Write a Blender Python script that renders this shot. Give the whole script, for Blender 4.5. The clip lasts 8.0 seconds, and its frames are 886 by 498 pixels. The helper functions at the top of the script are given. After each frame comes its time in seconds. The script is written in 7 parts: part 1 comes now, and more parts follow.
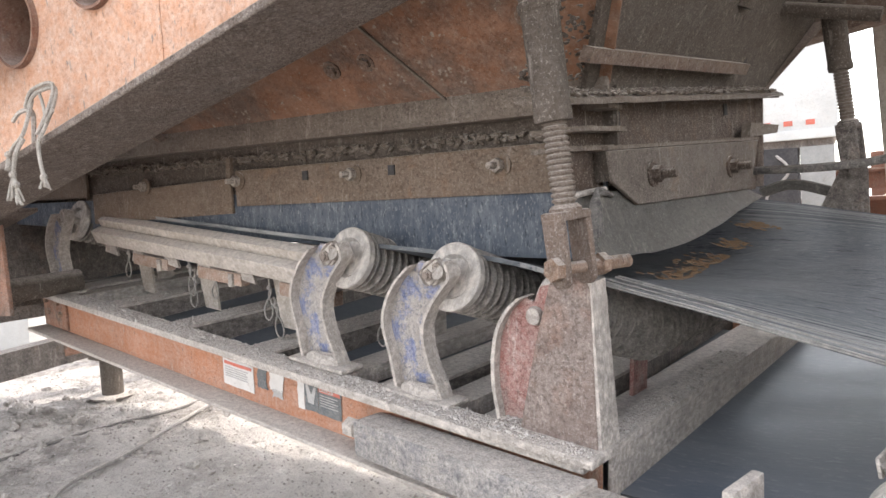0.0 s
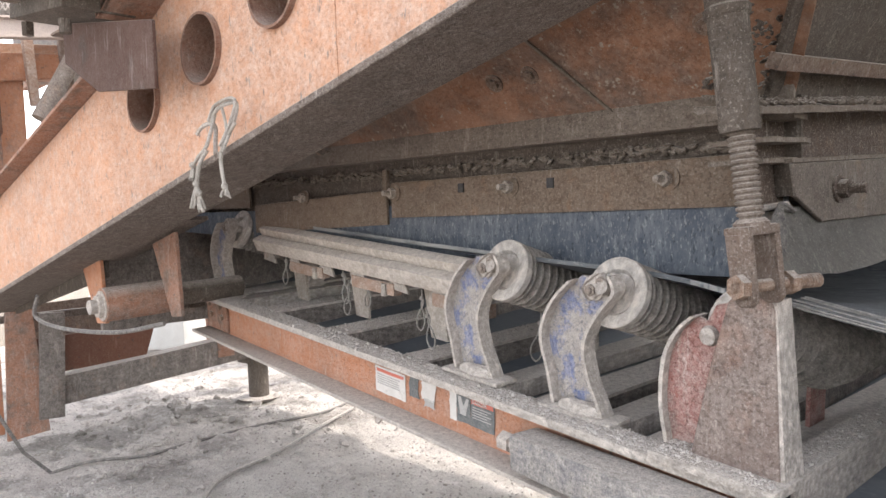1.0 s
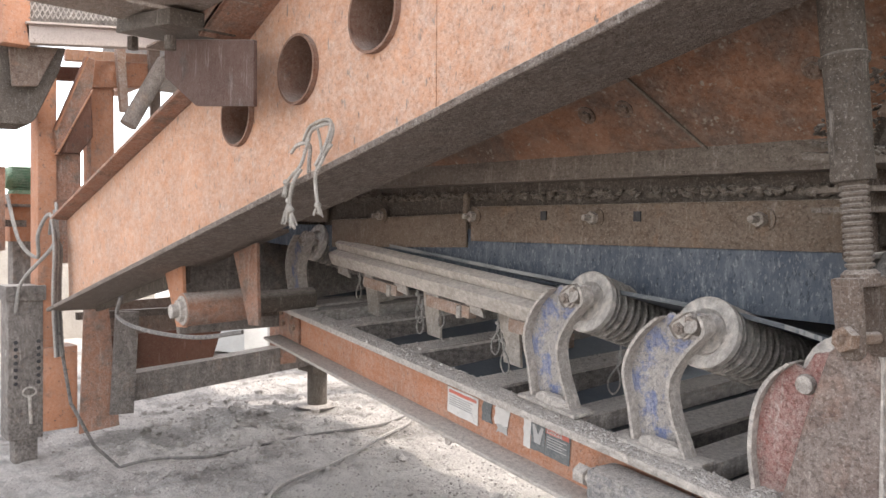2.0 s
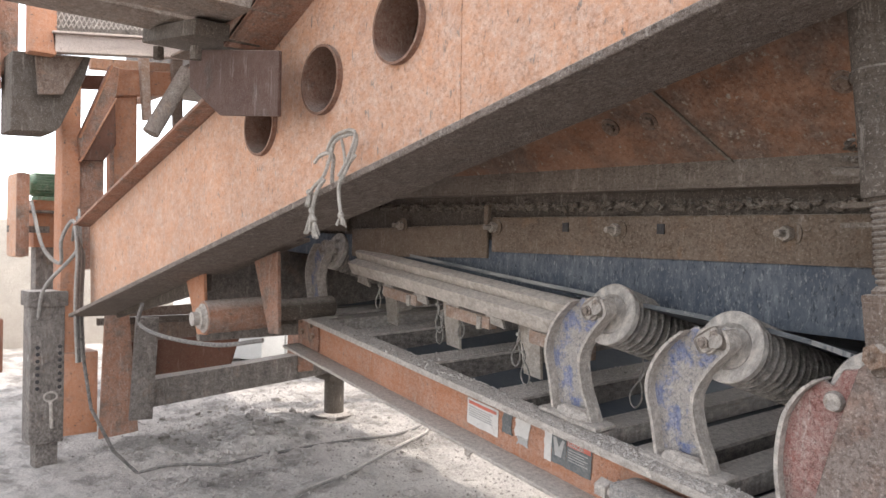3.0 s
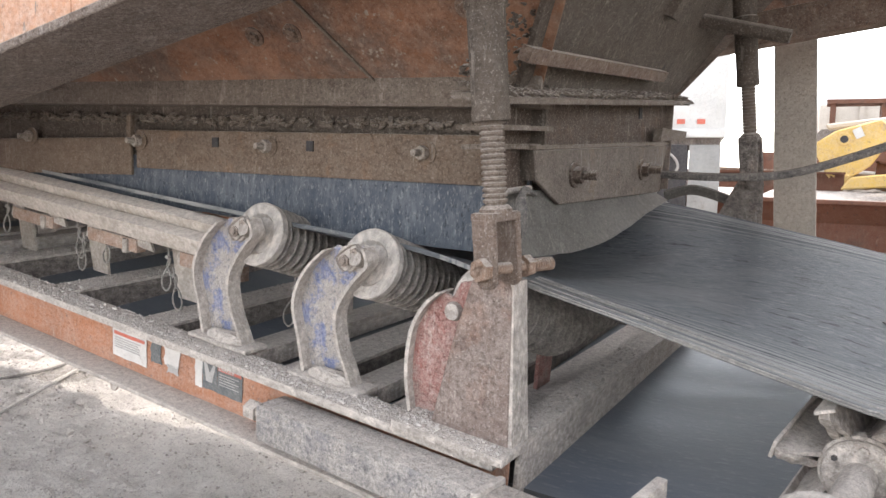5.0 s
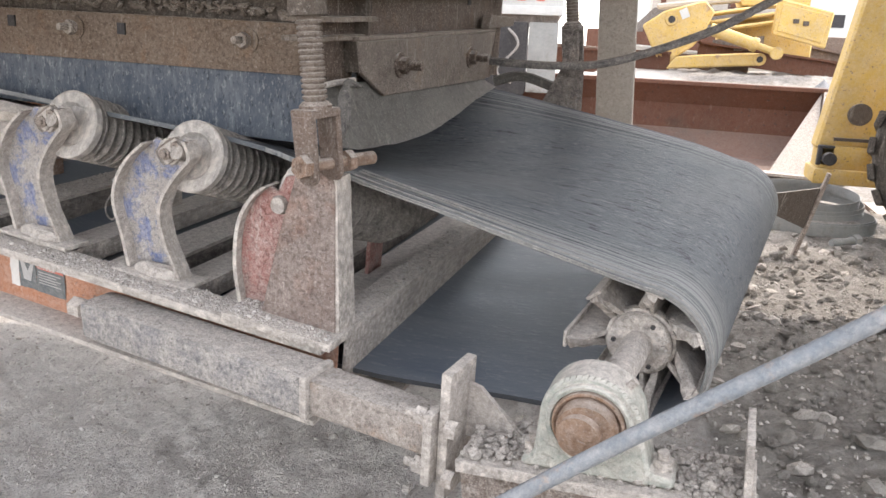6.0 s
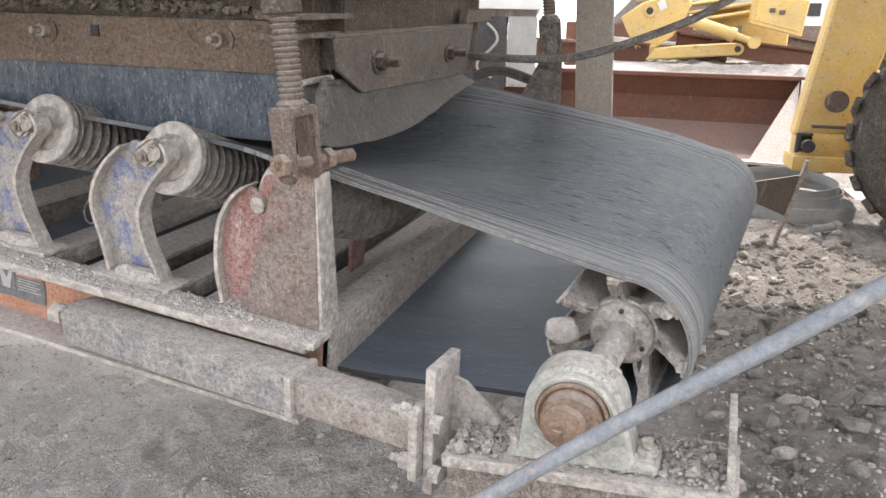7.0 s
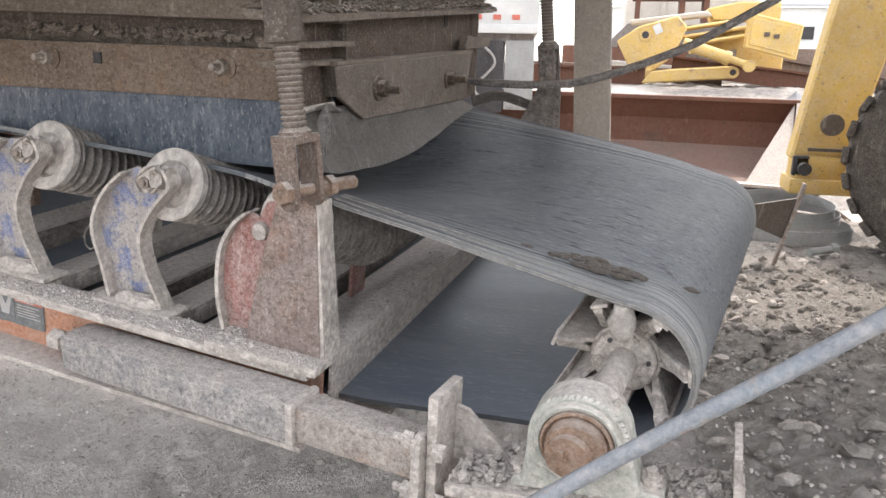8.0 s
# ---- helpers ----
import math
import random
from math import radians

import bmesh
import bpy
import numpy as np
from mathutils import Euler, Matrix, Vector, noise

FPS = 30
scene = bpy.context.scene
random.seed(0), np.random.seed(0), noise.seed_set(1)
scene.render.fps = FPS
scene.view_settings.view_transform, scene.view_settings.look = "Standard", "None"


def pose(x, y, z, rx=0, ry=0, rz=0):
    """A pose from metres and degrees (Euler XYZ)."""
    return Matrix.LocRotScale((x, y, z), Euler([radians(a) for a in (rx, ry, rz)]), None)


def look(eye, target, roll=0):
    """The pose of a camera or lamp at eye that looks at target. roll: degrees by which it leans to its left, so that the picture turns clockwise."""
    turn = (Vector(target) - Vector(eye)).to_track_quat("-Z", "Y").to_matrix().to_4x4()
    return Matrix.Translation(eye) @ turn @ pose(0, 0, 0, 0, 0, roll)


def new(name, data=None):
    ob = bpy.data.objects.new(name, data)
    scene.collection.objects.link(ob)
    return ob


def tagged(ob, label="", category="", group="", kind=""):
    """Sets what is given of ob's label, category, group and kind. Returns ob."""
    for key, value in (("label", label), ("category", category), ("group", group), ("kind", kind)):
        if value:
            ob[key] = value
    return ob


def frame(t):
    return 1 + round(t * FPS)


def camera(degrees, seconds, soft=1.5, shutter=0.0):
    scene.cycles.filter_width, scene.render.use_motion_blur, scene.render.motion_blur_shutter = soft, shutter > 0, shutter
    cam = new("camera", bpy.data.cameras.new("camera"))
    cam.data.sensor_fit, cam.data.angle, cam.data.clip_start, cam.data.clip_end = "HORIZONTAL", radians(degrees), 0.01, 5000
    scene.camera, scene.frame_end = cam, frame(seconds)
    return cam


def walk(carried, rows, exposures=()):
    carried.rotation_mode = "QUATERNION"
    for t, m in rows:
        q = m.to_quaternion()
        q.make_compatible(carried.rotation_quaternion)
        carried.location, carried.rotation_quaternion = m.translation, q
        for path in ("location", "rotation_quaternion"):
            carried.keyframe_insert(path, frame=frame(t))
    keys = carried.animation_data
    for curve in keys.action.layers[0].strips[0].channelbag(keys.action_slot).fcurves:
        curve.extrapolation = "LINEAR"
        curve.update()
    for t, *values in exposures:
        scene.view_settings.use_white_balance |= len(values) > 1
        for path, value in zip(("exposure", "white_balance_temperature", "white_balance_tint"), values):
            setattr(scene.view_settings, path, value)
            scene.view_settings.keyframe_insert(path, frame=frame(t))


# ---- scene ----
cam = camera(60.7, 8.0)
PATH = [
    (0, (0.75, 0.528, 1.447), (-0.39, 2.166, 1.321), -3.5),
    (0.2, (0.729, 0.52, 1.45), (-0.488, 2.103, 1.339), -3.5),
    (0.5, (0.7, 0.497, 1.443), (-0.609, 2.007, 1.357), -3.5),
    (1, (0.664, 0.476, 1.439), (-0.73, 1.908, 1.375), -2.5),
    (1.3, (0.644, 0.446, 1.459), (-0.796, 1.832, 1.402), -1.5),
    (1.5, (0.634, 0.432, 1.46), (-0.823, 1.802, 1.42), -0.8),
    (1.7, (0.623, 0.407, 1.469), (-0.848, 1.762, 1.437), -0.2),
    (3, (0.596, 0.373, 1.485), (-0.921, 1.677, 1.483), 0.9),
    (3.5, (0.601, 0.379, 1.486), (-0.912, 1.687, 1.481), 1.1),
    (4, (0.614, 0.385, 1.492), (-0.872, 1.723, 1.464), 1.2),
    (4.2, (0.623, 0.405, 1.49), (-0.824, 1.785, 1.44), 0.9),
    (4.3, (0.63, 0.413, 1.485), (-0.769, 1.841, 1.425), 0.8),
    (4.5, (0.64, 0.454, 1.482), (-0.647, 1.983, 1.395), 0.6),
    (4.7, (0.65, 0.479, 1.491), (-0.473, 2.124, 1.314), 0.4),
    (4.9, (0.663, 0.504, 1.499), (-0.302, 2.245, 1.302), 0.9),
    (5, (0.666, 0.518, 1.506), (-0.223, 2.296, 1.286), 1.2),
    (5.2, (0.674, 0.527, 1.524), (-0.074, 2.349, 1.172), 1.5),
    (6.3, (0.755, 0.486, 1.564), (0.285, 2.353, 1.023), 1.9),
    (6.5, (0.756, 0.491, 1.558), (0.298, 2.36, 1.012), 1.5),
    (7, (0.751, 0.494, 1.56), (0.295, 2.365, 1.019), 1.2),
    (7.5, (0.742, 0.494, 1.568), (0.291, 2.373, 1.05), 1.1),
    (8, (0.739, 0.495, 1.572), (0.286, 2.382, 1.085), 1.2),
]
walk(cam, [(t, look(eye, target, roll)) for t, eye, target, roll in PATH], [(0.0, 1.46, 6650, 10), (1.0, 1.36, 6650, 10), (1.7, 1.17, 6650, 10), (3.0, 0.97, 6650, 10), (4.0, 0.94, 6650, 10), (4.6, 1.24, 6650, 10), (5.1, 1.44, 6650, 10), (6.4, 1.38, 6650, 10), (8.0, 1.33, 6650, 10)])

# ---- world, sun, exposure ----
world = bpy.data.worlds.new("sky")
scene.world = world
world.use_nodes = True
wn = world.node_tree
sky = wn.nodes.new("ShaderNodeTexSky")
sky.sky_type = "NISHITA"
sky.sun_disc = False
SUN_EL, SUN_AZ = 57.0, 30.0
sky.sun_elevation, sky.sun_rotation = radians(SUN_EL), radians(SUN_AZ)
sky.air_density, sky.dust_density, sky.ozone_density = 1.0, 1.5, 1.0
haze = wn.nodes.new("ShaderNodeHueSaturation")
haze.inputs["Saturation"].default_value = 0.30
wn.links.new(sky.outputs[0], haze.inputs["Color"])
wn.links.new(haze.outputs[0], wn.nodes["Background"].inputs[0])
wn.nodes["Background"].inputs[1].default_value = 0.36
sun = new("sun", bpy.data.lights.new("sun", "SUN"))
sun.data.energy, sun.data.angle, sun.data.color = 1.6, radians(1.0), (1.0, 0.95, 0.88)
sdir = Vector((math.sin(radians(SUN_AZ)) * math.cos(radians(SUN_EL)), math.cos(radians(SUN_AZ)) * math.cos(radians(SUN_EL)), math.sin(radians(SUN_EL))))
sun.matrix_world = look(sdir * 30, (0, 0, 0))


# ---- materials ----
class Nodes:
    """Short hand for one node material."""

    def __init__(self, name):
        self.mat = bpy.data.materials.new(name)
        self.mat.use_nodes = True
        self.t = self.mat.node_tree
        self.bsdf = self.t.nodes["Principled BSDF"]
        self.obj = self.add("ShaderNodeTexCoord").outputs["Object"]

    def add(self, kind):
        return self.t.nodes.new(kind)

    def link(self, a, b):
        self.t.links.new(a, b)

    def noise(self, scale, detail=4.0, rough=0.6, stretch=None):
        n = self.add("ShaderNodeTexNoise")
        n.inputs["Scale"].default_value, n.inputs["Detail"].default_value, n.inputs["Roughness"].default_value = scale, detail, rough
        src = self.obj
        if stretch:
            m = self.add("ShaderNodeMapping")
            m.inputs["Scale"].default_value = stretch
            self.link(src, m.inputs[0])
            src = m.outputs[0]
        self.link(src, n.inputs["Vector"])
        return n.outputs["Fac"]

    def ramp(self, fac, lo, hi, a=0.0, b=1.0):
        r = self.add("ShaderNodeMapRange")
        r.inputs["From Min"].default_value, r.inputs["From Max"].default_value = lo, hi
        r.inputs["To Min"].default_value, r.inputs["To Max"].default_value = a, b
        self.link(fac, r.inputs["Value"])
        return r.outputs[0]

    def mix(self, fac, a, b):
        m = self.add("ShaderNodeMix")
        m.data_type = "RGBA"
        for sock, v in ((m.inputs[0], fac), (m.inputs[6], a), (m.inputs[7], b)):
            if isinstance(v, (int, float)):
                sock.default_value = v
            elif isinstance(v, tuple):
                sock.default_value = (*v, 1)
            else:
                self.link(v, sock)
        return m.outputs[2]

    def math(self, op, a, b=0.0):
        m = self.add("ShaderNodeMath")
        m.operation = op
        for sock, v in ((m.inputs[0], a), (m.inputs[1], b)):
            if isinstance(v, (int, float)):
                sock.default_value = v
            else:
                self.link(v, sock)
        return m.outputs[0]

    def up(self):
        """How far a face looks up, 0 to 1: where dust settles."""
        g = self.add("ShaderNodeNewGeometry")
        s = self.add("ShaderNodeSeparateXYZ")
        self.link(g.outputs["Normal"], s.inputs[0])
        return s.outputs[2]

    def done(self, colour, rough=0.8, metal=0.0, bump=None, depth=0.002, spec=0.3):
        for name, v in (("Base Color", colour), ("Roughness", rough), ("Metallic", metal), ("Specular IOR Level", spec)):
            if isinstance(v, tuple):
                v = (*v, 1)
            if isinstance(v, (int, float, tuple)):
                self.bsdf.inputs[name].default_value = v
            else:
                self.link(v, self.bsdf.inputs[name])
        if bump is not None:
            b = self.add("ShaderNodeBump")
            b.inputs["Distance"].default_value = depth
            b.inputs["Strength"].default_value = 0.8
            self.link(bump, b.inputs["Height"])
            self.link(b.outputs[0], self.bsdf.inputs["Normal"])
        return self.mat


DUST = (0.58, 0.515, 0.46)


def dusty(name, base, worn=None, dust=0.35, wear=(0.55, 0.68), scale=7.0, rough=0.75, speck=None, streak=False, settle=0.9, grit=1.0):
    """Painted or bare steel under stone dust: worn patches, dark specks, film of dust, heavier on what looks up."""
    n = Nodes(name)
    col = n.mix(n.ramp(n.noise(scale * 0.4, 3), 0.35, 0.65), base, tuple(c * 0.78 for c in base))
    if worn:
        col = n.mix(n.ramp(n.noise(scale, 8, 0.7), *wear), col, worn)
    if speck:
        st = (1, 1, 0.35) if streak else None
        col = n.mix(n.ramp(n.noise(scale * 9, 3, 0.6, st), 0.63, 0.69), col, speck)
    film = n.ramp(n.math("ADD", n.math("MULTIPLY", n.noise(scale * 1.7, 9, 0.78), 0.55), n.math("MULTIPLY", n.noise(scale * 7, 7, 0.78), 0.45)), 0.39, 0.61, dust * 0.30, min(1.0, dust * 1.55))
    top = n.math("MULTIPLY", n.ramp(n.up(), 0.25, 0.85, 0.0, settle), n.ramp(n.noise(scale * 3, 6, 0.75), 0.25, 0.45, 0.78, 1.0))
    fac = n.math("MAXIMUM", film, top)
    d = n.mix(n.ramp(n.noise(55, 6, 0.75), 0.36, 0.64), tuple(c * 0.74 for c in DUST), tuple(min(1, c * 1.20) for c in DUST))
    col = n.mix(fac, col, d)
    g = min(1.5, grit)
    # drag scratches, pits and pale grains
    col = n.mix(n.ramp(n.noise(30, 5, 0.75, (1.0, 1.0, 0.16)), 0.58, 0.68, 0.0, 0.30 * g), col, tuple(min(1, c * 1.10) for c in DUST))
    col = n.mix(n.ramp(n.noise(92, 5, 0.72), 0.55, 0.62, 0.0, 0.34 * g), col, tuple(c * 0.38 for c in base))
    col = n.mix(n.ramp(n.noise(150, 4, 0.7), 0.56, 0.64, 0.0, 0.22 * g), col, tuple(min(1, c * 1.28) for c in DUST))
    col = n.mix(n.ramp(n.noise(330, 3, 0.7), 0.48, 0.64, 0.0, 0.42 * g), col, tuple(c * 0.45 for c in base))
    fine = n.math("ADD", n.math("MULTIPLY", n.noise(170, 4, 0.7), 0.55), n.math("MULTIPLY", n.noise(scale * 4, 8, 0.75), 1.6))
    fine = n.math("ADD", fine, n.math("MULTIPLY", n.ramp(n.noise(92, 5, 0.72), 0.54, 0.62), -0.35))
    return n.done(col, n.ramp(fac, 0, 1, rough, 0.95), 0.0, fine, 0.0085 * grit, 0.22)


M_ORANGE = dusty("orange_paint", (0.60, 0.275, 0.14), (0.44, 0.21, 0.12), 0.36, speck=(0.11, 0.065, 0.05), streak=True, settle=0.8, grit=0.7)
M_ORANGE_DULL = dusty("dull_orange_paint", (0.34, 0.14, 0.075), (0.12, 0.075, 0.055), 0.22, wear=(0.48, 0.62), speck=(0.06, 0.04, 0.03), settle=0.8)
M_RUST = dusty("rusted_steel", (0.13, 0.072, 0.045), (0.22, 0.11, 0.06), 0.18, speck=(0.04, 0.03, 0.025), scale=9)
M_CAKED = dusty("dust_caked_steel", (0.084, 0.063, 0.048), (0.055, 0.04, 0.03), 0.09, speck=(0.03, 0.025, 0.02), scale=12, grit=0.9, settle=0.6)
M_GREY = dusty("dusty_grey_steel", (0.24, 0.21, 0.19), (0.26, 0.18, 0.13), 0.72, scale=8, grit=0.7)
M_PALE = dusty("pale_dusty_steel", (0.34, 0.30, 0.27), None, 0.80, scale=8, grit=0.85)
M_BLUE = dusty("worn_blue_paint", (0.11, 0.16, 0.34), (0.36, 0.32, 0.28), 0.30, wear=(0.40, 0.47), scale=8, grit=1.2)
M_RED = dusty("faded_red_paint", (0.36, 0.12, 0.10), (0.20, 0.13, 0.11), 0.38, scale=9, grit=1.5)
M_RUBBER = dusty("dusty_rubber", (0.035, 0.035, 0.038), None, 0.22, scale=14, rough=0.7, settle=0.25, grit=0.7)
M_ROLLER = dusty("roller_rubber", (0.085, 0.080, 0.076), None, 0.42, scale=9, settle=0.45, grit=0.6)


def skirt_material():
    """Blue-black rubber with upright scuffs, paler with dust towards its clamped edge."""
    n = Nodes("skirt_rubber")
    scuff = n.noise(34, 7, 0.78, (1.0, 1.0, 0.28))
    mid = n.noise(7, 6, 0.7)
    col = n.mix(n.ramp(mid, 0.38, 0.62), (0.050, 0.060, 0.080), (0.095, 0.105, 0.122))
    col = n.mix(n.ramp(scuff, 0.48, 0.66, 0.0, 0.50), col, (0.19, 0.20, 0.215))
    col = n.mix(n.ramp(n.noise(120, 5, 0.75, (1.0, 1.0, 0.45)), 0.55, 0.66, 0.0, 0.45), col, (0.36, 0.355, 0.345))
    col = n.mix(n.ramp(n.noise(80, 5, 0.75, (1.0, 1.0, 0.4)), 0.57, 0.62, 0.0, 0.7), col, (0.022, 0.026, 0.034))
    return n.done(col, n.ramp(mid, 0.3, 0.7, 0.62, 0.88), 0.0, scuff, 0.004, 0.3)


M_SKIRT = skirt_material()
M_FLAP = dusty("flap_rubber", (0.058, 0.055, 0.050), None, 0.08, scale=6, settle=0.3, grit=0.5)
M_DARK = dusty("dark_frame_steel", (0.075, 0.06, 0.055), (0.16, 0.10, 0.07), 0.30, scale=8)
M_YELLOW = dusty("yellow_paint", (0.66, 0.42, 0.07), (0.30, 0.17, 0.06), 0.28, wear=(0.60, 0.68), scale=5, settle=0.3, speck=(0.16, 0.09, 0.05), grit=0.35)
M_RUSTRED = dusty("brown_red_rust", (0.12, 0.045, 0.025), (0.07, 0.034, 0.022), 0.04, scale=3, settle=0.2, grit=0.3, speck=(0.05, 0.03, 0.025))
M_POSTORANGE = dusty("frame_orange_paint", (0.47, 0.185, 0.085), (0.20, 0.10, 0.065), 0.16, wear=(0.54, 0.66), scale=5, speck=(0.09, 0.05, 0.04), settle=0.6, grit=0.5)
M_RUSTSLEEVE = dusty("rusty_sleeve", (0.20, 0.085, 0.048), (0.10, 0.05, 0.035), 0.14, scale=12, settle=0.5, grit=0.6)
M_STREAK = dusty("rust_brown_dirt", (0.23, 0.135, 0.065), (0.14, 0.085, 0.045), 0.05, scale=40, settle=0.08, grit=0.4)
M_BAR = dusty("bar_paint", (0.15, 0.175, 0.205), (0.27, 0.175, 0.125), 0.22, wear=(0.55, 0.64), scale=9, settle=0.2, grit=0.3)
M_CONCRETE = dusty("pale_post_paint", (0.46, 0.41, 0.35), (0.36, 0.24, 0.16), 0.30, wear=(0.66, 0.72), scale=5)
M_WHITE = dusty("white_panel", (0.72, 0.72, 0.70), None, 0.12, scale=4, settle=0.3)
M_BLACK = dusty("black_panel", (0.022, 0.022, 0.026), None, 0.06, scale=5, settle=0.3, grit=0.12)
M_GREEN = dusty("green_motor_paint", (0.10, 0.33, 0.20), None, 0.30, scale=6, settle=0.5)
M_ROPE = dusty("dusty_rope", (0.42, 0.38, 0.33), None, 0.4, scale=40, settle=0.4)
M_WIRE = dusty("grey_wire", (0.25, 0.24, 0.23), None, 0.4, scale=20)
M_CABLE = dusty("black_cable", (0.05, 0.05, 0.055), None, 0.35, scale=12, settle=0.6)
M_BOLT = dusty("rusty_bolt", (0.25, 0.13, 0.07), (0.15, 0.10, 0.07), 0.30, scale=30)
M_CAP = dusty("rusty_shaft_cap", (0.22, 0.115, 0.06), (0.12, 0.07, 0.045), 0.20, scale=16, settle=0.5, grit=0.6)
M_PILLOW = dusty("grey_green_bearing", (0.27, 0.30, 0.26), None, 0.50, scale=7, grit=0.5)
M_STICK = dusty("sticker_white", (0.60, 0.57, 0.54), (0.34, 0.30, 0.28), 0.2, scale=22, settle=0.1, grit=0.2)
M_STICKRED = dusty("sticker_red", (0.55, 0.10, 0.06), None, 0.15, scale=20, settle=0.1, grit=0.2)
M_STICKDARK = dusty("sticker_dark", (0.06, 0.075, 0.085), None, 0.18, scale=20, settle=0.1, grit=0.2)
M_TYRE = dusty("tyre_rubber", (0.055, 0.045, 0.038), (0.10, 0.08, 0.065), 0.20, scale=9, settle=0.3, grit=2.0)


M_STONE = dusty("grey_stone", (0.34, 0.305, 0.275), (0.30, 0.27, 0.24), 0.35, scale=25, grit=0.8)
M_RAIL = dusty("rail_orange_paint", (0.47, 0.17, 0.07), (0.20, 0.12, 0.08), 0.26, wear=(0.58, 0.72), scale=5, speck=(0.10, 0.06, 0.05))
M_FLANGE = dusty("crusted_flange", (0.16, 0.11, 0.085), (0.10, 0.075, 0.065), 0.30, scale=14, grit=2.2)
M_CLAMP = dusty("clamp_plate_rust", (0.15, 0.10, 0.066), (0.19, 0.11, 0.062), 0.12, scale=7, grit=0.8)
M_CAKEDRUST = dusty("caked_rust", (0.095, 0.062, 0.045), (0.13, 0.075, 0.045), 0.08, scale=9, grit=1.4)
M_LEDGE = dusty("dusty_ledge", (0.13, 0.098, 0.074), None, 0.15, scale=10, grit=0.8, settle=0.7)
M_HOPPER = dusty("hopper_rust", (0.23, 0.10, 0.048), (0.095, 0.056, 0.038), 0.10, wear=(0.42, 0.60), scale=4, speck=(0.26, 0.22, 0.18), grit=0.5)
M_PALEBOLT = dusty("pale_bolt", (0.30, 0.24, 0.19), None, 0.55, scale=30)
M_REDRUST = dusty("red_rust_plate", (0.17, 0.118, 0.10), (0.225, 0.118, 0.082), 0.22, wear=(0.50, 0.64), scale=5, grit=1.0)
M_RUSTGREY = dusty("rust_grey_steel", (0.22, 0.16, 0.13), (0.30, 0.17, 0.10), 0.42, scale=8, grit=1.5)
M_SLEEVE = dusty("scraped_sleeve", (0.20, 0.20, 0.21), (0.10, 0.11, 0.14), 0.55, wear=(0.50, 0.62), scale=9, grit=1.3)
M_INNER = dusty("rust_streaked_tube", (0.27, 0.22, 0.19), (0.33, 0.19, 0.11), 0.48, wear=(0.55, 0.7), scale=10, grit=1.2)
M_THREAD = dusty("dusty_thread", (0.14, 0.10, 0.075), (0.08, 0.06, 0.05), 0.22, scale=20, settle=0.6)
M_ROLLCAP = dusty("dusty_roller_disc", (0.26, 0.245, 0.23), None, 0.65, scale=8, grit=0.5)
M_BARS = dusty("tan_impact_bar", (0.32, 0.27, 0.22), None, 0.68, scale=6, grit=0.6)
M_POST = dusty("orange_brown_post", (0.34, 0.17, 0.10), None, 0.50, scale=9)
M_STICKGREY = dusty("sticker_grey", (0.36, 0.35, 0.34), None, 0.2, scale=20, settle=0.1, grit=0.2)
M_PINK = dusty("faded_pink_paint", (0.60, 0.48, 0.42), (0.22, 0.13, 0.11), 0.25, wear=(0.60, 0.66), scale=6)
M_BAND = dusty("grey_band_steel", (0.27, 0.275, 0.27), (0.16, 0.15, 0.14), 0.14, scale=9, settle=0.15, grit=0.3)
M_TARP = dusty("blue_tarpaulin", (0.07, 0.09, 0.12), None, 0.2, scale=4, settle=0.3)
M_SHEDROOF = dusty("shed_roof", (0.50, 0.52, 0.54), None, 0.1, scale=1, settle=0.2)


def belt_material():
    n = Nodes("moving_belt_rubber")
    along = n.noise(26, 6, 0.7, (0.10, 1.0, 1.0))
    fine = n.noise(120, 4, 0.7, (0.25, 1.0, 1.0))
    col = n.mix(n.ramp(along, 0.35, 0.68), (0.070, 0.076, 0.084), (0.112, 0.118, 0.124))
    col = n.mix(n.ramp(fine, 0.56, 0.62, 0.0, 0.65), col, (0.22, 0.22, 0.22))
    col = n.mix(n.ramp(n.noise(58, 5, 0.72, (0.22, 1.0, 1.0)), 0.575, 0.605, 0.0, 0.9), col, (0.022, 0.024, 0.030))
    col = n.mix(n.ramp(n.noise(3, 4, 0.6), 0.45, 0.7, 0.0, 0.5), col, (0.18, 0.178, 0.172))
    # ply lines worn bare along both edges
    sep = n.add("ShaderNodeSeparateXYZ")
    n.link(n.obj, sep.inputs[0])
    edge = n.ramp(n.math("ABSOLUTE", n.math("SUBTRACT", sep.outputs[1], 0.74)), 0.46, 0.62)
    ply = n.noise(1.0, 3, 0.6, (0.5, 95.0, 0.5))
    col = n.mix(n.math("MULTIPLY", edge, n.ramp(ply, 0.50, 0.54, 0.0, 0.62)), col, (0.32, 0.31, 0.295))
    col = n.mix(n.math("MULTIPLY", edge, n.ramp(ply, 0.46, 0.42, 0.0, 0.75)), col, (0.03, 0.032, 0.036))
    hgt = n.math("ADD", n.math("ADD", fine, along), n.math("MULTIPLY", n.math("MULTIPLY", edge, ply), 3.0))
    return n.done(col, n.ramp(along, 0.3, 0.7, 0.50, 0.72), 0.0, hgt, 0.005, 0.4)


M_BELT = belt_material()


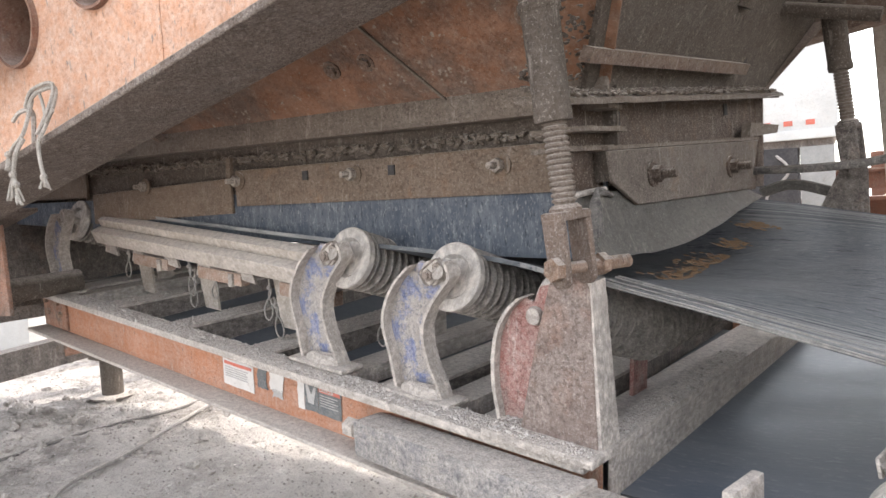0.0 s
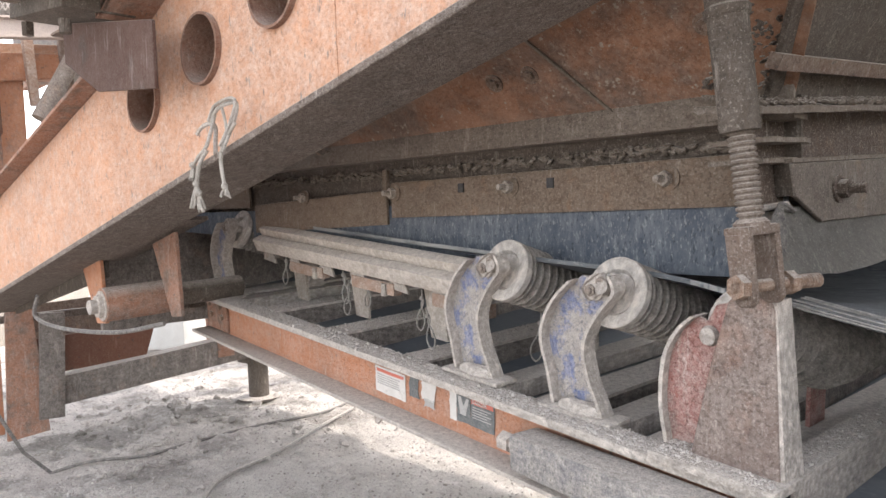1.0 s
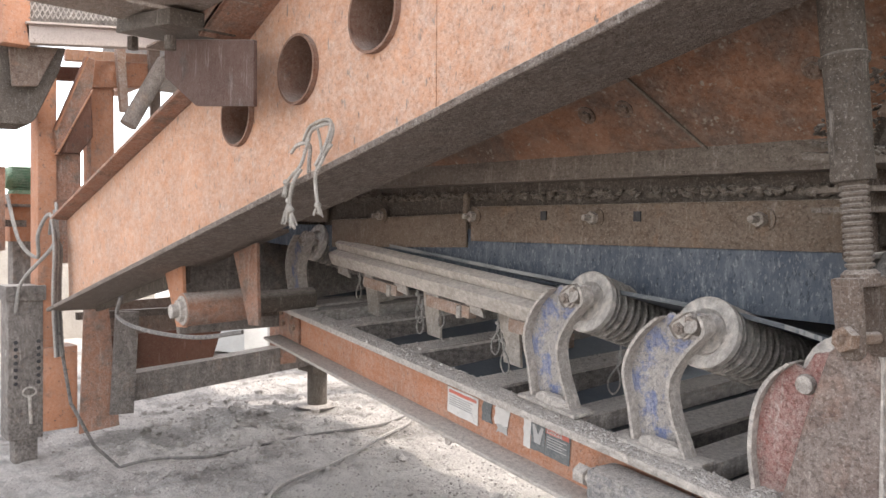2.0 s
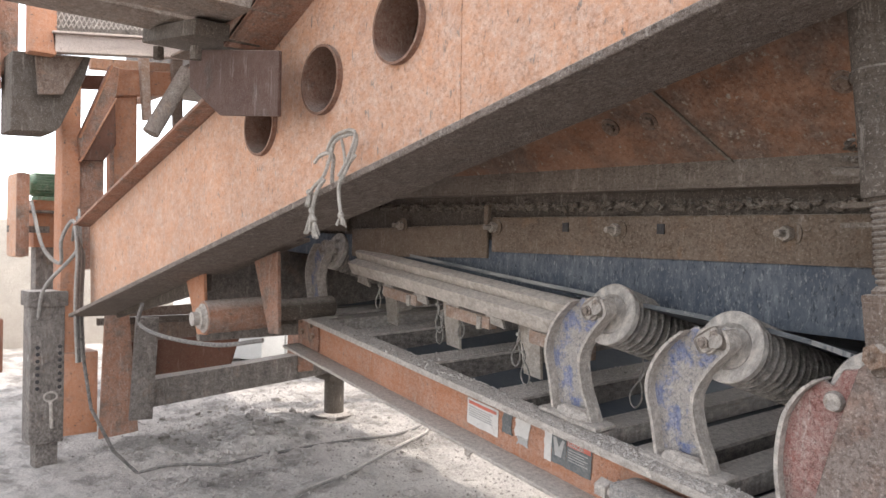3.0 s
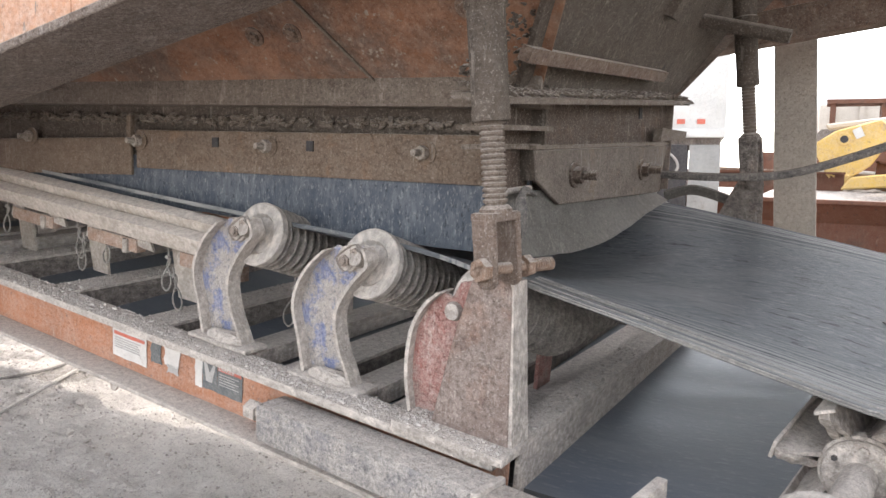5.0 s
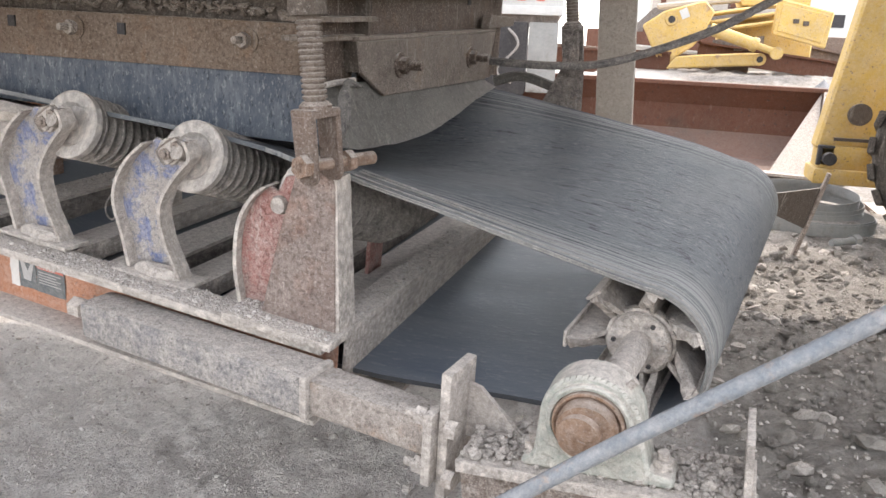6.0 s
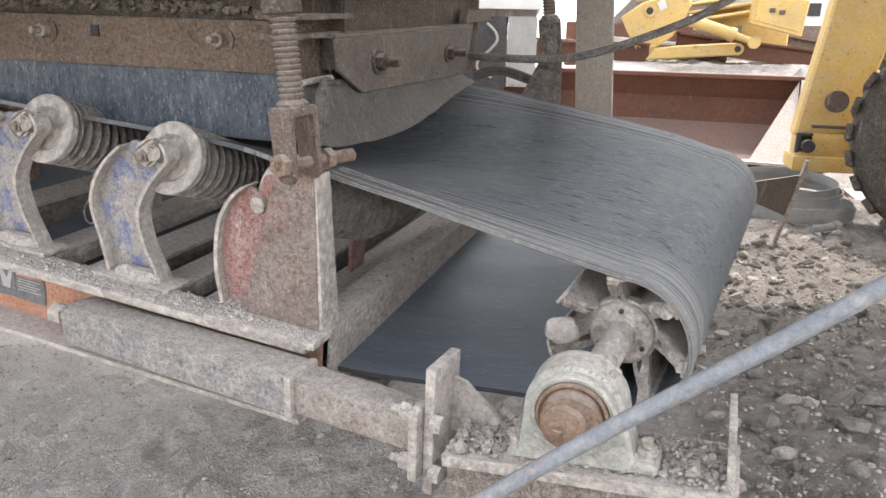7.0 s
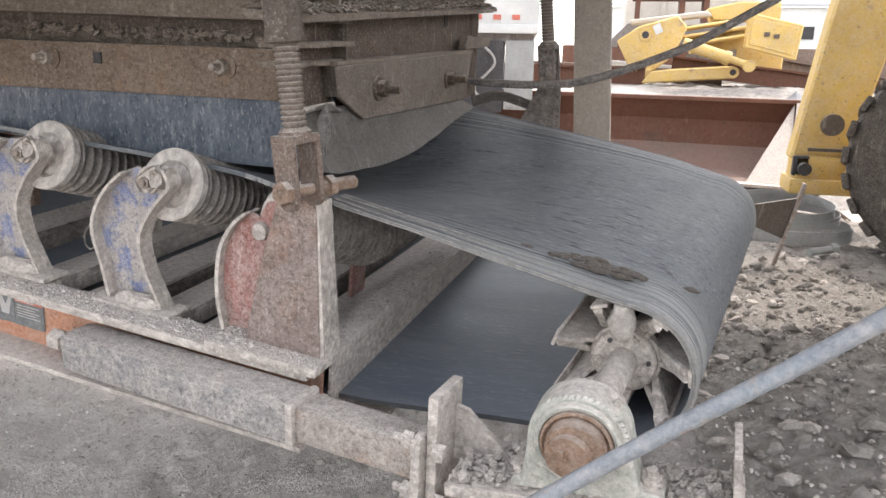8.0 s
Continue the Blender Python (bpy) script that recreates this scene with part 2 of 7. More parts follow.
def lining_material():
    """The belt's inner side: polished slate-blue rubber with faint drag marks."""
    n = Nodes("belt_inner_rubber")
    drag = n.noise(9, 5, 0.65, (0.12, 1.0, 1.0))
    fine = n.noise(90, 4, 0.7, (0.3, 1.0, 1.0))
    col = n.mix(n.ramp(drag, 0.35, 0.68), (0.082, 0.095, 0.116), (0.150, 0.160, 0.172))
    col = n.mix(n.ramp(fine, 0.56, 0.66, 0.0, 0.4), col, (0.24, 0.24, 0.24))
    return n.done(col, n.ramp(drag, 0.3, 0.7, 0.42, 0.62), 0.0, fine, 0.0015, 0.4)


M_LINING = lining_material()
M_PLY = dusty("ply_cord", (0.17, 0.17, 0.17), (0.30, 0.29, 0.28), 0.30, scale=30, settle=0.3, grit=0.5)
M_CLAMPEND = dusty("dusty_clamp_steel", (0.105, 0.080, 0.064), (0.15, 0.10, 0.065), 0.12, scale=9, settle=0.6, grit=0.8)
M_DIRT = dusty("dark_dirt_crust", (0.10, 0.082, 0.068), (0.06, 0.05, 0.042), 0.06, scale=30, settle=0.06, grit=0.6)
# gusset's red-brown rust, base colour darkened for the shade of structure overhead
M_SHADED_RUST = dusty("shaded_red_rust", (0.075, 0.032, 0.022), (0.045, 0.026, 0.02), 0.05, scale=5, settle=0.5, grit=0.5)
M_CLEVIS = dusty("dusty_rust_casting", (0.16, 0.105, 0.078), (0.10, 0.065, 0.045), 0.17, scale=14, settle=0.7, grit=1.2)


def ground_material():
    n = Nodes("stone_dust_ground")
    big = n.noise(0.9, 5, 0.6)
    mid = n.noise(6, 8, 0.7)
    v = n.add("ShaderNodeTexVoronoi")
    v.inputs["Scale"].default_value = 34
    n.link(n.obj, v.inputs["Vector"])
    col = n.mix(n.ramp(big, 0.35, 0.65), (0.62, 0.565, 0.518), (0.70, 0.645, 0.592))
    col = n.mix(n.ramp(mid, 0.46, 0.66, 0.0, 0.45), col, (0.42, 0.38, 0.345))
    col = n.mix(n.ramp(n.noise(22, 9, 0.8), 0.52, 0.62, 0.0, 0.38), col, (0.38, 0.34, 0.31))
    col = n.mix(n.ramp(n.noise(48, 6, 0.75), 0.54, 0.64, 0.0, 0.45), col, (0.70, 0.63, 0.585))
    col = n.mix(n.ramp(n.noise(75, 6, 0.75), 0.54, 0.61, 0.0, 0.42), col, (0.27, 0.19, 0.17))
    col = n.mix(n.ramp(n.noise(160, 4, 0.7), 0.54, 0.60, 0.0, 0.45), col, (0.28, 0.25, 0.23))
    # darker mottling at random, fading in towards low x on the chassis side
    dark_mottle = n.ramp(n.noise(1.7, 7, 0.7), 0.46, 0.58, 0.0, 0.75)
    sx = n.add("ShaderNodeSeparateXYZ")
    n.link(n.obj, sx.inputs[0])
    dark_mottle = n.math("MULTIPLY", dark_mottle, n.ramp(n.math("ADD", sx.outputs[0], n.math("MULTIPLY", big, 1.0)), -3.4, -2.4, 1.0, 0.0))
    col = n.mix(dark_mottle, col, n.mix(n.ramp(n.noise(20, 8, 0.78), 0.42, 0.60), (0.30, 0.27, 0.245), (0.16, 0.142, 0.128)))
    # browner soil on the tail side, darkened to stand for the shade there
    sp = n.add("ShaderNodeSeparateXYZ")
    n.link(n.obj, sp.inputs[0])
    tail_shade = n.ramp(n.math("ADD", sp.outputs[0], n.math("MULTIPLY", big, 0.9)), 1.10, 1.60, 0.0, 0.85)
    col = n.mix(tail_shade, col, n.mix(n.ramp(n.noise(14, 8, 0.78), 0.42, 0.60), (0.34, 0.305, 0.275), (0.19, 0.168, 0.148)))
    hgt = n.math("ADD", n.math("MULTIPLY", n.noise(40, 9, 0.78), 1.9), n.math("MULTIPLY", v.outputs["Distance"], 0.6))
    hgt = n.math("ADD", hgt, n.math("MULTIPLY", mid, 2.2))
    return n.done(col, 0.95, 0.0, hgt, 0.024, 0.1)


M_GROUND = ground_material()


def crumb_material():
    n = Nodes("grit_crumbs")
    g = n.add("ShaderNodeNewGeometry")
    col = n.mix(n.ramp(g.outputs["Random Per Island"], 0.0, 1.0), (0.28, 0.25, 0.228), (0.56, 0.51, 0.468))
    return n.done(col, 0.95, 0.0, n.noise(200, 3, 0.6), 0.002, 0.1)


M_CRUMB = crumb_material()


# ---- mesh helpers ----
def box(bm, c, s, m=None, bevel=0.0):
    b = bmesh.ops.create_cube(bm, size=1.0, matrix=(m or Matrix()) @ Matrix.Translation(c) @ Matrix.Diagonal((*s, 1)))
    if bevel:
        es = list({e for v in b["verts"] for e in v.link_edges})
        bmesh.ops.bevel(bm, geom=es, offset=bevel, segments=2, profile=0.6, affect="EDGES")
    return bm


def rod(bm, a, b, r, seg=16, r2=None, caps=True):
    a, b = Vector(a), Vector(b)
    d = b - a
    m = Matrix.Translation((a + b) / 2) @ d.to_track_quat("Z", "Y").to_matrix().to_4x4()
    bmesh.ops.create_cone(bm, cap_ends=caps, segments=seg, radius1=r, radius2=r if r2 is None else r2, depth=d.length, matrix=m)
    return bm


def lathe(bm, prof, a, axis, seg=32):
    """Turn a profile of (distance along the axis, radius) round the axis from the point a."""
    a, q = Vector(a), Vector(axis).normalized().to_track_quat("Z", "Y").to_matrix()
    rings = []
    for d, r in prof:
        rings.append([bm.verts.new(a + q @ Vector((r * math.cos(2 * math.pi * i / seg), r * math.sin(2 * math.pi * i / seg), d))) for i in range(seg)])
    for p, o in zip(rings, rings[1:]):
        for i in range(seg):
            bm.faces.new((p[i], p[(i + 1) % seg], o[(i + 1) % seg], o[i]))
    bm.faces.new(rings[0][::-1])
    bm.faces.new(rings[-1])
    return bm


def pipe(bm, pts, r, seg=8):
    pts = [Vector(p) for p in pts]
    rings = []
    side = None
    for i, p in enumerate(pts):
        d = (pts[min(i + 1, len(pts) - 1)] - pts[max(i - 1, 0)]).normalized()
        if side is None:
            side = d.orthogonal().normalized()
        side = (side - d * side.dot(d)).normalized()
        o = d.cross(side)
        rings.append([bm.verts.new(p + (side * math.cos(2 * math.pi * k / seg) + o * math.sin(2 * math.pi * k / seg)) * r) for k in range(seg)])
    for a, b in zip(rings, rings[1:]):
        for k in range(seg):
            bm.faces.new((a[k], a[(k + 1) % seg], b[(k + 1) % seg], b[k]))
    bm.faces.new(rings[0][::-1])
    bm.faces.new(rings[-1])
    return bm


def curve(pts, n=8):
    """Points along a smooth line through pts."""
    p = [Vector(q) for q in pts]
    p = [p[0] * 2 - p[1]] + p + [p[-1] * 2 - p[-2]]
    out = []
    for i in range(1, len(p) - 2):
        for k in range(n):
            t = k / n
            a, b, c, d = p[i - 1], p[i], p[i + 1], p[i + 2]
            out.append(0.5 * (2 * b + (c - a) * t + (2 * a - 5 * b + 4 * c - d) * t * t + (3 * b - a - 3 * c + d) * t ** 3))
    return out + [p[-2]]


def plate(bm, pts, normal, thick, bevel=0.0):
    """A flat plate: outline pts in space, grown by thick along normal."""
    vs = [bm.verts.new(Vector(p)) for p in pts]
    f = bm.faces.new(vs)
    r = bmesh.ops.extrude_face_region(bm, geom=[f])
    new_v = [g for g in r["geom"] if isinstance(g, bmesh.types.BMVert)]
    bmesh.ops.translate(bm, verts=new_v, vec=Vector(normal).normalized() * thick)
    if bevel:
        es = list({e for v in vs + new_v for e in v.link_edges})
        bmesh.ops.bevel(bm, geom=es, offset=bevel, segments=1, affect="EDGES")
    return bm


def mesh(name, bm, mat, smooth=35):
    bmesh.ops.recalc_face_normals(bm, faces=bm.faces)
    me = bpy.data.meshes.new(name)
    bm.to_mesh(me)
    bm.free()
    me.materials.append(mat)
    if smooth:
        me.shade_smooth()
        me.set_sharp_from_angle(angle=radians(smooth))
    return me


def part(name, bm, mat, parent, label=""):
    ob = new(name, mesh(name, bm, mat))
    ob.parent = parent
    return tagged(ob, label)


def solid(name, bm, mat, m, label, category, group="", kind=""):
    ob = new(name, mesh(name, bm, mat))
    ob.matrix_world = m
    return tagged(ob, label, category, group, kind)


def empty(name, m, label, category, group="", kind=""):
    ob = new(name)
    ob.matrix_world = m
    return tagged(ob, label, category, group, kind)


def nut(bm, c, axis, r, h):
    c, axis = Vector(c), Vector(axis).normalized()
    return rod(bm, c, c + axis * h, r, 6)


I4 = Matrix()
B = bmesh.new
# the conveyor's own space: u towards its tail, v across, away from the camera's side, w up from the side rail's top
CF = pose(0.05, 2.12, 0.832, 0, 0, -6.5) @ pose(0, 0, 0, 0, 5.6, 0) @ pose(0, 0, 0, 3.0, 0, 0)
# the chute's space, nearly level: origin on the skirt plate at its tail end
SF = pose(0, 2.40, 1.53, 0, 0, -2.5) @ pose(0, 0, 0, 0, 1.5, 0)


# ---- the ground ----
def height(x, y):
    k = min(1.0, max(0.0, (x + 1.6) / 2.2))
    h = 0.30 * k * k * (3 - 2 * k)                         # dirt heaped up round the tail
    far = min(1.0, max(0.0, (y - 9.9) / 2.4)) * min(1.0, max(0.0, (x + 3) / 3))
    h += 0.95 * far * far * (3 - 2 * far)                   # bank behind the bucket, raised to fit the camera's view
    near = 1.0 if -9 < x < 6 and 0 < y < 10 else 0.3
    h += near * (0.05 * noise.noise((x * 0.8, y * 0.8, 1)) + 0.03 * noise.noise((x * 2.6, y * 2.6, 7)) + 0.022 * noise.noise((x * 9, y * 9, 3)) + 0.016 * noise.noise((x * 20, y * 20, 5)) + 0.010 * noise.noise((x * 43, y * 43, 6)))
    h += 0.16 * max(0.0, 1 - math.hypot(x - 1.9, y - 3.3) / 1.2)
    h += 0.10 * max(0.0, 1 - math.hypot(x + 5.2, (y - 3.2) * 1.6) / 0.9) + 0.06 * max(0.0, noise.noise((x * 5, y * 5, 9))) * (1 if x > 0.6 else 0.4)
    return h


def build_ground():
    xs = sorted({round(float(v), 3) for v in list(np.arange(-8, -3, 0.045)) + list(np.arange(-3, 3.2, 0.022)) + list(np.arange(3.2, 4.51, 0.045)) + list(np.linspace(-60, -8, 26)) + list(np.linspace(4.5, 60, 28))} | {-1500.0, -300.0, 300.0, 1500.0})
    ys = sorted({round(float(v), 3) for v in list(np.arange(1.2, 3.4, 0.022)) + list(np.arange(3.4, 8.01, 0.045)) + list(np.linspace(-40, 1.4, 22)) + list(np.arange(8.1, 14, 0.12)) + list(np.linspace(14, 70, 40))} | {-1500.0, -300.0, 300.0, 1500.0})
    n = len(ys)
    vs = [(x, y, height(x, y)) for x in xs for y in ys]
    fs = [(i * n + j, (i + 1) * n + j, (i + 1) * n + j + 1, i * n + j + 1) for i in range(len(xs) - 1) for j in range(n - 1)]
    me = bpy.data.meshes.new("ground")
    me.from_pydata(vs, [], fs)
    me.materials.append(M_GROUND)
    me.shade_smooth()
    return tagged(new("ground", me), "dry grey stone-dust ground with ruts and clods", "ground", kind="structure")


def lumps(spots, rnd, rough=0.18):
    """One mesh of rough lumps: spots are (place, size along three axes)."""
    t = bmesh.new()
    bmesh.ops.create_icosphere(t, subdivisions=1, radius=1.0)
    base = [v.co.copy() for v in t.verts]
    tri = [[v.index for v in f.verts] for f in t.faces]
    t.free()
    vs, fs = [], []
    for place, size in spots:
        r = Euler((rnd.uniform(0, 0.6), rnd.uniform(0, 0.6), rnd.uniform(0, 6.28))).to_matrix()
        n = len(vs)
        for c in base:
            k = 1 + rnd.uniform(-rough, rough)
            vs.append(Vector(place) + r @ Vector((c.x * size[0] * k, c.y * size[1] * k, c.z * size[2] * k)))
        fs += [[a + n for a in f] for f in tri]
    return vs, fs


def lump_mesh(name, spots, mat, seed, rough=0.18):
    vs, fs = lumps(spots, random.Random(seed), rough)
    me = bpy.data.meshes.new(name)
    me.from_pydata(vs, [], fs)
    me.materials.append(mat)
    return me


def build_stones():
    rnd = random.Random(5)
    spots = []
    for i in range(7000):
        if i < 3600:
            x, y = rnd.uniform(0.3, 4.0), rnd.uniform(2.2, 7.5)
            s = rnd.uniform(0.004, 0.015) * (1 + 2.2 * (rnd.random() < 0.10))
        else:
            x, y = rnd.uniform(-7.0, 0.4), rnd.uniform(1.9, 6.0)
            s = rnd.uniform(0.003, 0.010) * (1 + 2.0 * (rnd.random() < 0.04))
        spots.append(((x, y, height(x, y) + s * 0.15), (s, s * rnd.uniform(0.6, 1), s * rnd.uniform(0.4, 0.75))))
    ob = new("loose_stones", lump_mesh("loose_stones", spots, M_STONE, 6))
    return tagged(ob, "loose grey stones and clods scattered on the dirt", "stones", kind="stuff")


def build_clods():
    rnd = random.Random(15)
    spots = []
    for i in range(4600):
        if i < 1500:
            x, y = rnd.uniform(0.9, 3.6), 2.3 + 3.4 * rnd.random() ** 0.9
            s = rnd.uniform(0.010, 0.026) * (1 + 1.3 * (rnd.random() < 0.12))
        elif i < 1700:
            x, y = rnd.gauss(-4.7, 0.7), rnd.gauss(3.1, 0.45)
            s = rnd.uniform(0.012, 0.045)
        else:
            x, y = rnd.uniform(-3.0, 1.0), rnd.uniform(1.2, 2.3)
            s = rnd.uniform(0.005, 0.013) * (1 + 1.8 * (rnd.random() < 0.03))
        spots.append(((x, y, height(x, y) + s * 0.25), (s, s * rnd.uniform(0.6, 1), s * rnd.uniform(0.5, 0.8))))
    ob = new("dirt_clods", lump_mesh("dirt_clods", spots, M_GROUND, 16, 0.28))
    return tagged(ob, "dry clods of grey dirt broken over the ground", "clods", kind="stuff")


def build_gravel():
    """Fine grit and crumbs over the dirt nearest the conveyor."""
    rnd = random.Random(25)
    spots = []
    for i in range(26000):
        if i < 15000:
            x, y = rnd.uniform(-2.4, 1.6), 1.2 + 1.5 * rnd.random() ** 1.2
            s = rnd.uniform(0.0018, 0.0055)
        elif i < 20000:
            x, y = rnd.uniform(0.6, 3.4), rnd.uniform(2.0, 5.5)
            s = rnd.uniform(0.003, 0.010)
        else:
            x, y = rnd.uniform(-6.5, -1.2), rnd.uniform(1.8, 5.0)
            s = rnd.uniform(0.003, 0.010)
        spots.append(((x, y, height(x, y) + s * 0.2), (s, s * rnd.uniform(0.6, 1), s * rnd.uniform(0.5, 0.9))))
    ob = new("fine_gravel", lump_mesh("fine_gravel", spots, M_CRUMB, 26, 0.3))
    return tagged(ob, "fine grey grit and crumbs over the dirt", "gravel", kind="stuff")


build_ground()
build_stones()
build_clods()
build_gravel()

# ---- the conveyor ----
BW = 1.36               # belt width
BV = 0.06               # belt's near edge
PR = 0.172              # tail pulley's radius over the belt
AXIS = Vector((0.096, 1.0, 0.037))   # the tail pulley's shaft, skewed to fit the camera's view
HUB = Vector((0.690, BV, 0.140))     # its centre under the belt's near edge
FARHUB = HUB + AXIS * BW
# the belt's two edges on the top run: (along, height over the rail)
NEAR_EDGE = ((-4.4, 0.400), (-1.1, 0.404), (-0.45, 0.412), (-0.2, 0.398), (-0.05, 0.408), (0.2, 0.378), (0.44, 0.344), (0.69, 0.312))
FAR_EDGE = ((-4.4, 0.47), (-0.19, 0.468), (0.0, 0.457), (0.25, 0.435), (0.47, 0.415), (0.68, 0.392), (0.821, 0.362))
UPV = Vector((0, 0, 1))


def build_rail(v0, side):
    rail = empty("side_rail", CF, "orange steel channel side rail, thick dust on its flanges", "conveyor rail", "conveyor side rails")
    L0, L1, H = -3.12, 0.0, 0.195
    mid, n = (L0 + L1) / 2, L1 - L0
    part("web", box(B(), (mid, v0 + side * 0.004, -H / 2), (n, 0.008, H - 0.02)), M_RAIL, rail, "orange painted web")
    part("upper_flange", box(B(), (mid, v0 - side * 0.030, 0.003), (n, 0.100, 0.026), bevel=0.007), M_PALE, rail, "dust-covered upper flange")
    part("lower_flange", box(B(), (mid, v0 - side * 0.040, -H + 0.006), (n, 0.115, 0.014), bevel=0.003), M_PALE, rail, "dust-covered lower flange")
    if side > 0:
        part("end_plate", box(B(), (-2.98, -0.008, -0.095), (0.25, 0.012, 0.160), bevel=0.002), M_ORANGE_DULL, rail)
        for u, w in ((-3.06, -0.045), (-3.04, -0.10), (-2.93, -0.045), (-2.91, -0.10)):
            part("bolt", nut(B(), (u, -0.012, w), (0, -1, 0), 0.016, 0.016), M_BOLT, rail)
        hook = plate(B(), [(-1.50, -0.05, -0.193), (-1.42, -0.05, -0.193), (-1.47, -0.05, -0.25), (-1.49, -0.05, -0.25)], (0, 1, 0), 0.008)
        part("hook", hook, M_GREY, rail)
    return rail


build_rail(0.0, 1)
build_rail(1.56, -1)


def edge_height(table, u):
    return float(np.interp(u, [p[0] for p in table], [p[1] for p in table]))


def return_sag(d):
    """How far the return run hangs below the pulley, d metres from it."""
    # drop shaped to fit the camera's view of the run's near edge
    k = min(1.0, d / 0.75)
    return 0.085 * k * k * (3 - 2 * k)


def build_belt():
    """Top run, wrap round the tail pulley, return run; troughed where rollers carry it."""
    T = 0.013
    steps = [("top", f) for f in np.linspace(0, 1, 100)]
    steps += [("wrap", a) for a in np.linspace(0, math.pi, 34)[1:]]
    steps += [("back", f) for f in np.linspace(0, 1, 60)[1:]]
    nv = 33
    outer, inner = [], []
    for kind, q in steps:
        ro, ri = [], []
        for j in range(nv):
            s = j / (nv - 1)
            c = HUB.lerp(FARHUB, s)
            e = abs(2 * s - 1)
            if kind == "top":
                u = -4.4 + q * (c.x + 4.4)
                un, uf = -4.4 + q * (HUB.x + 4.4), -4.4 + q * (FARHUB.x + 4.4)
                w = edge_height(NEAR_EDGE, un) * (1 - s) + edge_height(FAR_EDGE, uf) * s
                k = min(1.0, max(0.0, (c.x - 0.05 - u) / 1.2))
                k = k * k * (3 - 2 * k)
                w += -0.15 * k * (1 - min(1, max(0, (e - 0.30) / 0.70))) + 0.002 * noise.noise((u * 4, s * 3, 2))
                a = 0.0
            elif kind == "wrap":
                a = q
                u, w = c.x + PR * math.sin(a), c.z + PR * math.cos(a)
            else:
                a = math.pi
                u = c.x - q * (c.x + 4.4)
                w = c.z - PR - return_sag(c.x - u)
            k = min(1.0, max(0.0, (0.0 - u) / 0.35)) if kind == "top" else 0.0
            tuck = 0.085 * k * k * (3 - 2 * k) * (1 - s)
            v = BV + tuck + BW * s + (0.004 * noise.noise((u * 3, s, 8)) if j in (0, nv - 1) else 0)
            ro.append((u, v, w))
            ri.append((u - T * math.sin(a), v, w - T * math.cos(a)))
        outer.append(ro)
        inner.append(ri)
    belt = empty("conveyor_belt", CF, "worn black rubber conveyor belt filmed with grey dust", "conveyor belt")
    n = len(steps)
    for name, grid, flip, mat, label in (("carcass", outer, False, M_BELT, "scuffed carrying side"), ("lining", inner, True, M_LINING, "smooth blue-grey inner side")):
        bm = B()
        vs = [[bm.verts.new(p) for p in row] for row in grid]
        for i in range(n - 1):
            for j in range(nv - 1):
                bm.faces.new((vs[i][j], vs[i + 1][j], vs[i + 1][j + 1], vs[i][j + 1]))
            if name == "carcass":
                for j in (0, nv - 1):
                    o0, o1 = bm.verts.new(inner[i][j]), bm.verts.new(inner[i + 1][j])
                    bm.faces.new((vs[i][j], o0, o1, vs[i + 1][j]))
        me = mesh(name, bm, mat)
        ob = new(name, me)
        ob.parent = belt
        tagged(ob, label)
    # frayed plies along the near edge
    first = 85
    for off, vv in ((0.0015, 0.012), (-0.0035, -0.001), (-0.0085, -0.0015), (0.0018, 0.045), (0.0016, 0.062)):
        bm = B()
        pts = []
        for i in range(first, 134):
            p, q = Vector(outer[i][0]), Vector(inner[i][0])
            pts.append(p + (p - q).normalized() * off + Vector((0, vv + 0.0012 * noise.noise((i * 0.3, off * 900, 1)), 0)))
        pipe(bm, pts, 0.0022, 5)
        part("frayed_ply", bm, M_PLY, belt, "pale frayed ply edge")
    return belt


build_belt()


ya = AXIS.normalized()
xa = (Vector((1, 0, 0)) - ya * ya.x).normalized()
# the pulley's space: the shaft along y, the origin under the rail's line
PF = CF @ (Matrix.Translation(HUB - AXIS * BV) @ Matrix((xa, ya, xa.cross(ya))).transposed().to_4x4())


def caked(bm, amount, scale):
    """Lumpy crust: pushes every corner a little along its normal."""
    bm.normal_update()
    for v in bm.verts:
        v.co += v.normal * amount * (noise.noise(v.co * scale) + 0.5 * noise.noise(v.co * scale * 2.7))
    return bm


def leaf(bm, pts, thick, cuts=5):
    """A plate from four corners, cut into a grid, grown to both sides and crusted."""
    p = [Vector(q) for q in pts]
    nrm = (p[1] - p[0]).cross(p[3] - p[0]).normalized() * thick / 2
    sides = []
    for sign in (-1, 1):
        g = [[bm.verts.new(p[0].lerp(p[1], i / cuts).lerp(p[3].lerp(p[2], i / cuts), j / cuts) + nrm * sign) for j in range(cuts + 1)] for i in range(cuts + 1)]
        for i in range(cuts):
            for j in range(cuts):
                bm.faces.new((g[i][j], g[i + 1][j], g[i + 1][j + 1], g[i][j + 1]))
        sides.append(g)
    a, b = sides
    rim = [(i, 0) for i in range(cuts)] + [(cuts, j) for j in range(cuts)] + [(i, cuts) for i in range(cuts, 0, -1)] + [(0, j) for j in range(cuts, 0, -1)]
    for (i, j), (k, m) in zip(rim, rim[1:] + rim[:1]):
        bm.faces.new((a[i][j], a[k][m], b[k][m], b[i][j]))
    return bm


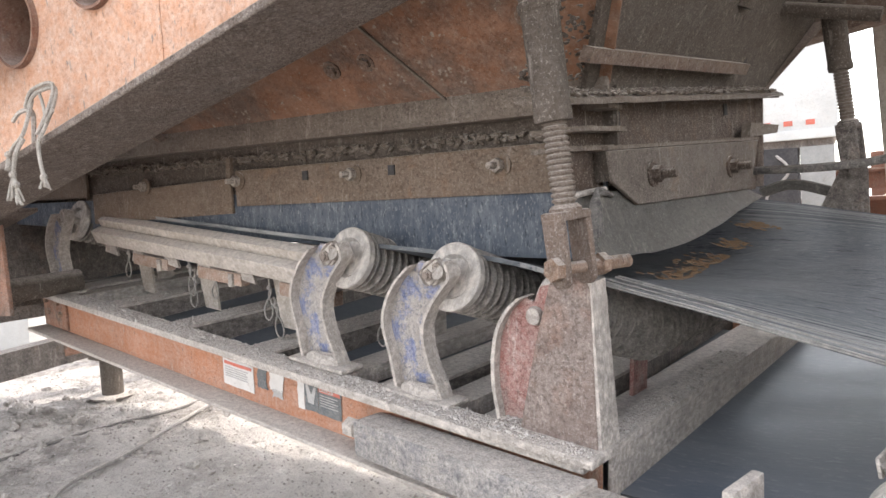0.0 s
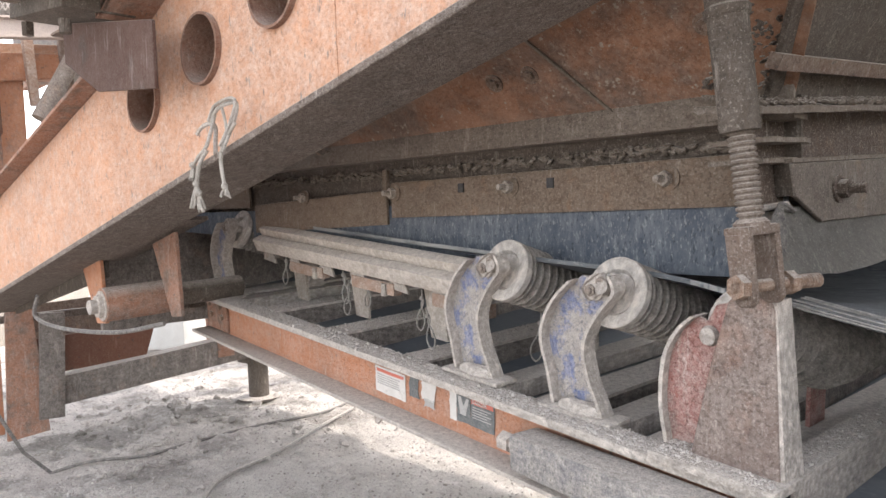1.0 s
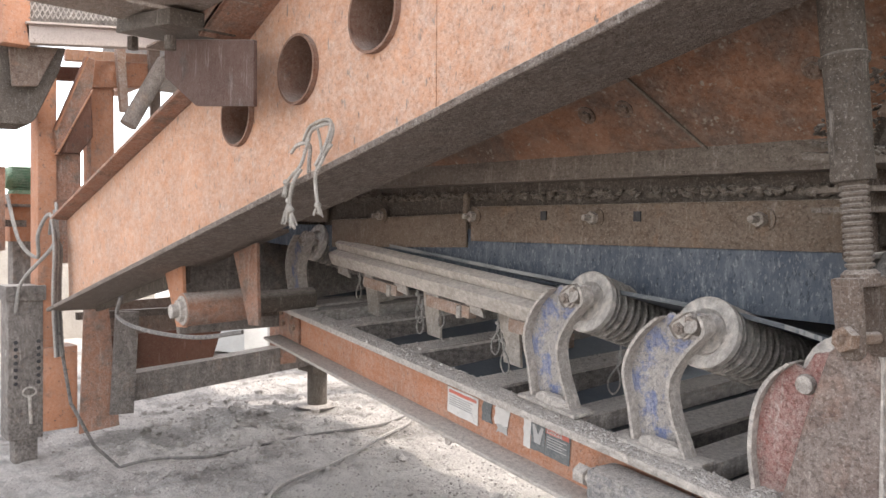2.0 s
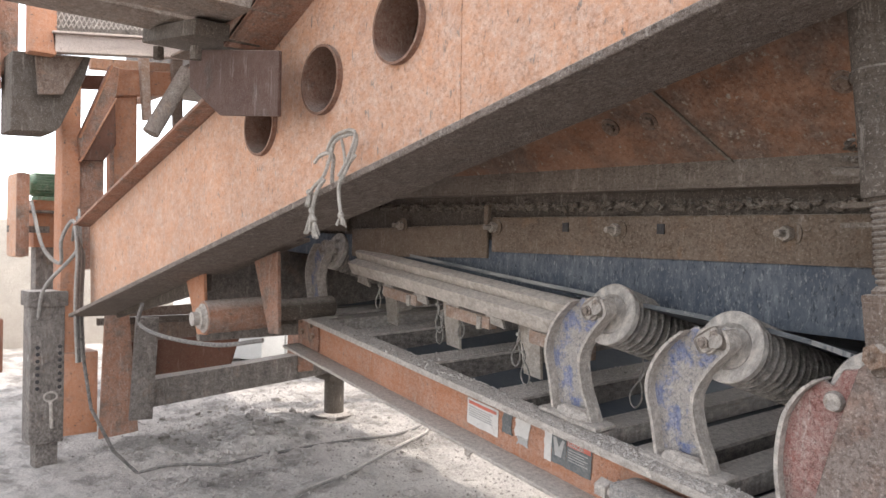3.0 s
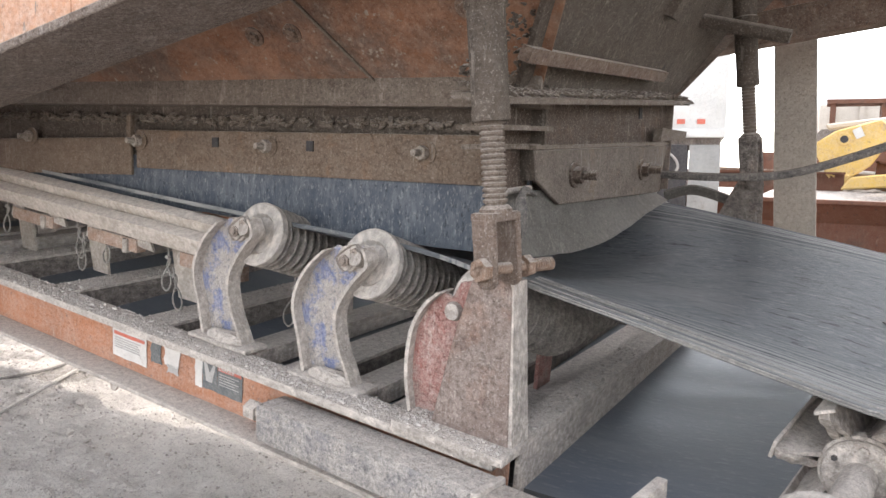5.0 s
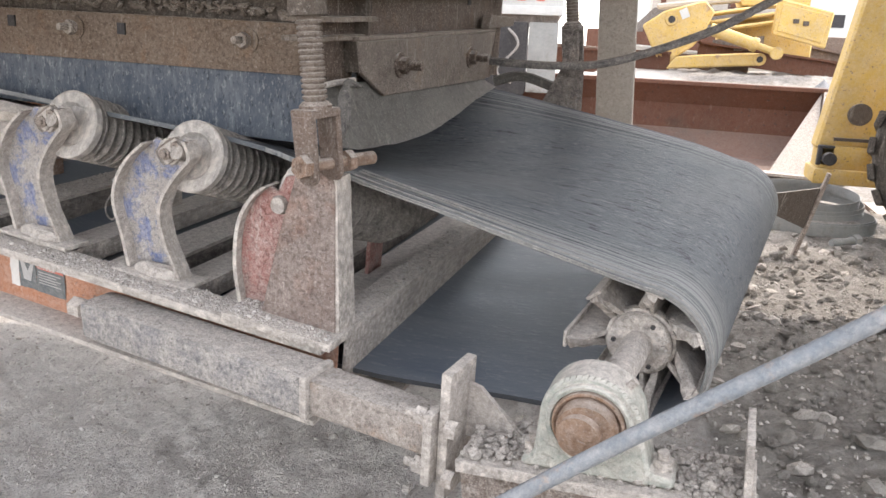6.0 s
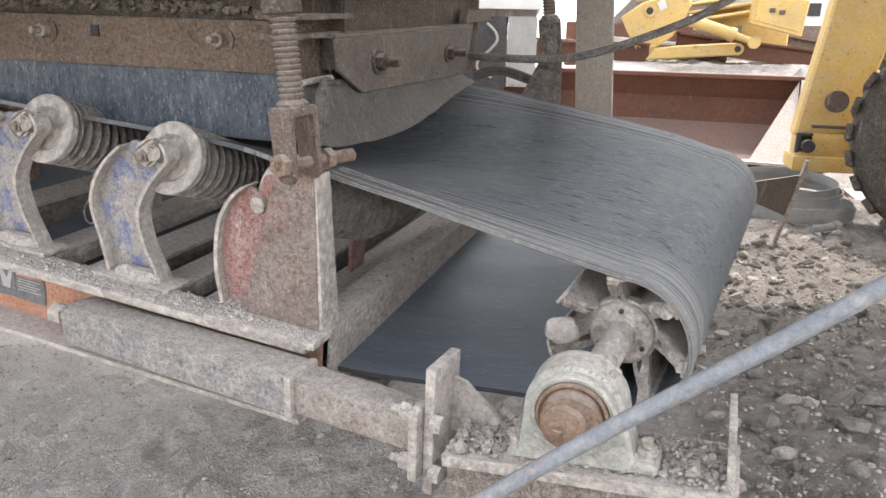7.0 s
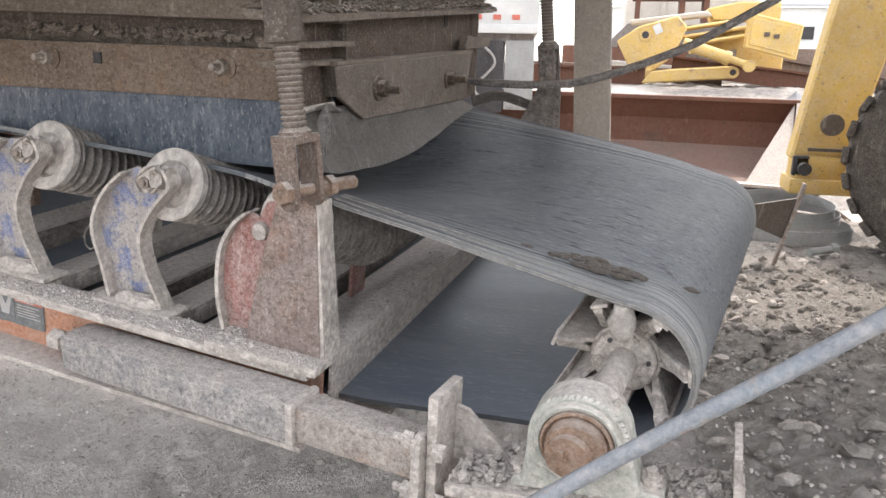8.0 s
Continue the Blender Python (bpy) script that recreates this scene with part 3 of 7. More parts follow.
def build_pulley():
    """Wing pulley that turns; its space has the shaft along y."""
    pul = empty("wing_pulley", PF, "dust-caked steel wing tail pulley inside the belt loop", "pulley")
    n, v0, v1, R = 7, BV + 0.012, BV + BW - 0.03, PR - 0.018

    def at(r, deg, v):
        return Vector((r * math.cos(radians(deg)), v, r * math.sin(radians(deg))))

    for i in range(n):
        d = -360 / n * i
        bm = B()
        # leading leaf, cut back at its end from the rim's point towards the hub
        leaf(bm, [at(0.062, d - 4, v0 + 0.085), at(R, d, v0), at(R, d, v0 + 0.5), at(0.062, d - 4, v0 + 0.5)], 0.010, 7)
        # trailing leaf, sloping away so that stone falls out sideways
        leaf(bm, [at(0.070, d + 26, v0 + 0.10), at(R - 0.004, d + 2, v0 + 0.010), at(R - 0.004, d + 2, v0 + 0.5), at(0.070, d + 26, v0 + 0.5)], 0.009, 7)
        # crust along the sloping end
        leaf(bm, [at(0.085, d + 10, v0 + 0.080), at(R - 0.006, d - 3, v0 - 0.006), at(R - 0.006, d + 7, v0 + 0.012), at(0.085, d + 22, v0 + 0.088)], 0.014, 6)
        caked(bm, 0.0065, 34)
        wing = part("wing", bm, M_GREY, pul)
        part("wear_bar", box(B(), (R + 0.001, (v0 + v1) / 2, 0), (0.008, v1 - v0, 0.040), pose(0, 0, 0, 0, -d, 0), 0.002), M_GREY, wing)
        part("web", box(B(), (0.11, (v0 + 0.5 + v1) / 2, 0), (0.10, v1 - v0 - 0.5, 0.010), pose(0, 0, 0, 0, -d, 0)), M_DARK, wing)
    part("hub", lathe(B(), [(0, 0.04), (0, 0.070), (0.004, 0.074), (0.014, 0.075), (0.016, 0.081), (0.040, 0.082), (0.042, 0.05)], (0, v0 + 0.06, 0), (0, 1, 0), 40), M_GREY, pul, "round dusty hub flange")
    part("hub_core", rod(B(), (0, v0 + 0.08, 0), (0, v1 - 0.03, 0), 0.062, 28), M_DARK, pul)
    for i in range(6):
        a = math.pi / 3 * i + 0.3
        part("hub_bolt", nut(B(), (0.057 * math.cos(a), v0 + 0.061, 0.057 * math.sin(a)), (0, -1, 0), 0.010 if i % 2 else 0.006, 0.007), M_PALE if i % 2 else M_BLACK, pul)
    part("shaft", caked(lathe(B(), [(0.0, 0.030), (0.02, 0.031), (0.12, 0.032), (0.24, 0.033), (0.30, 0.033), (BW + 0.6, 0.031)], (0, -0.25, 0), (0, 1, 0), 36), 0.0012, 40), M_PALE, pul, "plain dusty steel shaft")
    bm = lathe(B(), [(0, 0.028), (0.003, 0.034), (0.004, 0.041), (0.030, 0.043), (0.031, 0.048), (0.046, 0.049)], (0, -0.302, 0), (0, 1, 0), 36)
    box(bm, (0.008, -0.304, 0.010), (0.018, 0.006, 0.014), pose(0, 0, 0, 0, 20, 0), 0.002)
    part("shaft_end", caked(bm, 0.0012, 60), M_CAP, pul, "rusty round shaft end")
    # stone wedged between two wings
    bm = B()
    r = bmesh.ops.create_icosphere(bm, subdivisions=3, radius=0.034, matrix=Matrix.Translation(at(R - 0.034, -18, v0 + 0.005)) @ Matrix.Diagonal((1.25, 0.9, 0.85, 1)))
    for v in r["verts"]:
        v.co += Vector((noise.noise(v.co * 26), noise.noise(v.co * 29 + Vector((5, 0, 0))), noise.noise(v.co * 31 + Vector((0, 7, 0))))) * 0.016
    part("wedged_stone", bm, M_STONE, pul, "dusty stone wedged behind a wing")
    return pul


PULLEY = build_pulley()
# the bearing's space, nearly level, on the shaft's line; the tail frame's at its foot
BF = CF @ Matrix.Translation(HUB + AXIS * (-0.205 - BV)) @ pose(0, 0, 0, 0, -10.0, 0)
TF = BF @ pose(-0.225, 0, -0.112)


def build_bearing():
    brg = empty("pillow_block_bearing", BF, "grey-green cast pillow block bearing caked with dust", "bearing")
    bm = B()
    prof = [(-0.135, -0.114), (0.155, -0.114), (0.155, -0.094), (0.112, -0.088), (0.103, -0.04), (0.096, 0.0)]
    prof += [(0.096 * math.cos(a), 0.096 * math.sin(a)) for a in np.linspace(0, math.pi, 26)[1:-1]]
    prof += [(-0.096, 0.0), (-0.103, -0.04), (-0.112, -0.088), (-0.135, -0.094)]
    plate(bm, [(x, -0.036, z) for x, z in prof], (0, 1, 0), 0.085, 0.007)
    part("housing", bm, M_PILLOW, brg)
    bm = lathe(B(), [(0.012, 0.066), (0.0, 0.068), (-0.008, 0.072), (-0.010, 0.078), (-0.006, 0.082), (0.004, 0.083)], (0, -0.038, 0), (0, 1, 0), 48)
    part("face_rim", bm, M_PILLOW, brg, "raised rim round the bore")
    part("seal_ring", lathe(B(), [(0.006, 0.050), (-0.006, 0.058), (-0.012, 0.064), (-0.010, 0.068), (0.004, 0.070)], (0, -0.040, 0), (0, 1, 0), 44), M_CAP, brg, "rusty seal ring")
    part("inner_collar", caked(lathe(B(), [(0.0, 0.046), (0.002, 0.054), (0.020, 0.057), (0.040, 0.058)], (0, -0.078, 0), (0, 1, 0), 44), 0.0012, 50), M_CAP, brg, "rusty locking collar")
    for x in (-0.118, 0.132):
        bm = nut(B(), (x, 0.005, -0.094), (0, 0, 1), 0.020, 0.020)
        rod(bm, (x, 0.005, -0.090), (x, 0.005, -0.058), 0.011, 12)
        part("foot_bolt", bm, M_GREY, brg)
    part("grease_nipple", rod(B(), (0.066, 0.0, 0.068), (0.080, 0.0, 0.082), 0.008, 8), M_GREY, brg)
    return brg


build_bearing()


def build_tail_frame():
    fr = empty("tail_frame", TF, "dust-covered angle-iron tail frame carrying the bearing", "steel frame")
    part("top_plate", caked(box(B(), (0.24, 0.035, -0.010), (0.56, 0.18, 0.014), bevel=0.003), 0.001, 30), M_PALE, fr, "dust-heaped top plate")
    part("front_lip", box(B(), (0.24, -0.056, -0.014), (0.56, 0.012, 0.026), bevel=0.002), M_PALE, fr, "dusty front lip of the plate")
    part("front_web", box(B(), (0.24, -0.030, -0.080), (0.56, 0.010, 0.12), bevel=0.002), M_RUSTGREY, fr, "rusty front leg of the angle")
    part("end_upright", box(B(), (0.505, 0.03, -0.01), (0.014, 0.14, 0.26), bevel=0.002), M_GREY, fr)
    rnd = random.Random(3)
    spots = []
    for i in range(700):
        s = rnd.uniform(0.002, 0.008) * (1 + (rnd.random() < 0.07))
        x = rnd.choice((rnd.gauss(0.02, 0.05), rnd.gauss(0.43, 0.05), rnd.uniform(-0.03, 0.5)))
        spots.append(((max(-0.03, min(0.5, x)), rnd.uniform(-0.045, 0.115), s * 0.4), (s * 1.2, s, s * 0.7)))
    ob = new("grit_heap", lump_mesh("grit_heap", spots, M_STONE, 4, 0.25))
    ob.matrix_world = TF
    tagged(ob, "small heap of grit lying on the tail frame", "stones", kind="stuff")
    return fr


build_tail_frame()


def line_frame(a, b):
    """A space at a with x towards b and z as near up as can be."""
    a, b = Vector(a), Vector(b)
    x = (b - a).normalized()
    y = UPV.cross(x).normalized()
    z = x.cross(y)
    return Matrix.Translation(a) @ Matrix((x, y, z)).transposed().to_4x4(), (b - a).length


def build_tube():
    m, n = line_frame((-0.80, -0.062, -0.105), (0.045, -0.150, -0.052))
    t = empty("take_up_tube", CF @ m, "square steel take-up tube, dusty with scraped blue paint", "steel tube")
    part("sleeve", box(B(), (n / 2 + 0.045, 0, 0), (n - 0.09, 0.105, 0.105), bevel=0.012), M_SLEEVE, t, "outer sleeve with scraped paint")
    part("collar", box(B(), (n - 0.012, 0, 0), (0.022, 0.112, 0.112), bevel=0.010), M_PALE, t)
    part("inner_tube", box(B(), (n + 0.155, 0.002, 0.0), (0.33, 0.088, 0.088), bevel=0.010), M_INNER, t, "rust-streaked inner tube")
    bm = nut(B(), (0.0, 0, 0), (1, 0, 0), 0.030, 0.045)
    rod(bm, (0.03, 0, 0), (0.10, 0, 0), 0.018, 16)
    part("adjusting_nut", bm, M_PALE, t)
    e = n + 0.300
    part("end_flange", box(B(), (e + 0.011, 0.0, -0.02), (0.022, 0.11, 0.17), bevel=0.004), M_GREY, t)
    part("end_flange", box(B(), (e + 0.036, 0.03, 0.005), (0.024, 0.12, 0.30), bevel=0.005), M_GREY, t, "tall ear plate")
    for dz in (0.045, -0.075):
        bm = nut(B(), (e - 0.002, -0.03, dz), (-1, 0, 0), 0.021, 0.024)
        rod(bm, (e - 0.05, -0.03, dz), (e, -0.03, dz), 0.011, 12)
        part("flange_bolt", bm, M_GREY, t)
        part("flange_bolt", nut(B(), (e + 0.046, -0.03, dz - 0.01), (1, 0, 0), 0.021, 0.024), M_GREY, t)
    bm = plate(B(), [(e + 0.047, 0.06, 0.10), (e + 0.047, 0.06, -0.03), (e + 0.20, 0.06, -0.02), (e + 0.19, 0.06, 0.0), (e + 0.075, 0.06, 0.095)], (0, 1, 0), 0.012)
    part("gusset", bm, M_GREY, t)
    return t


build_tube()


def ring_roller(bm_disc, bm_body, a, d, r, length):
    lathe(bm_disc, [(0.016, r * 0.25), (0.016, r * 0.56), (0.002, r * 0.66), (0.0, r * 0.94), (0.004, r), (0.026, r), (0.034, r * 0.93)], a, d, 44)
    prof = [(0.034, r * 0.72)]
    x = 0.040
    while x < length:
        prof += [(x, r * 0.52), (x + 0.0015, r * 0.965), (x + 0.004, r * 0.99), (x + 0.009, r * 0.975), (x + 0.0115, r * 0.52)]
        x += 0.034
    prof.append((length, r * 0.7))
    lathe(bm_body, prof, a, d, 44)


def build_idler(u, dw=0.0, painted=True, bracket=True):
    """Impact idler set: curved end bracket, near wing roller, centre roller."""
    idl = empty("impact_idler", CF @ pose(u, 0, dw), "impact idler: ringed rubber rollers on a curved steel bracket", "conveyor idler", "impact idlers")
    ax = Vector((0, math.cos(radians(20)), -math.sin(radians(20))))
    a = Vector((0.032, 0.080, 0.360))
    d, b = B(), B()
    ring_roller(d, b, a, ax, 0.097, 0.44)
    part("roller_cap", d, M_ROLLCAP, idl, "dusty rubber end disc")
    part("ringed_roller", b, M_ROLLER, idl, "dark ringed rubber roller")
    rod_b = rod(B(), a - ax * 0.06, a + ax * 0.05, 0.020, 18)
    part("axle", rod_b, M_GREY, idl)
    c = a + ax * 0.46 + Vector((0, 0.02, 0))
    d, b = B(), B()
    ring_roller(d, b, c, (0, 1, 0), 0.086, 0.46)
    part("roller_cap", d, M_ROLLER, idl)
    part("ringed_roller", b, M_ROLLER, idl)
    part("base_channel", box(B(), (0.02, 0.78, -0.03), (0.10, 1.50, 0.06), bevel=0.004), M_GREY, idl, "dusty cross channel")
    part("inner_post", box(B(), (0.0, 0.53, 0.10), (0.012, 0.09, 0.22)), M_RED if not painted else M_GREY, idl)
    if not bracket:
        return idl
    left = [(-0.122, 0.0), (-0.152, 0.121), (-0.176, 0.2), (-0.164, 0.268), (-0.124, 0.333), (-0.066, 0.388)]
    right = [(0.062, 0.414), (0.078, 0.372), (0.040, 0.326), (-0.004, 0.262), (-0.022, 0.202), (-0.004, 0.125), (0.028, 0.062), (0.058, 0.0)]
    notch = [(-0.050, 0.402), (-0.030, 0.396), (-0.006, 0.392), (0.020, 0.402), (0.042, 0.418)]
    part("bracket_face", plate(B(), [(p, 0.045, w) for p, w in left + notch + right], (0, 1, 0), 0.010, 0.003), M_BLUE, idl, "dust-caked face with worn blue paint")
    for pts, off in ((curve([(p, 0.03, w) for p, w in left], 5), 0.0), (curve([(p, 0.03, w) for p, w in right], 5), 0.0)):
        bm = B()
        rows = [[bm.verts.new((p.x + du, v, p.z)) for du, v in ((-0.005, 0.012), (0.006, 0.012), (0.006, 0.060), (-0.005, 0.060))] for p in pts]
        for p, q in zip(rows, rows[1:]):
            for k in range(4):
                bm.faces.new((p[k], p[(k + 1) % 4], q[(k + 1) % 4], q[k]))
        bm.faces.new(rows[0])
        bm.faces.new(rows[-1][::-1])
        part("bracket_flange", bm, M_PALE, idl, "pale dusty edge flange")
    part("foot", box(B(), (-0.035, 0.03, 0.022), (0.26, 0.09, 0.012), bevel=0.004), M_PALE, idl)
    heap = B()
    bmesh.ops.create_icosphere(heap, subdivisions=3, radius=1.0, matrix=Matrix.Translation((-0.03, 0.022, 0.022)) @ Matrix.Diagonal((0.085, 0.032, 0.034, 1)))
    tagged(part("caked_dust", caked(heap, 0.007, 45), M_PALE, idl, "dust heaped at the bracket's foot"), kind="stuff")
    part("washer", lathe(B(), [(0, 0.018), (0.0, 0.034), (0.008, 0.036)], (-0.004, 0.036, 0.372), (0, 1, 0), 22), M_PALE, idl)
    bm = nut(B(), (-0.010, 0.038, 0.366), (0, -1, 0), 0.017, 0.012)
    rod(bm, (-0.010, 0.026, 0.366), (-0.010, 0.018, 0.366), 0.010, 14)
    nut(bm, (0.022, 0.038, 0.392), (0, -1, 0), 0.014, 0.010)
    part("retaining_bolt", bm, M_RUSTGREY, idl)
    part("washer_tab", box(B(), (0.004, 0.038, 0.376), (0.085, 0.012, 0.050), pose(0.004, 0, 0.376, 0, -38, 0) @ pose(-0.004, 0, -0.376), 0.016), M_PALE, idl)
    return idl


build_idler(-0.972, 0.006)
build_idler(-0.546, -0.004)
build_idler(-0.175, -0.030, False, False)
build_idler(-2.90, -0.01)


def build_end_bracket():
    b = empty("suspension_bracket", CF, "heavy rust-red gusset bracket welded on the side rail", "bracket")
    part("base_plate", box(B(), (-0.125, -0.03, 0.026), (0.31, 0.13, 0.022), bevel=0.004), M_PALE, b, "dust-covered base plate")
    bm = plate(B(), [(-0.205, -0.035, 0.03), (0.010, -0.035, 0.03), (-0.016, -0.035, 0.40), (-0.030, -0.035, 0.436), (-0.060, -0.035, 0.446), (-0.098, -0.035, 0.432), (-0.122, -0.035, 0.405), (-0.161, -0.035, 0.25)], (0, 1, 0), 0.016, 0.003)
    part("gusset", bm, M_REDRUST, b, "rust-red gusset plate")
    bm = plate(B(), [(0.008, -0.032, 0.03), (0.008, 0.05, 0.03), (-0.026, 0.03, 0.42), (-0.026, -0.032, 0.42)], (1, 0, 0.05), 0.012)
    part("side_web", bm, M_GREY, b)
    face = [(-0.285, 0.03), (-0.303, 0.13), (-0.296, 0.24), (-0.262, 0.312), (-0.222, 0.352), (-0.196, 0.342), (-0.176, 0.385), (-0.130, 0.398)]
    bm = plate(B(), [(u, 0.010, w) for u, w in face + [(-0.12, 0.2), (-0.19, 0.03)]], (0, 1, 0), 0.012, 0.003)
    part("red_wing", bm, M_RED, b, "curved wing with faded red paint")
    bm = B()
    rows = [[bm.verts.new((u + du, v, w)) for du, v in ((-0.006, -0.012), (0.005, -0.012), (0.005, 0.050), (-0.006, 0.050))] for u, w in [tuple(p)[::2] for p in curve([(u, 0, w) for u, w in face[:5]], 5)]]
    for p, q in zip(rows, rows[1:]):
        for k in range(4):
            bm.faces.new((p[k], p[(k + 1) % 4], q[(k + 1) % 4], q[k]))
    bm.faces.new(rows[0])
    bm.faces.new(rows[-1][::-1])
    part("wing_flange", bm, M_PALE, b)
    part("axle_bolt", lathe(B(), [(0, 0.010), (0.0, 0.020), (0.01, 0.024), (0.014, 0.024)], (-0.188, -0.004, 0.310), (0, 1, 0), 20), M_GREY, b)
    return b


build_end_bracket()


def build_hanger(m, label, paint=None):
    """Clevis, threaded rod and sleeve; its space: z along the rod, the pin at the origin."""
    hgr = empty("suspension_rod", m, label, "suspension rod", "suspension rods")
    bm = B()
    for y in (-0.044, 0.028):
        prof = [(-0.032, -0.026), (-0.016, -0.040), (0.016, -0.040), (0.032, -0.026), (0.034, 0.06), (0.034, 0.110), (-0.034, 0.110), (-0.034, 0.06)]
        plate(bm, [(x, y, z) for x, z in prof], (0, 1, 0), 0.014, 0.004)
    box(bm, (0, -0.001, 0.112), (0.070, 0.086, 0.020), bevel=0.007)
    lathe(bm, [(0, 0.036), (0.010, 0.035), (0.018, 0.027)], (0, 0, 0.118), (0, 0, 1), 24)
    part("clevis", bm, M_CLEVIS if paint is None else paint, hgr, "rusty forked clevis")
    prof = [(0.13, 0.021)]
    z = 0.14
    while z < 0.318:
        prof += [(z, 0.0225), (z + 0.0025, 0.0270), (z + 0.0075, 0.0270), (z + 0.0095, 0.0225)]
        z += 0.0118
    prof.append((0.335, 0.022))
    part("threaded_rod", lathe(B(), prof, (0, 0, 0), (0, 0, 1), 28), M_THREAD, hgr, "dusty threaded rod")
    bm = lathe(B(), [(0.310, 0.034), (0.312, 0.040), (0.325, 0.042), (0.34, 0.040), (0.54, 0.041), (0.545, 0.046), (0.56, 0.047), (0.565, 0.042), (1.2, 0.043)], (0, 0, 0), (0, 0, 1), 28)
    part("sleeve", bm, M_CAKED, hgr, "dust-caked tube sleeve")
    bm = lathe(B(), [(0.0, 0.046), (0.004, 0.054), (0.03, 0.054), (0.034, 0.046)], (0, 0, 0.80), (0, 0, 1), 12)
    part("collar", bm, M_CAKED, hgr)
    return hgr


def up_frame(a, b, spin):
    a, b = Vector(a), Vector(b)
    return Matrix.Translation(a) @ (b - a).to_track_quat("Z", "Y").to_matrix().to_4x4() @ pose(0, 0, 0, 0, 0, spin)


pin_a, pin_b = Vector((-0.040, -0.152, 0.464)), Vector((0.022, 0.069, 0.459))
foot, head = Vector((-0.026, -0.088, 0.462)), Vector((-0.112, -0.085, 0.991))
hz = (head - foot).normalized()
hx = (pin_b - pin_a).cross(hz).normalized()
HNG = CF @ (Matrix.Translation(foot) @ Matrix((hx, hz.cross(hx), hz)).transposed().to_4x4())
build_hanger(HNG, "rusty threaded suspension rod with forked clevis, dust-caked")
bm = nut(B(), pin_a, pin_b - pin_a, 0.026, 0.030)
rod(bm, pin_a, pin_b, 0.013, 16)
k = (pin_b - pin_a).normalized()
for i in range(9):
    rod(bm, pin_b - k * (0.07 - 0.008 * i), pin_b - k * (0.066 - 0.008 * i), 0.0155, 14)
nut(bm, pin_b - k * 0.095, k, 0.025, 0.022)
solid("clevis_pin", bm, M_BOLT, CF, "rusty threaded pin through the clevis", "bolt")

# end cross beam and the cross members under the belt
xb = empty("cross_beam", CF, "dusty steel channel cross beam at the frame's end", "steel beam")
part("web", box(B(), (0.012, 0.78, -0.082), (0.012, 1.52, 0.20), bevel=0.002), M_GREY, xb)
part("upper_flange", box(B(), (-0.022, 0.78, 0.020), (0.085, 1.52, 0.022), bevel=0.006), M_PALE, xb, "thickly dusted flange")
part("lower_flange", box(B(), (0.066, 0.78, -0.180), (0.120, 1.52, 0.018), bevel=0.004), M_PALE, xb)
for u in (-3.02, -2.50, -1.93, -1.38, -0.72, -0.32):
    xm = empty("cross_member", CF @ pose(u, 0, 0), "steel cross member under the belt, dusted with grit", "steel beam", "cross members")
    part("top_plate", box(B(), (0, 0.78, -0.008), (0.13, 1.48, 0.012), bevel=0.002), M_PALE, xm)
    part("web", box(B(), (0.055, 0.78, -0.060), (0.010, 1.48, 0.09), bevel=0.002), M_DARK, xm)


# grit lying on the flanges
def strew(spans, n, seed, top):
    rnd = random.Random(seed)
    spots = []
    for i in range(n):
        u0, u1, v0, v1 = rnd.choice(spans)
        s = rnd.uniform(0.0010, 0.0032) * (1 + 1.2 * (rnd.random() < 0.05))
        spots.append(((rnd.uniform(u0, u1), rnd.uniform(v0, v1), top + s * 0.3), (s * 1.2, s, s * 0.7)))
    ob = new("strewn_grit", lump_mesh("strewn_grit", spots, M_CRUMB, seed, 0.25))
    ob.matrix_world = CF
    return tagged(ob, "grit and dust strewn along the rail flange", "grit", kind="stuff")


strew([(-3.1, -1.6, -0.078, 0.018), (-1.6, 0.0, -0.078, 0.018), (-0.9, 0.0, -0.078, 0.018)], 3800, 31, 0.016)
strew([(u - 0.06, u + 0.06, 0.05, 0.75) for u in (-2.50, -1.93, -1.38)], 900, 32, 0.0)
strew([(-0.06, 0.015, 0.05, 0.9)], 700, 34, 0.030)
strew([(-0.27, 0.02, -0.09, -0.04), (-0.27, -0.20, -0.09, 0.03)], 500, 33, 0.038)


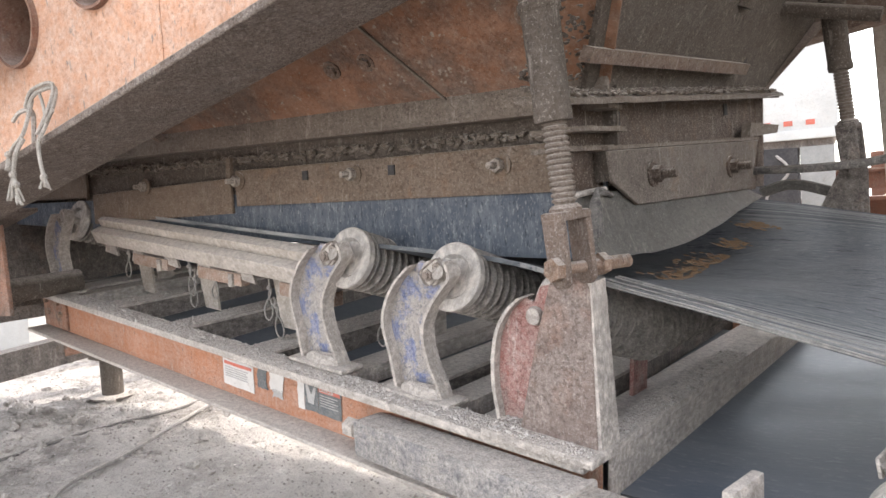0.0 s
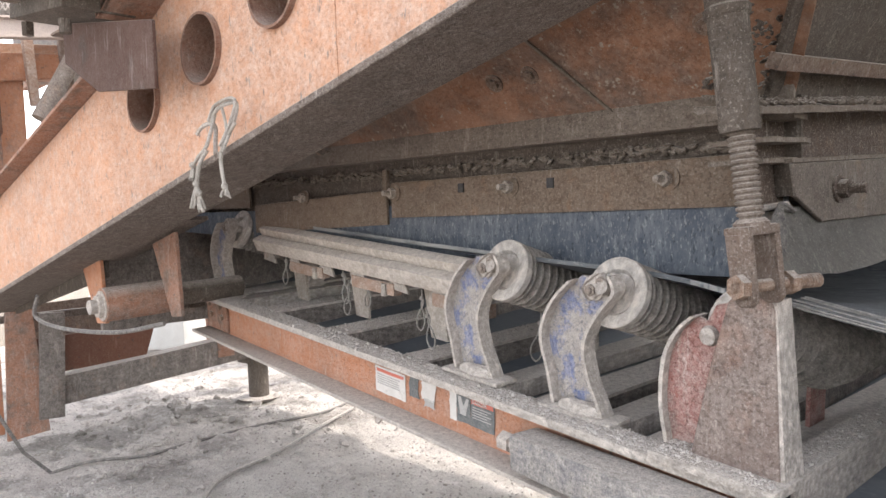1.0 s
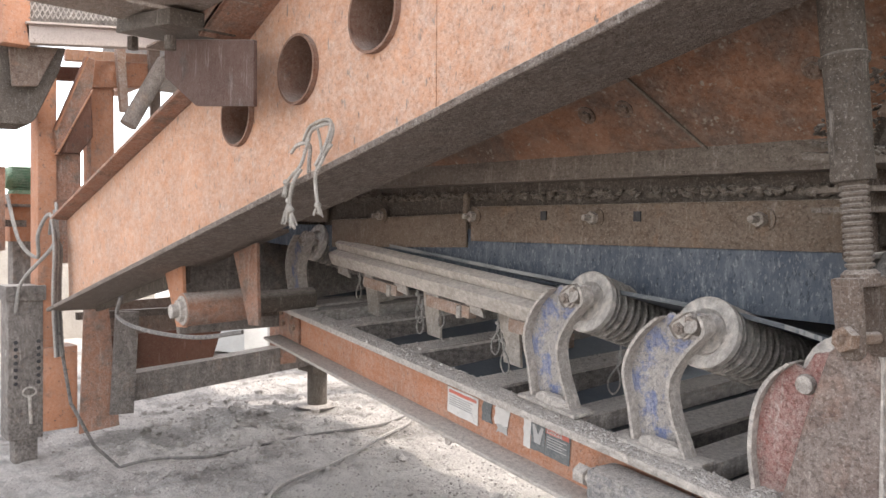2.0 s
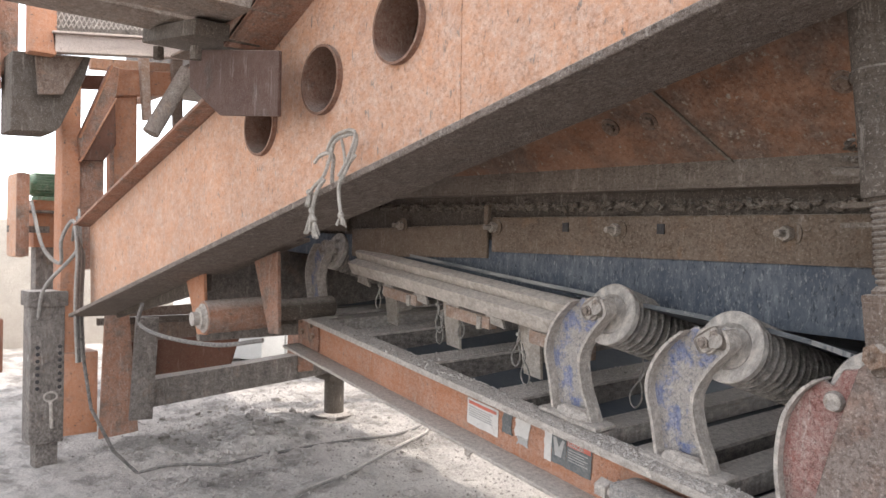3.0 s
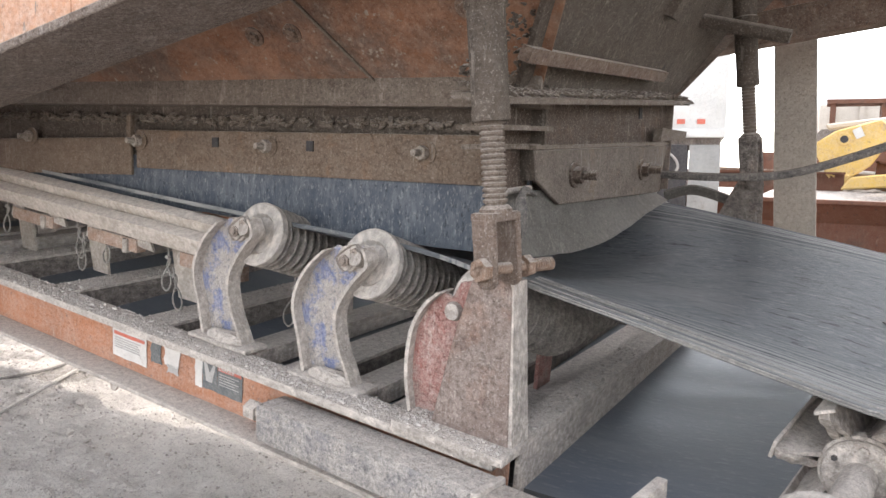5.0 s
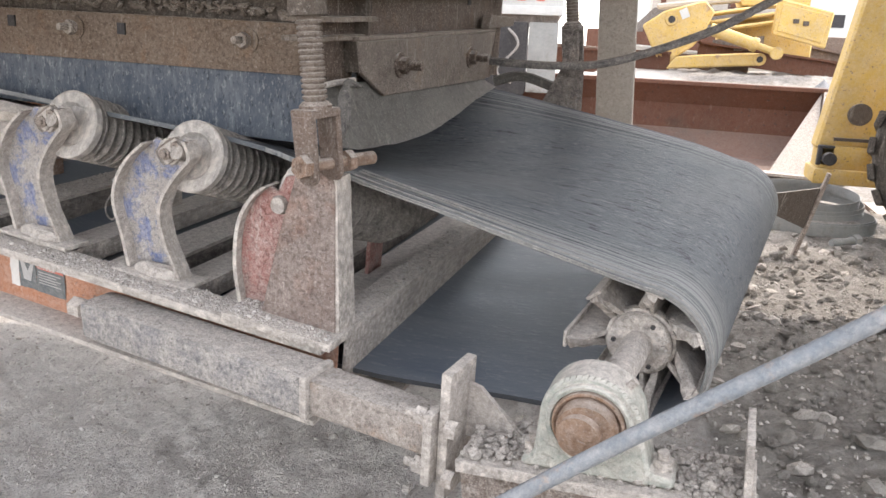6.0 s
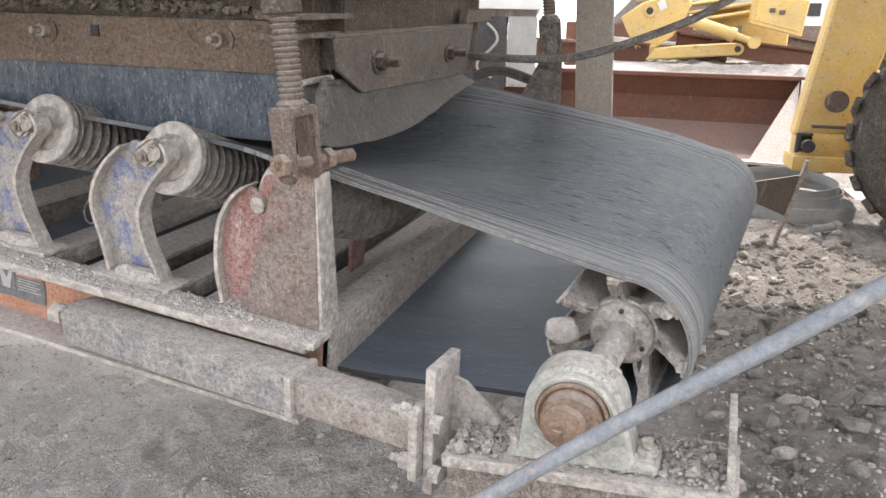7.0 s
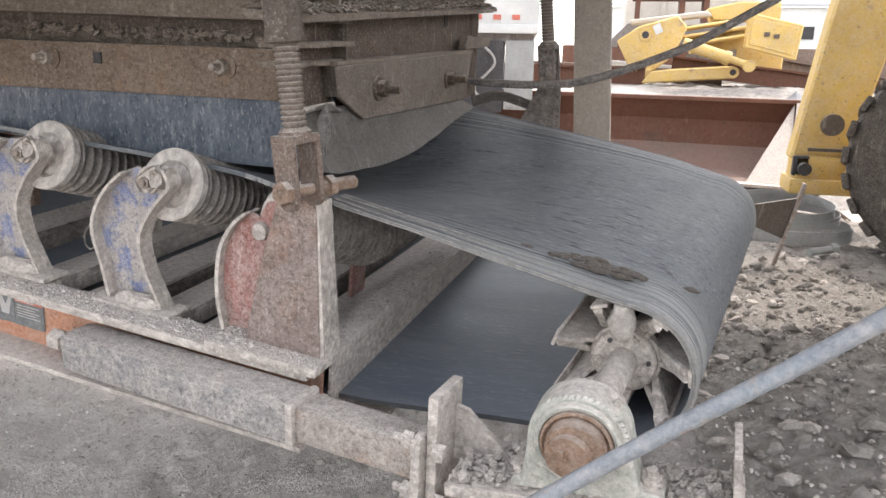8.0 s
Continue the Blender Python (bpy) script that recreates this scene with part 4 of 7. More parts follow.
# ---- impact bed ----
def build_impact_bed():
    bed = empty("impact_bed", CF, "row of dusty impact bars on steel supports", "impact bed")
    for v, w, h in ((0.088, 0.285, 0.062), (0.125, 0.338, 0.058), (0.30, 0.280, 0.06), (0.40, 0.26, 0.06)):
        m, n = line_frame((-2.66, v, w + 0.012), (-1.12, v, w))
        part("impact_bar", box(B(), (n / 2, 0, 0), (n, 0.05, h), m @ pose(0, 0, 0, 22, 0, 0), 0.006), M_BARS, bed, "tan dusty impact bar")
    for u in (-2.56, -2.02, -1.48):
        bm = plate(B(), [(u - 0.07, 0.27, 0.0), (u + 0.03, 0.27, 0.0), (u + 0.0, 0.27, 0.26), (u - 0.13, 0.27, 0.27)], (0, 1, 0), 0.012)
        part("support_post", bm, M_BARS, bed, "tapered dusty support plate")
        bm = plate(B(), [(u - 0.19, 0.155, 0.20), (u - 0.06, 0.155, 0.19), (u - 0.09, 0.155, 0.245), (u - 0.17, 0.155, 0.25)], (0, 1, 0), 0.010)
        part("clamp_plate", bm, M_GREY, bed)
        bm = plate(B(), [(u + 0.07, 0.155, 0.18), (u + 0.20, 0.155, 0.17), (u + 0.17, 0.155, 0.235), (u + 0.09, 0.155, 0.24)], (0, 1, 0), 0.010)
        part("clamp_plate", bm, M_GREY, bed)
        part("hinge_bar", box(B(), (u + 0.24, 0.17, 0.195), (0.30, 0.04, 0.05), bevel=0.004), M_POST, bed, "rusty hinge bar")
        part("bolt", nut(B(), (u + 0.33, 0.15, 0.215), (0, 0, -1), 0.016, 0.05), M_PALE, bed)
    return bed


build_impact_bed()


def build_clip(u, v, w, turn, s=1.0):
    bm = B()
    pts = [(0, 0, 0.03), (0.004, 0, 0.0), (0.0, 0, -0.02), (0.012, 0, -0.045), (0.016, 0, -0.075), (0.004, 0, -0.098), (-0.012, 0, -0.09), (-0.016, 0, -0.065), (-0.006, 0, -0.04), (0.006, 0, -0.018), (0.010, 0, 0.0)]
    pipe(bm, [Vector(p) * s for p in curve(pts, 5)], 0.0032, 6)
    bm2 = lathe(bm, [(0, 0.007), (0.012, 0.008)], (0, -0.006, 0.004), (0, 1, 0), 10)
    return solid("spring_clip", bm2, M_WIRE, CF @ pose(u, v, w, 0, turn, 12), "bent wire spring clip hanging from its pin", "wire clip", "spring clips")


for u, v, w, t, s in ((-2.49, 0.14, 0.215, 5, 1.1), (-1.98, 0.14, 0.21, -8, 1.2), (-1.96, 0.15, 0.16, 6, 1.2), (-1.83, 0.17, 0.19, 8, 1.0), (-1.44, 0.14, 0.19, 4, 1.2), (-1.42, 0.15, 0.125, -10, 1.2), (-1.22, 0.16, 0.15, 14, 1.1), (-0.93, 0.23, 0.17, 8, 1.3)):
    build_clip(u, v, w, t, s)


# ---- stickers on the rail ----
def letters(text, size):
    c = bpy.data.curves.new("letters", "FONT")
    c.body, c.size, c.extrude = text, size, 0.0006
    ob = bpy.data.objects.new("letters", c)
    scene.collection.objects.link(ob)
    me = bpy.data.meshes.new_from_object(ob.evaluated_get(bpy.context.evaluated_depsgraph_get()))
    bpy.data.objects.remove(ob)
    return me


def build_sticker(u0, u1, w1, kind):
    n, h = u1 - u0, 0.098
    st = empty("warning_sticker", CF @ pose(u0, -0.0035, w1), "faded torn warning sticker on the orange rail", "sticker", "stickers")
    rnd = random.Random(int(-u0 * 100))
    def patch(x0, x1, z0, z1, y, mat, name, ragged=0.0):
        bm = B()
        pts = []
        for (ax, az), (bx, bz) in zip(((x0, z0), (x1, z0), (x1, z1), (x0, z1)), ((x1, z0), (x1, z1), (x0, z1), (x0, z0))):
            for k in range(5):
                pts.append((ax + (bx - ax) * k / 5 + rnd.uniform(-1, 1) * ragged, y, az + (bz - az) * k / 5 + rnd.uniform(-1, 1) * ragged))
        plate(bm, pts, (0, 1, 0), 0.0012)
        return part(name, bm, mat, st)
    if kind == "text":
        patch(0, n, -h, 0, 0, M_STICK, "backing", 0.0015)
        patch(0.01, n - 0.01, -0.020, -0.008, -0.0012, M_STICKRED, "red_bar", 0.001)
        for i in range(5):
            patch(0.012, n - rnd.uniform(0.012, 0.05), -0.032 - i * 0.0085, -0.028 - i * 0.0085, -0.0012, M_STICKGREY, "text_bar", 0.0004)
    elif kind == "torn":
        patch(0.0, n * 0.36, -h * 0.85, -0.004, 0, M_STICKDARK, "dark_scrap", 0.006)
        patch(n * 0.48, n * 0.95, -h * 0.72, 0.0, 0, M_STICK, "white_scrap", 0.008)
        patch(n * 0.55, n * 0.9, -h * 1.0, -h * 0.66, 0, M_STICKGREY, "grey_scrap", 0.006)
    else:
        patch(0.0, n * 0.16, -h * 1.02, 0.0, 0, M_STICK, "white_strip", 0.002)
        patch(n * 0.17, n * 0.48, -h * 0.99, -0.002, 0, M_STICKDARK, "picture", 0.002)
        bm = plate(B(), [(n * 0.2, -0.0012, -0.012), (n * 0.26, -0.0012, -0.01), (n * 0.33, -0.0012, -0.04), (n * 0.40, -0.0012, -0.012), (n * 0.45, -0.0012, -0.014), (n * 0.38, -0.0012, -0.072), (n * 0.25, -0.0012, -0.07)], (0, 1, 0), 0.0012)
        part("pale_sign_shape", bm, M_STICKGREY, st)
        patch(n * 0.49, n, -h, 0.0, 0, M_STICKDARK, "text_field", 0.001)
        patch(n * 0.51, n * 0.98, -0.022, -0.004, -0.0012, M_STICKRED, "red_bar", 0.001)
        me = letters("DANGER", 0.017)
        me.materials.append(M_STICK)
        ob = new("letters", me)
        ob.parent = st
        ob.matrix_basis = pose(n * 0.53, -0.0026, -0.0195, 90, 0, 0)
        for i in range(5):
            patch(n * 0.53, n * (0.93 - 0.08 * (i % 2)), -0.034 - i * 0.0085, -0.031 - i * 0.0085, -0.0012, M_STICKGREY, "text_bar", 0.0003)
    return st


build_sticker(-1.545, -1.36, -0.052, "text")
build_sticker(-1.335, -1.185, -0.038, "torn")
build_sticker(-1.115, -0.90, -0.040, "danger")


# ---- the orange main beam ----
SL = 0.215


def beam_bottom(x):
    return 1.975 + SL * (x + 0.1)


def plate_holes(bm, outer, holes, y, thick):
    """An upright plate at y with round holes: outline (x, z), holes (x, z, r)."""
    edges = []
    for loop in [outer] + [[(x + r * math.cos(a), z + r * math.sin(a)) for a in np.linspace(0, 2 * math.pi, 40, endpoint=False)] for x, z, r in holes]:
        vs = [bm.verts.new((x, y, z)) for x, z in loop]
        edges += [bm.edges.new((vs[i], vs[(i + 1) % len(vs)])) for i in range(len(vs))]
    r = bmesh.ops.triangle_fill(bm, edges=edges, use_beauty=True, use_dissolve=False)
    faces = [g for g in r["geom"] if isinstance(g, bmesh.types.BMFace)]
    e = bmesh.ops.extrude_face_region(bm, geom=faces)
    bmesh.ops.translate(bm, verts=[g for g in e["geom"] if isinstance(g, bmesh.types.BMVert)], vec=(0, thick, 0))
    return bm


HOLES = [(-2.17, 1.965, 0.118), (-1.714, 2.072, 0.118), (-1.27, 2.172, 0.118)]


def build_main_beam():
    beam = empty("main_beam", I4, "orange painted steel main beam, dusty and rust-specked", "steel beam")
    outer = [(-4.42, beam_bottom(-4.42)), (1.4, beam_bottom(1.4)), (1.4, 3.4), (0.2, 3.4), (-1.55, 2.47), (-2.10, 2.25), (-2.45, 2.12), (-4.46, 1.585)]
    part("web", plate_holes(B(), outer, HOLES, 1.79, 0.014), M_ORANGE, beam)
    bm = plate(B(), [(-4.42, 1.66, beam_bottom(-4.42)), (1.4, 1.66, beam_bottom(1.4)), (1.4, 1.955, beam_bottom(1.4)), (-4.42, 1.955, beam_bottom(-4.42))], (SL, 0, -1), 0.022, 0.003)
    part("bottom_flange", bm, M_FLANGE, beam, "dust-crusted bottom flange")
    bm = plate(B(), [(-4.48, 1.70, 1.585), (-2.30, 1.70, 2.165), (-2.30, 1.95, 2.165), (-4.48, 1.95, 1.585)], (-0.27, 0, 1), 0.018, 0.003)
    part("top_flange", bm, M_ORANGE_DULL, beam)
    bm = plate(B(), [(-2.12, 1.60, 2.235), (-1.0, 1.60, 2.70), (-1.0, 1.80, 2.70), (-2.12, 1.80, 2.235)], (-0.42, 0, 1), 0.02, 0.003)
    plate(bm, [(-2.12, 1.60, 2.235), (-1.0, 1.60, 2.70), (-1.0, 1.60, 2.80), (-2.12, 1.60, 2.335)], (0, 1, 0), 0.014)
    part("upper_channel", bm, M_ORANGE_DULL, beam)
    for x, z, r in HOLES:
        bm = B()
        lathe(bm, [(0, r - 0.004), (0, r + 0.005), (0.16, r + 0.005), (0.16, r - 0.004)], (x, 1.770, z), (0, 1, 0), 44)
        fs = [f for f in bm.faces if len(f.verts) > 4]
        bmesh.ops.delete(bm, geom=fs, context="FACES_ONLY")
        n = 44
        bm.verts.ensure_lookup_table()
        for i in range(n):
            bm.faces.new((bm.verts[i], bm.verts[(i + 1) % n], bm.verts[3 * n + (i + 1) % n], bm.verts[3 * n + i]))
        part("pipe_sleeve", bm, M_RUSTSLEEVE, beam, "rusty pipe sleeve through the web")
    part("weld_seam", plate(B(), [(-1.005, 1.787, beam_bottom(-1.0)), (-0.985, 1.787, beam_bottom(-0.98)), (-0.985, 1.787, 2.9), (-1.005, 1.787, 2.9)], (0, 1, 0), 0.003), M_ORANGE, beam)
    return beam


build_main_beam()
# far-side beam, the same chassis's other side
fb = empty("far_beam", I4, "orange steel beam on the chassis's far side", "steel beam")
part("web", plate(B(), [(-4.42, 4.3, beam_bottom(-4.42)), (0.6, 4.3, 2.2), (0.6, 4.3, 3.1), (-4.46, 4.3, 1.585)], (0, 1, 0), 0.014), M_ORANGE_DULL, fb)
part("bottom_flange", plate(B(), [(-4.42, 4.15, beam_bottom(-4.42)), (0.6, 4.15, 2.2), (0.6, 4.45, 2.2), (-4.42, 4.45, beam_bottom(-4.42))], (0, 0, -1), 0.02), M_FLANGE, fb)


# gusset bracket on the beam, with the beams that bear on it
gb = empty("platform_bracket", I4, "dark rusty gusset bracket bolted to the beam", "bracket")
part("gusset", plate(B(), [(-2.50, 1.62, 2.30), (-1.73, 1.62, 2.15), (-1.73, 1.62, 1.925), (-2.19, 1.62, 1.985), (-2.49, 1.62, 2.14)], (0, 1, 0), 0.014, 0.002), M_SHADED_RUST, gb)
part("seat", box(B(), (-2.35, 1.60, 2.315), (0.56, 0.26, 0.06), pose(-2.35, 0, 2.315, 0, 8, 0) @ pose(2.35, 0, -2.315), 0.006), M_CAKED, gb)
for x, z in ((-2.52, 2.29), (-2.14, 2.22)):
    part("bolt", nut(B(), (x, 1.50, z), (0, 0, -1), 0.022, 0.05), M_CAKED, gb)
for x, y0, y1, z in ((-2.44, 0.7, 1.62, 2.47), (-2.02, 0.7, 1.74, 2.43), (-2.95, 0.9, 1.9, 2.66)):
    pb = empty("platform_beam", I4, "dusty steel box beam under the walkway platform", "steel beam", "platform beams")
    part("body", box(B(), (x, (y0 + y1) / 2, z), (0.26, y1 - y0, 0.22), bevel=0.03), M_RUSTGREY, pb)


# rope on the beam's edge
def build_rope():
    rp = empty("tied_rope", I4, "frayed dusty rope knotted round the beam's edge", "rope")
    loop = [(-1.53, 1.70, 1.79), (-1.49, 1.70, 1.83), (-1.43, 1.71, 1.845), (-1.385, 1.71, 1.835), (-1.365, 1.69, 1.79), (-1.36, 1.66, 1.73), (-1.365, 1.64, 1.69)]
    bm = B()
    for off in ((0, 0, 0), (0.010, -0.006, -0.006), (0.003, -0.008, 0.009)):
        pipe(bm, [p + Vector(off) for p in curve(loop, 6)], 0.0055, 7)
    part("loop", bm, M_ROPE, rp)
    bm = B()
    pipe(bm, curve([(-1.50, 1.70, 1.815), (-1.495, 1.68, 1.76), (-1.485, 1.655, 1.71), (-1.52, 1.645, 1.68), (-1.555, 1.645, 1.655)], 6), 0.006, 7)
    pipe(bm, curve([(-1.48, 1.655, 1.70), (-1.50, 1.64, 1.66), (-1.525, 1.64, 1.60), (-1.515, 1.64, 1.565)], 6), 0.007, 7)
    pipe(bm, curve([(-1.46, 1.70, 1.84), (-1.44, 1.70, 1.79), (-1.40, 1.68, 1.745), (-1.365, 1.66, 1.73), (-1.30, 1.65, 1.76)], 6), 0.005, 6)
    part("strand", bm, M_ROPE, rp)
    bm = pipe(B(), curve([(-1.365, 1.65, 1.72), (-1.372, 1.64, 1.67), (-1.36, 1.635, 1.62), (-1.35, 1.635, 1.585)], 6), 0.0058, 7)
    part("hanging_end", bm, M_ROPE, rp)
    rnd = random.Random(2)
    for c, tip in (((-1.35, 1.635, 1.58), (-1.348, 1.635, 1.55)), ((-1.555, 1.645, 1.66), (-1.565, 1.645, 1.615)), ((-1.515, 1.64, 1.57), (-1.50, 1.64, 1.515)), ((-1.53, 1.64, 1.60), (-1.55, 1.64, 1.53))):
        bm = B()
        bmesh.ops.create_icosphere(bm, subdivisions=2, radius=0.011, matrix=Matrix.Translation(c))
        for i in range(12):
            t = Vector(tip) + Vector((rnd.uniform(-1, 1), rnd.uniform(-0.6, 0.6), rnd.uniform(-0.4, 0.4))) * 0.016
            pipe(bm, [c, (Vector(c) + t) / 2 + Vector((rnd.uniform(-1, 1), 0, 0)) * 0.006, t], 0.0028, 5)
        tagged(part("frayed_knot", bm, M_ROPE, rp), kind="stuff")
    bm = pipe(B(), curve([(-1.60, 1.69, 1.765), (-1.56, 1.69, 1.785), (-1.52, 1.70, 1.79), (-1.50, 1.70, 1.77), (-1.505, 1.70, 1.73), (-1.49, 1.69, 1.69)], 5), 0.007, 6)
    part("bent_wire", bm, M_GREY, rp)
    return rp


build_rope()


# ---- the chute over the belt ----
def build_skirt():
    sk = empty("skirt_board", SF, "rusty bolted clamp plates holding a scuffed rubber skirt", "skirt board")
    for a, b, dz in ((-1.545, -0.10, 0.0), (-2.60, -1.575, 0.012)):
        part("clamp_plate", box(B(), ((a + b) / 2, 0.004, -0.012 + dz), (b - a, 0.012, 0.135), pose(0, 0, 0, 0, -0.6 if a > -2 else -2.0, 0), 0.003), M_CLAMP, sk, "rusty clamp plate")
    part("clamp_plate", box(B(), (-3.4, 0.004, 0.03), (1.5, 0.012, 0.13)), M_CLAMP, sk)
    bm = B()
    n = 80
    rows = []
    for i in range(n + 1):
        x = -4.2 + (4.2 - 0.03) * i / n
        y = 0.016 + 0.006 * noise.noise((x * 2, 0, 4))
        top, bot = -0.05, -0.265 + 0.11 * min(1, max(0, (-x - 0.3) / 3.2))
        rows.append([bm.verts.new((x, y, top)), bm.verts.new((x, y - 0.006, (top + bot) / 2)), bm.verts.new((x, y - 0.004, bot)), bm.verts.new((x, y + 0.014, bot)), bm.verts.new((x, y + 0.014, top))])
    for p, q in zip(rows, rows[1:]):
        for k in range(5):
            bm.faces.new((p[k], p[(k + 1) % 5], q[(k + 1) % 5], q[k]))
    bm.faces.new(rows[-1])
    bm.faces.new(rows[0])
    part("rubber_strip", bm, M_SKIRT, sk, "scuffed blue-black rubber strip")
    for x in (-0.341, -0.919, -1.52, -2.15):
        bm = lathe(B(), [(0, 0.020), (0.0, 0.034), (0.004, 0.034)], (x, -0.008, 0), (0, 1, 0), 24)
        part("washer", bm, M_CLAMP, sk)
        bm = nut(B(), (x - 0.004, -0.008, 0), (-0.15, -1, 0), 0.021, 0.020)
        rod(bm, (x - 0.004, -0.01, 0), (x - 0.012, -0.055, 0), 0.010, 12)
        part("bolt", bm, M_PALEBOLT, sk)
    for x in (-0.754, -1.153):
        part("square_slot", box(B(), (x, -0.003, 0.006), (0.026, 0.010, 0.032)), M_BLACK, sk)
    part("lap_bar", box(B(), (-1.562, -0.012, 0.035), (0.022, 0.02, 0.11), bevel=0.003), M_CLAMP, sk)
    # caked ledge between clamp and angle
    part("inner_wall", box(B(), (-2.05, 0.035, 0.06), (4.1, 0.012, 0.26)), M_CAKED, sk)
    rnd = random.Random(8)
    spots = [((-0.12 - rnd.random() * 2.6, 0.02, 0.068 + rnd.uniform(0, 0.025)), (rnd.uniform(0.006, 0.024), 0.010, rnd.uniform(0.003, 0.010))) for i in range(420)]
    ob = new("caked_dust", lump_mesh("caked_dust", spots, M_LEDGE, 3, 0.3))
    ob.parent = sk
    tagged(ob, "dust caked along the ledge", kind="stuff")
    return sk


build_skirt()


def build_hopper():
    hp = empty("hopper", SF, "rust-brown steel feed hopper streaked with dust", "hopper")
    ang = B()
    box(ang, (-2.05, -0.035, 0.130), (4.15, 0.085, 0.012), bevel=0.002)
    box(ang, (-2.05, -0.072, 0.165), (4.15, 0.010, 0.075), pose(0, 0, 0, 0, 0.0, 0), bevel=0.002)
    part("edge_angle", ang, M_LEDGE, hp, "dusty stiffening angle")
    part("side_wall", plate(B(), [(-2.45, -0.06, 0.18), (0.02, -0.06, 0.18), (0.42, -0.62, 0.86), (-1.5, -0.62, 0.86), (-2.45, -0.35, 0.53)], (0, 1, 1), 0.012), M_HOPPER, hp, "sloping rust-brown side wall")
    for x, y, z in ((-0.69, -0.172, 0.315), (-0.83, -0.172, 0.31), (-0.13, -0.20, 0.35), (-1.45, -0.17, 0.31)):
        nrm = Vector((0, -0.77, -0.64))
        bm = lathe(B(), [(-0.004, 0.022), (-0.004, 0.030), (0.002, 0.030)], (x, y, z), nrm, 24)
        nut(bm, (x, y, z), nrm, 0.019, 0.012)
        part("liner_bolt", bm, M_RUST, hp)
    part("weld_line", plate(B(), [(-0.70, -0.30, 0.465), (-0.69, -0.30, 0.465), (-0.47, -0.075, 0.195), (-0.48, -0.075, 0.195)], (0, -1, -1), 0.005), M_LEDGE, hp)
    part("far_wall", plate(B(), [(-3.6, 1.25, -0.10), (0.05, 1.25, -0.10), (0.05, 1.25, 0.25), (0.42, 1.85, 0.86), (-1.8, 1.85, 0.86), (-3.6, 1.25, 0.25)], (0, 1, 0.2), 0.012), M_RUST, hp)
    part("rib", plate(B(), [(-1.86, -0.08, 0.18), (-1.84, -0.08, 0.18), (-2.05, -0.24, 0.40), (-2.12, -0.24, 0.40)], (0, -1, -0.4), 0.04), M_RUST, hp)
    # apron, upper side and lid, added out of view to block the sun
    part("shade_apron", plate(B(), [(0.30, -0.45, 0.98), (4.7, -0.45, 2.19), (4.7, 3.5, 2.19), (0.30, 3.5, 0.98)], (-0.2, 0, 1), 0.014), M_RUST, hp)
    part("shade_side", box(B(), (-0.55, -0.55, 1.35), (1.9, 0.012, 1.0)), M_RUST, hp)
    part("sun_lid", plate(B(), [(-3.6, -0.6, 0.90), (0.42, -0.6, 0.90), (0.42, 1.85, 0.90), (-3.6, 1.85, 0.90)], (0, 0, 1), 0.012), M_RUST, hp)
    part("back_wall", box(B(), (-3.6, 0.85, -0.02), (0.012, 2.3, 0.62)), M_DARK, hp)
    part("lower_side", box(B(), (-3.0, 0.045, 0.20), (1.3, 0.012, 0.22)), M_CAKED, hp)
    return hp


build_hopper()


def E(y, z, out=0.0):
    """A point of the chute's end wall: across and up, and out from it."""
    return Vector((-0.030 + 0.10 * (y - 2.447) + out, y, z))


OUT = Vector((1, -0.10, 0)).normalized()


def crust(bm, spots, seed):
    """Rough lumps joined to a bmesh."""
    vs, fs = lumps(spots, random.Random(seed), 0.3)
    made = [bm.verts.new(v) for v in vs]
    for f in fs:
        bm.faces.new([made[k] for k in f])
    return bm


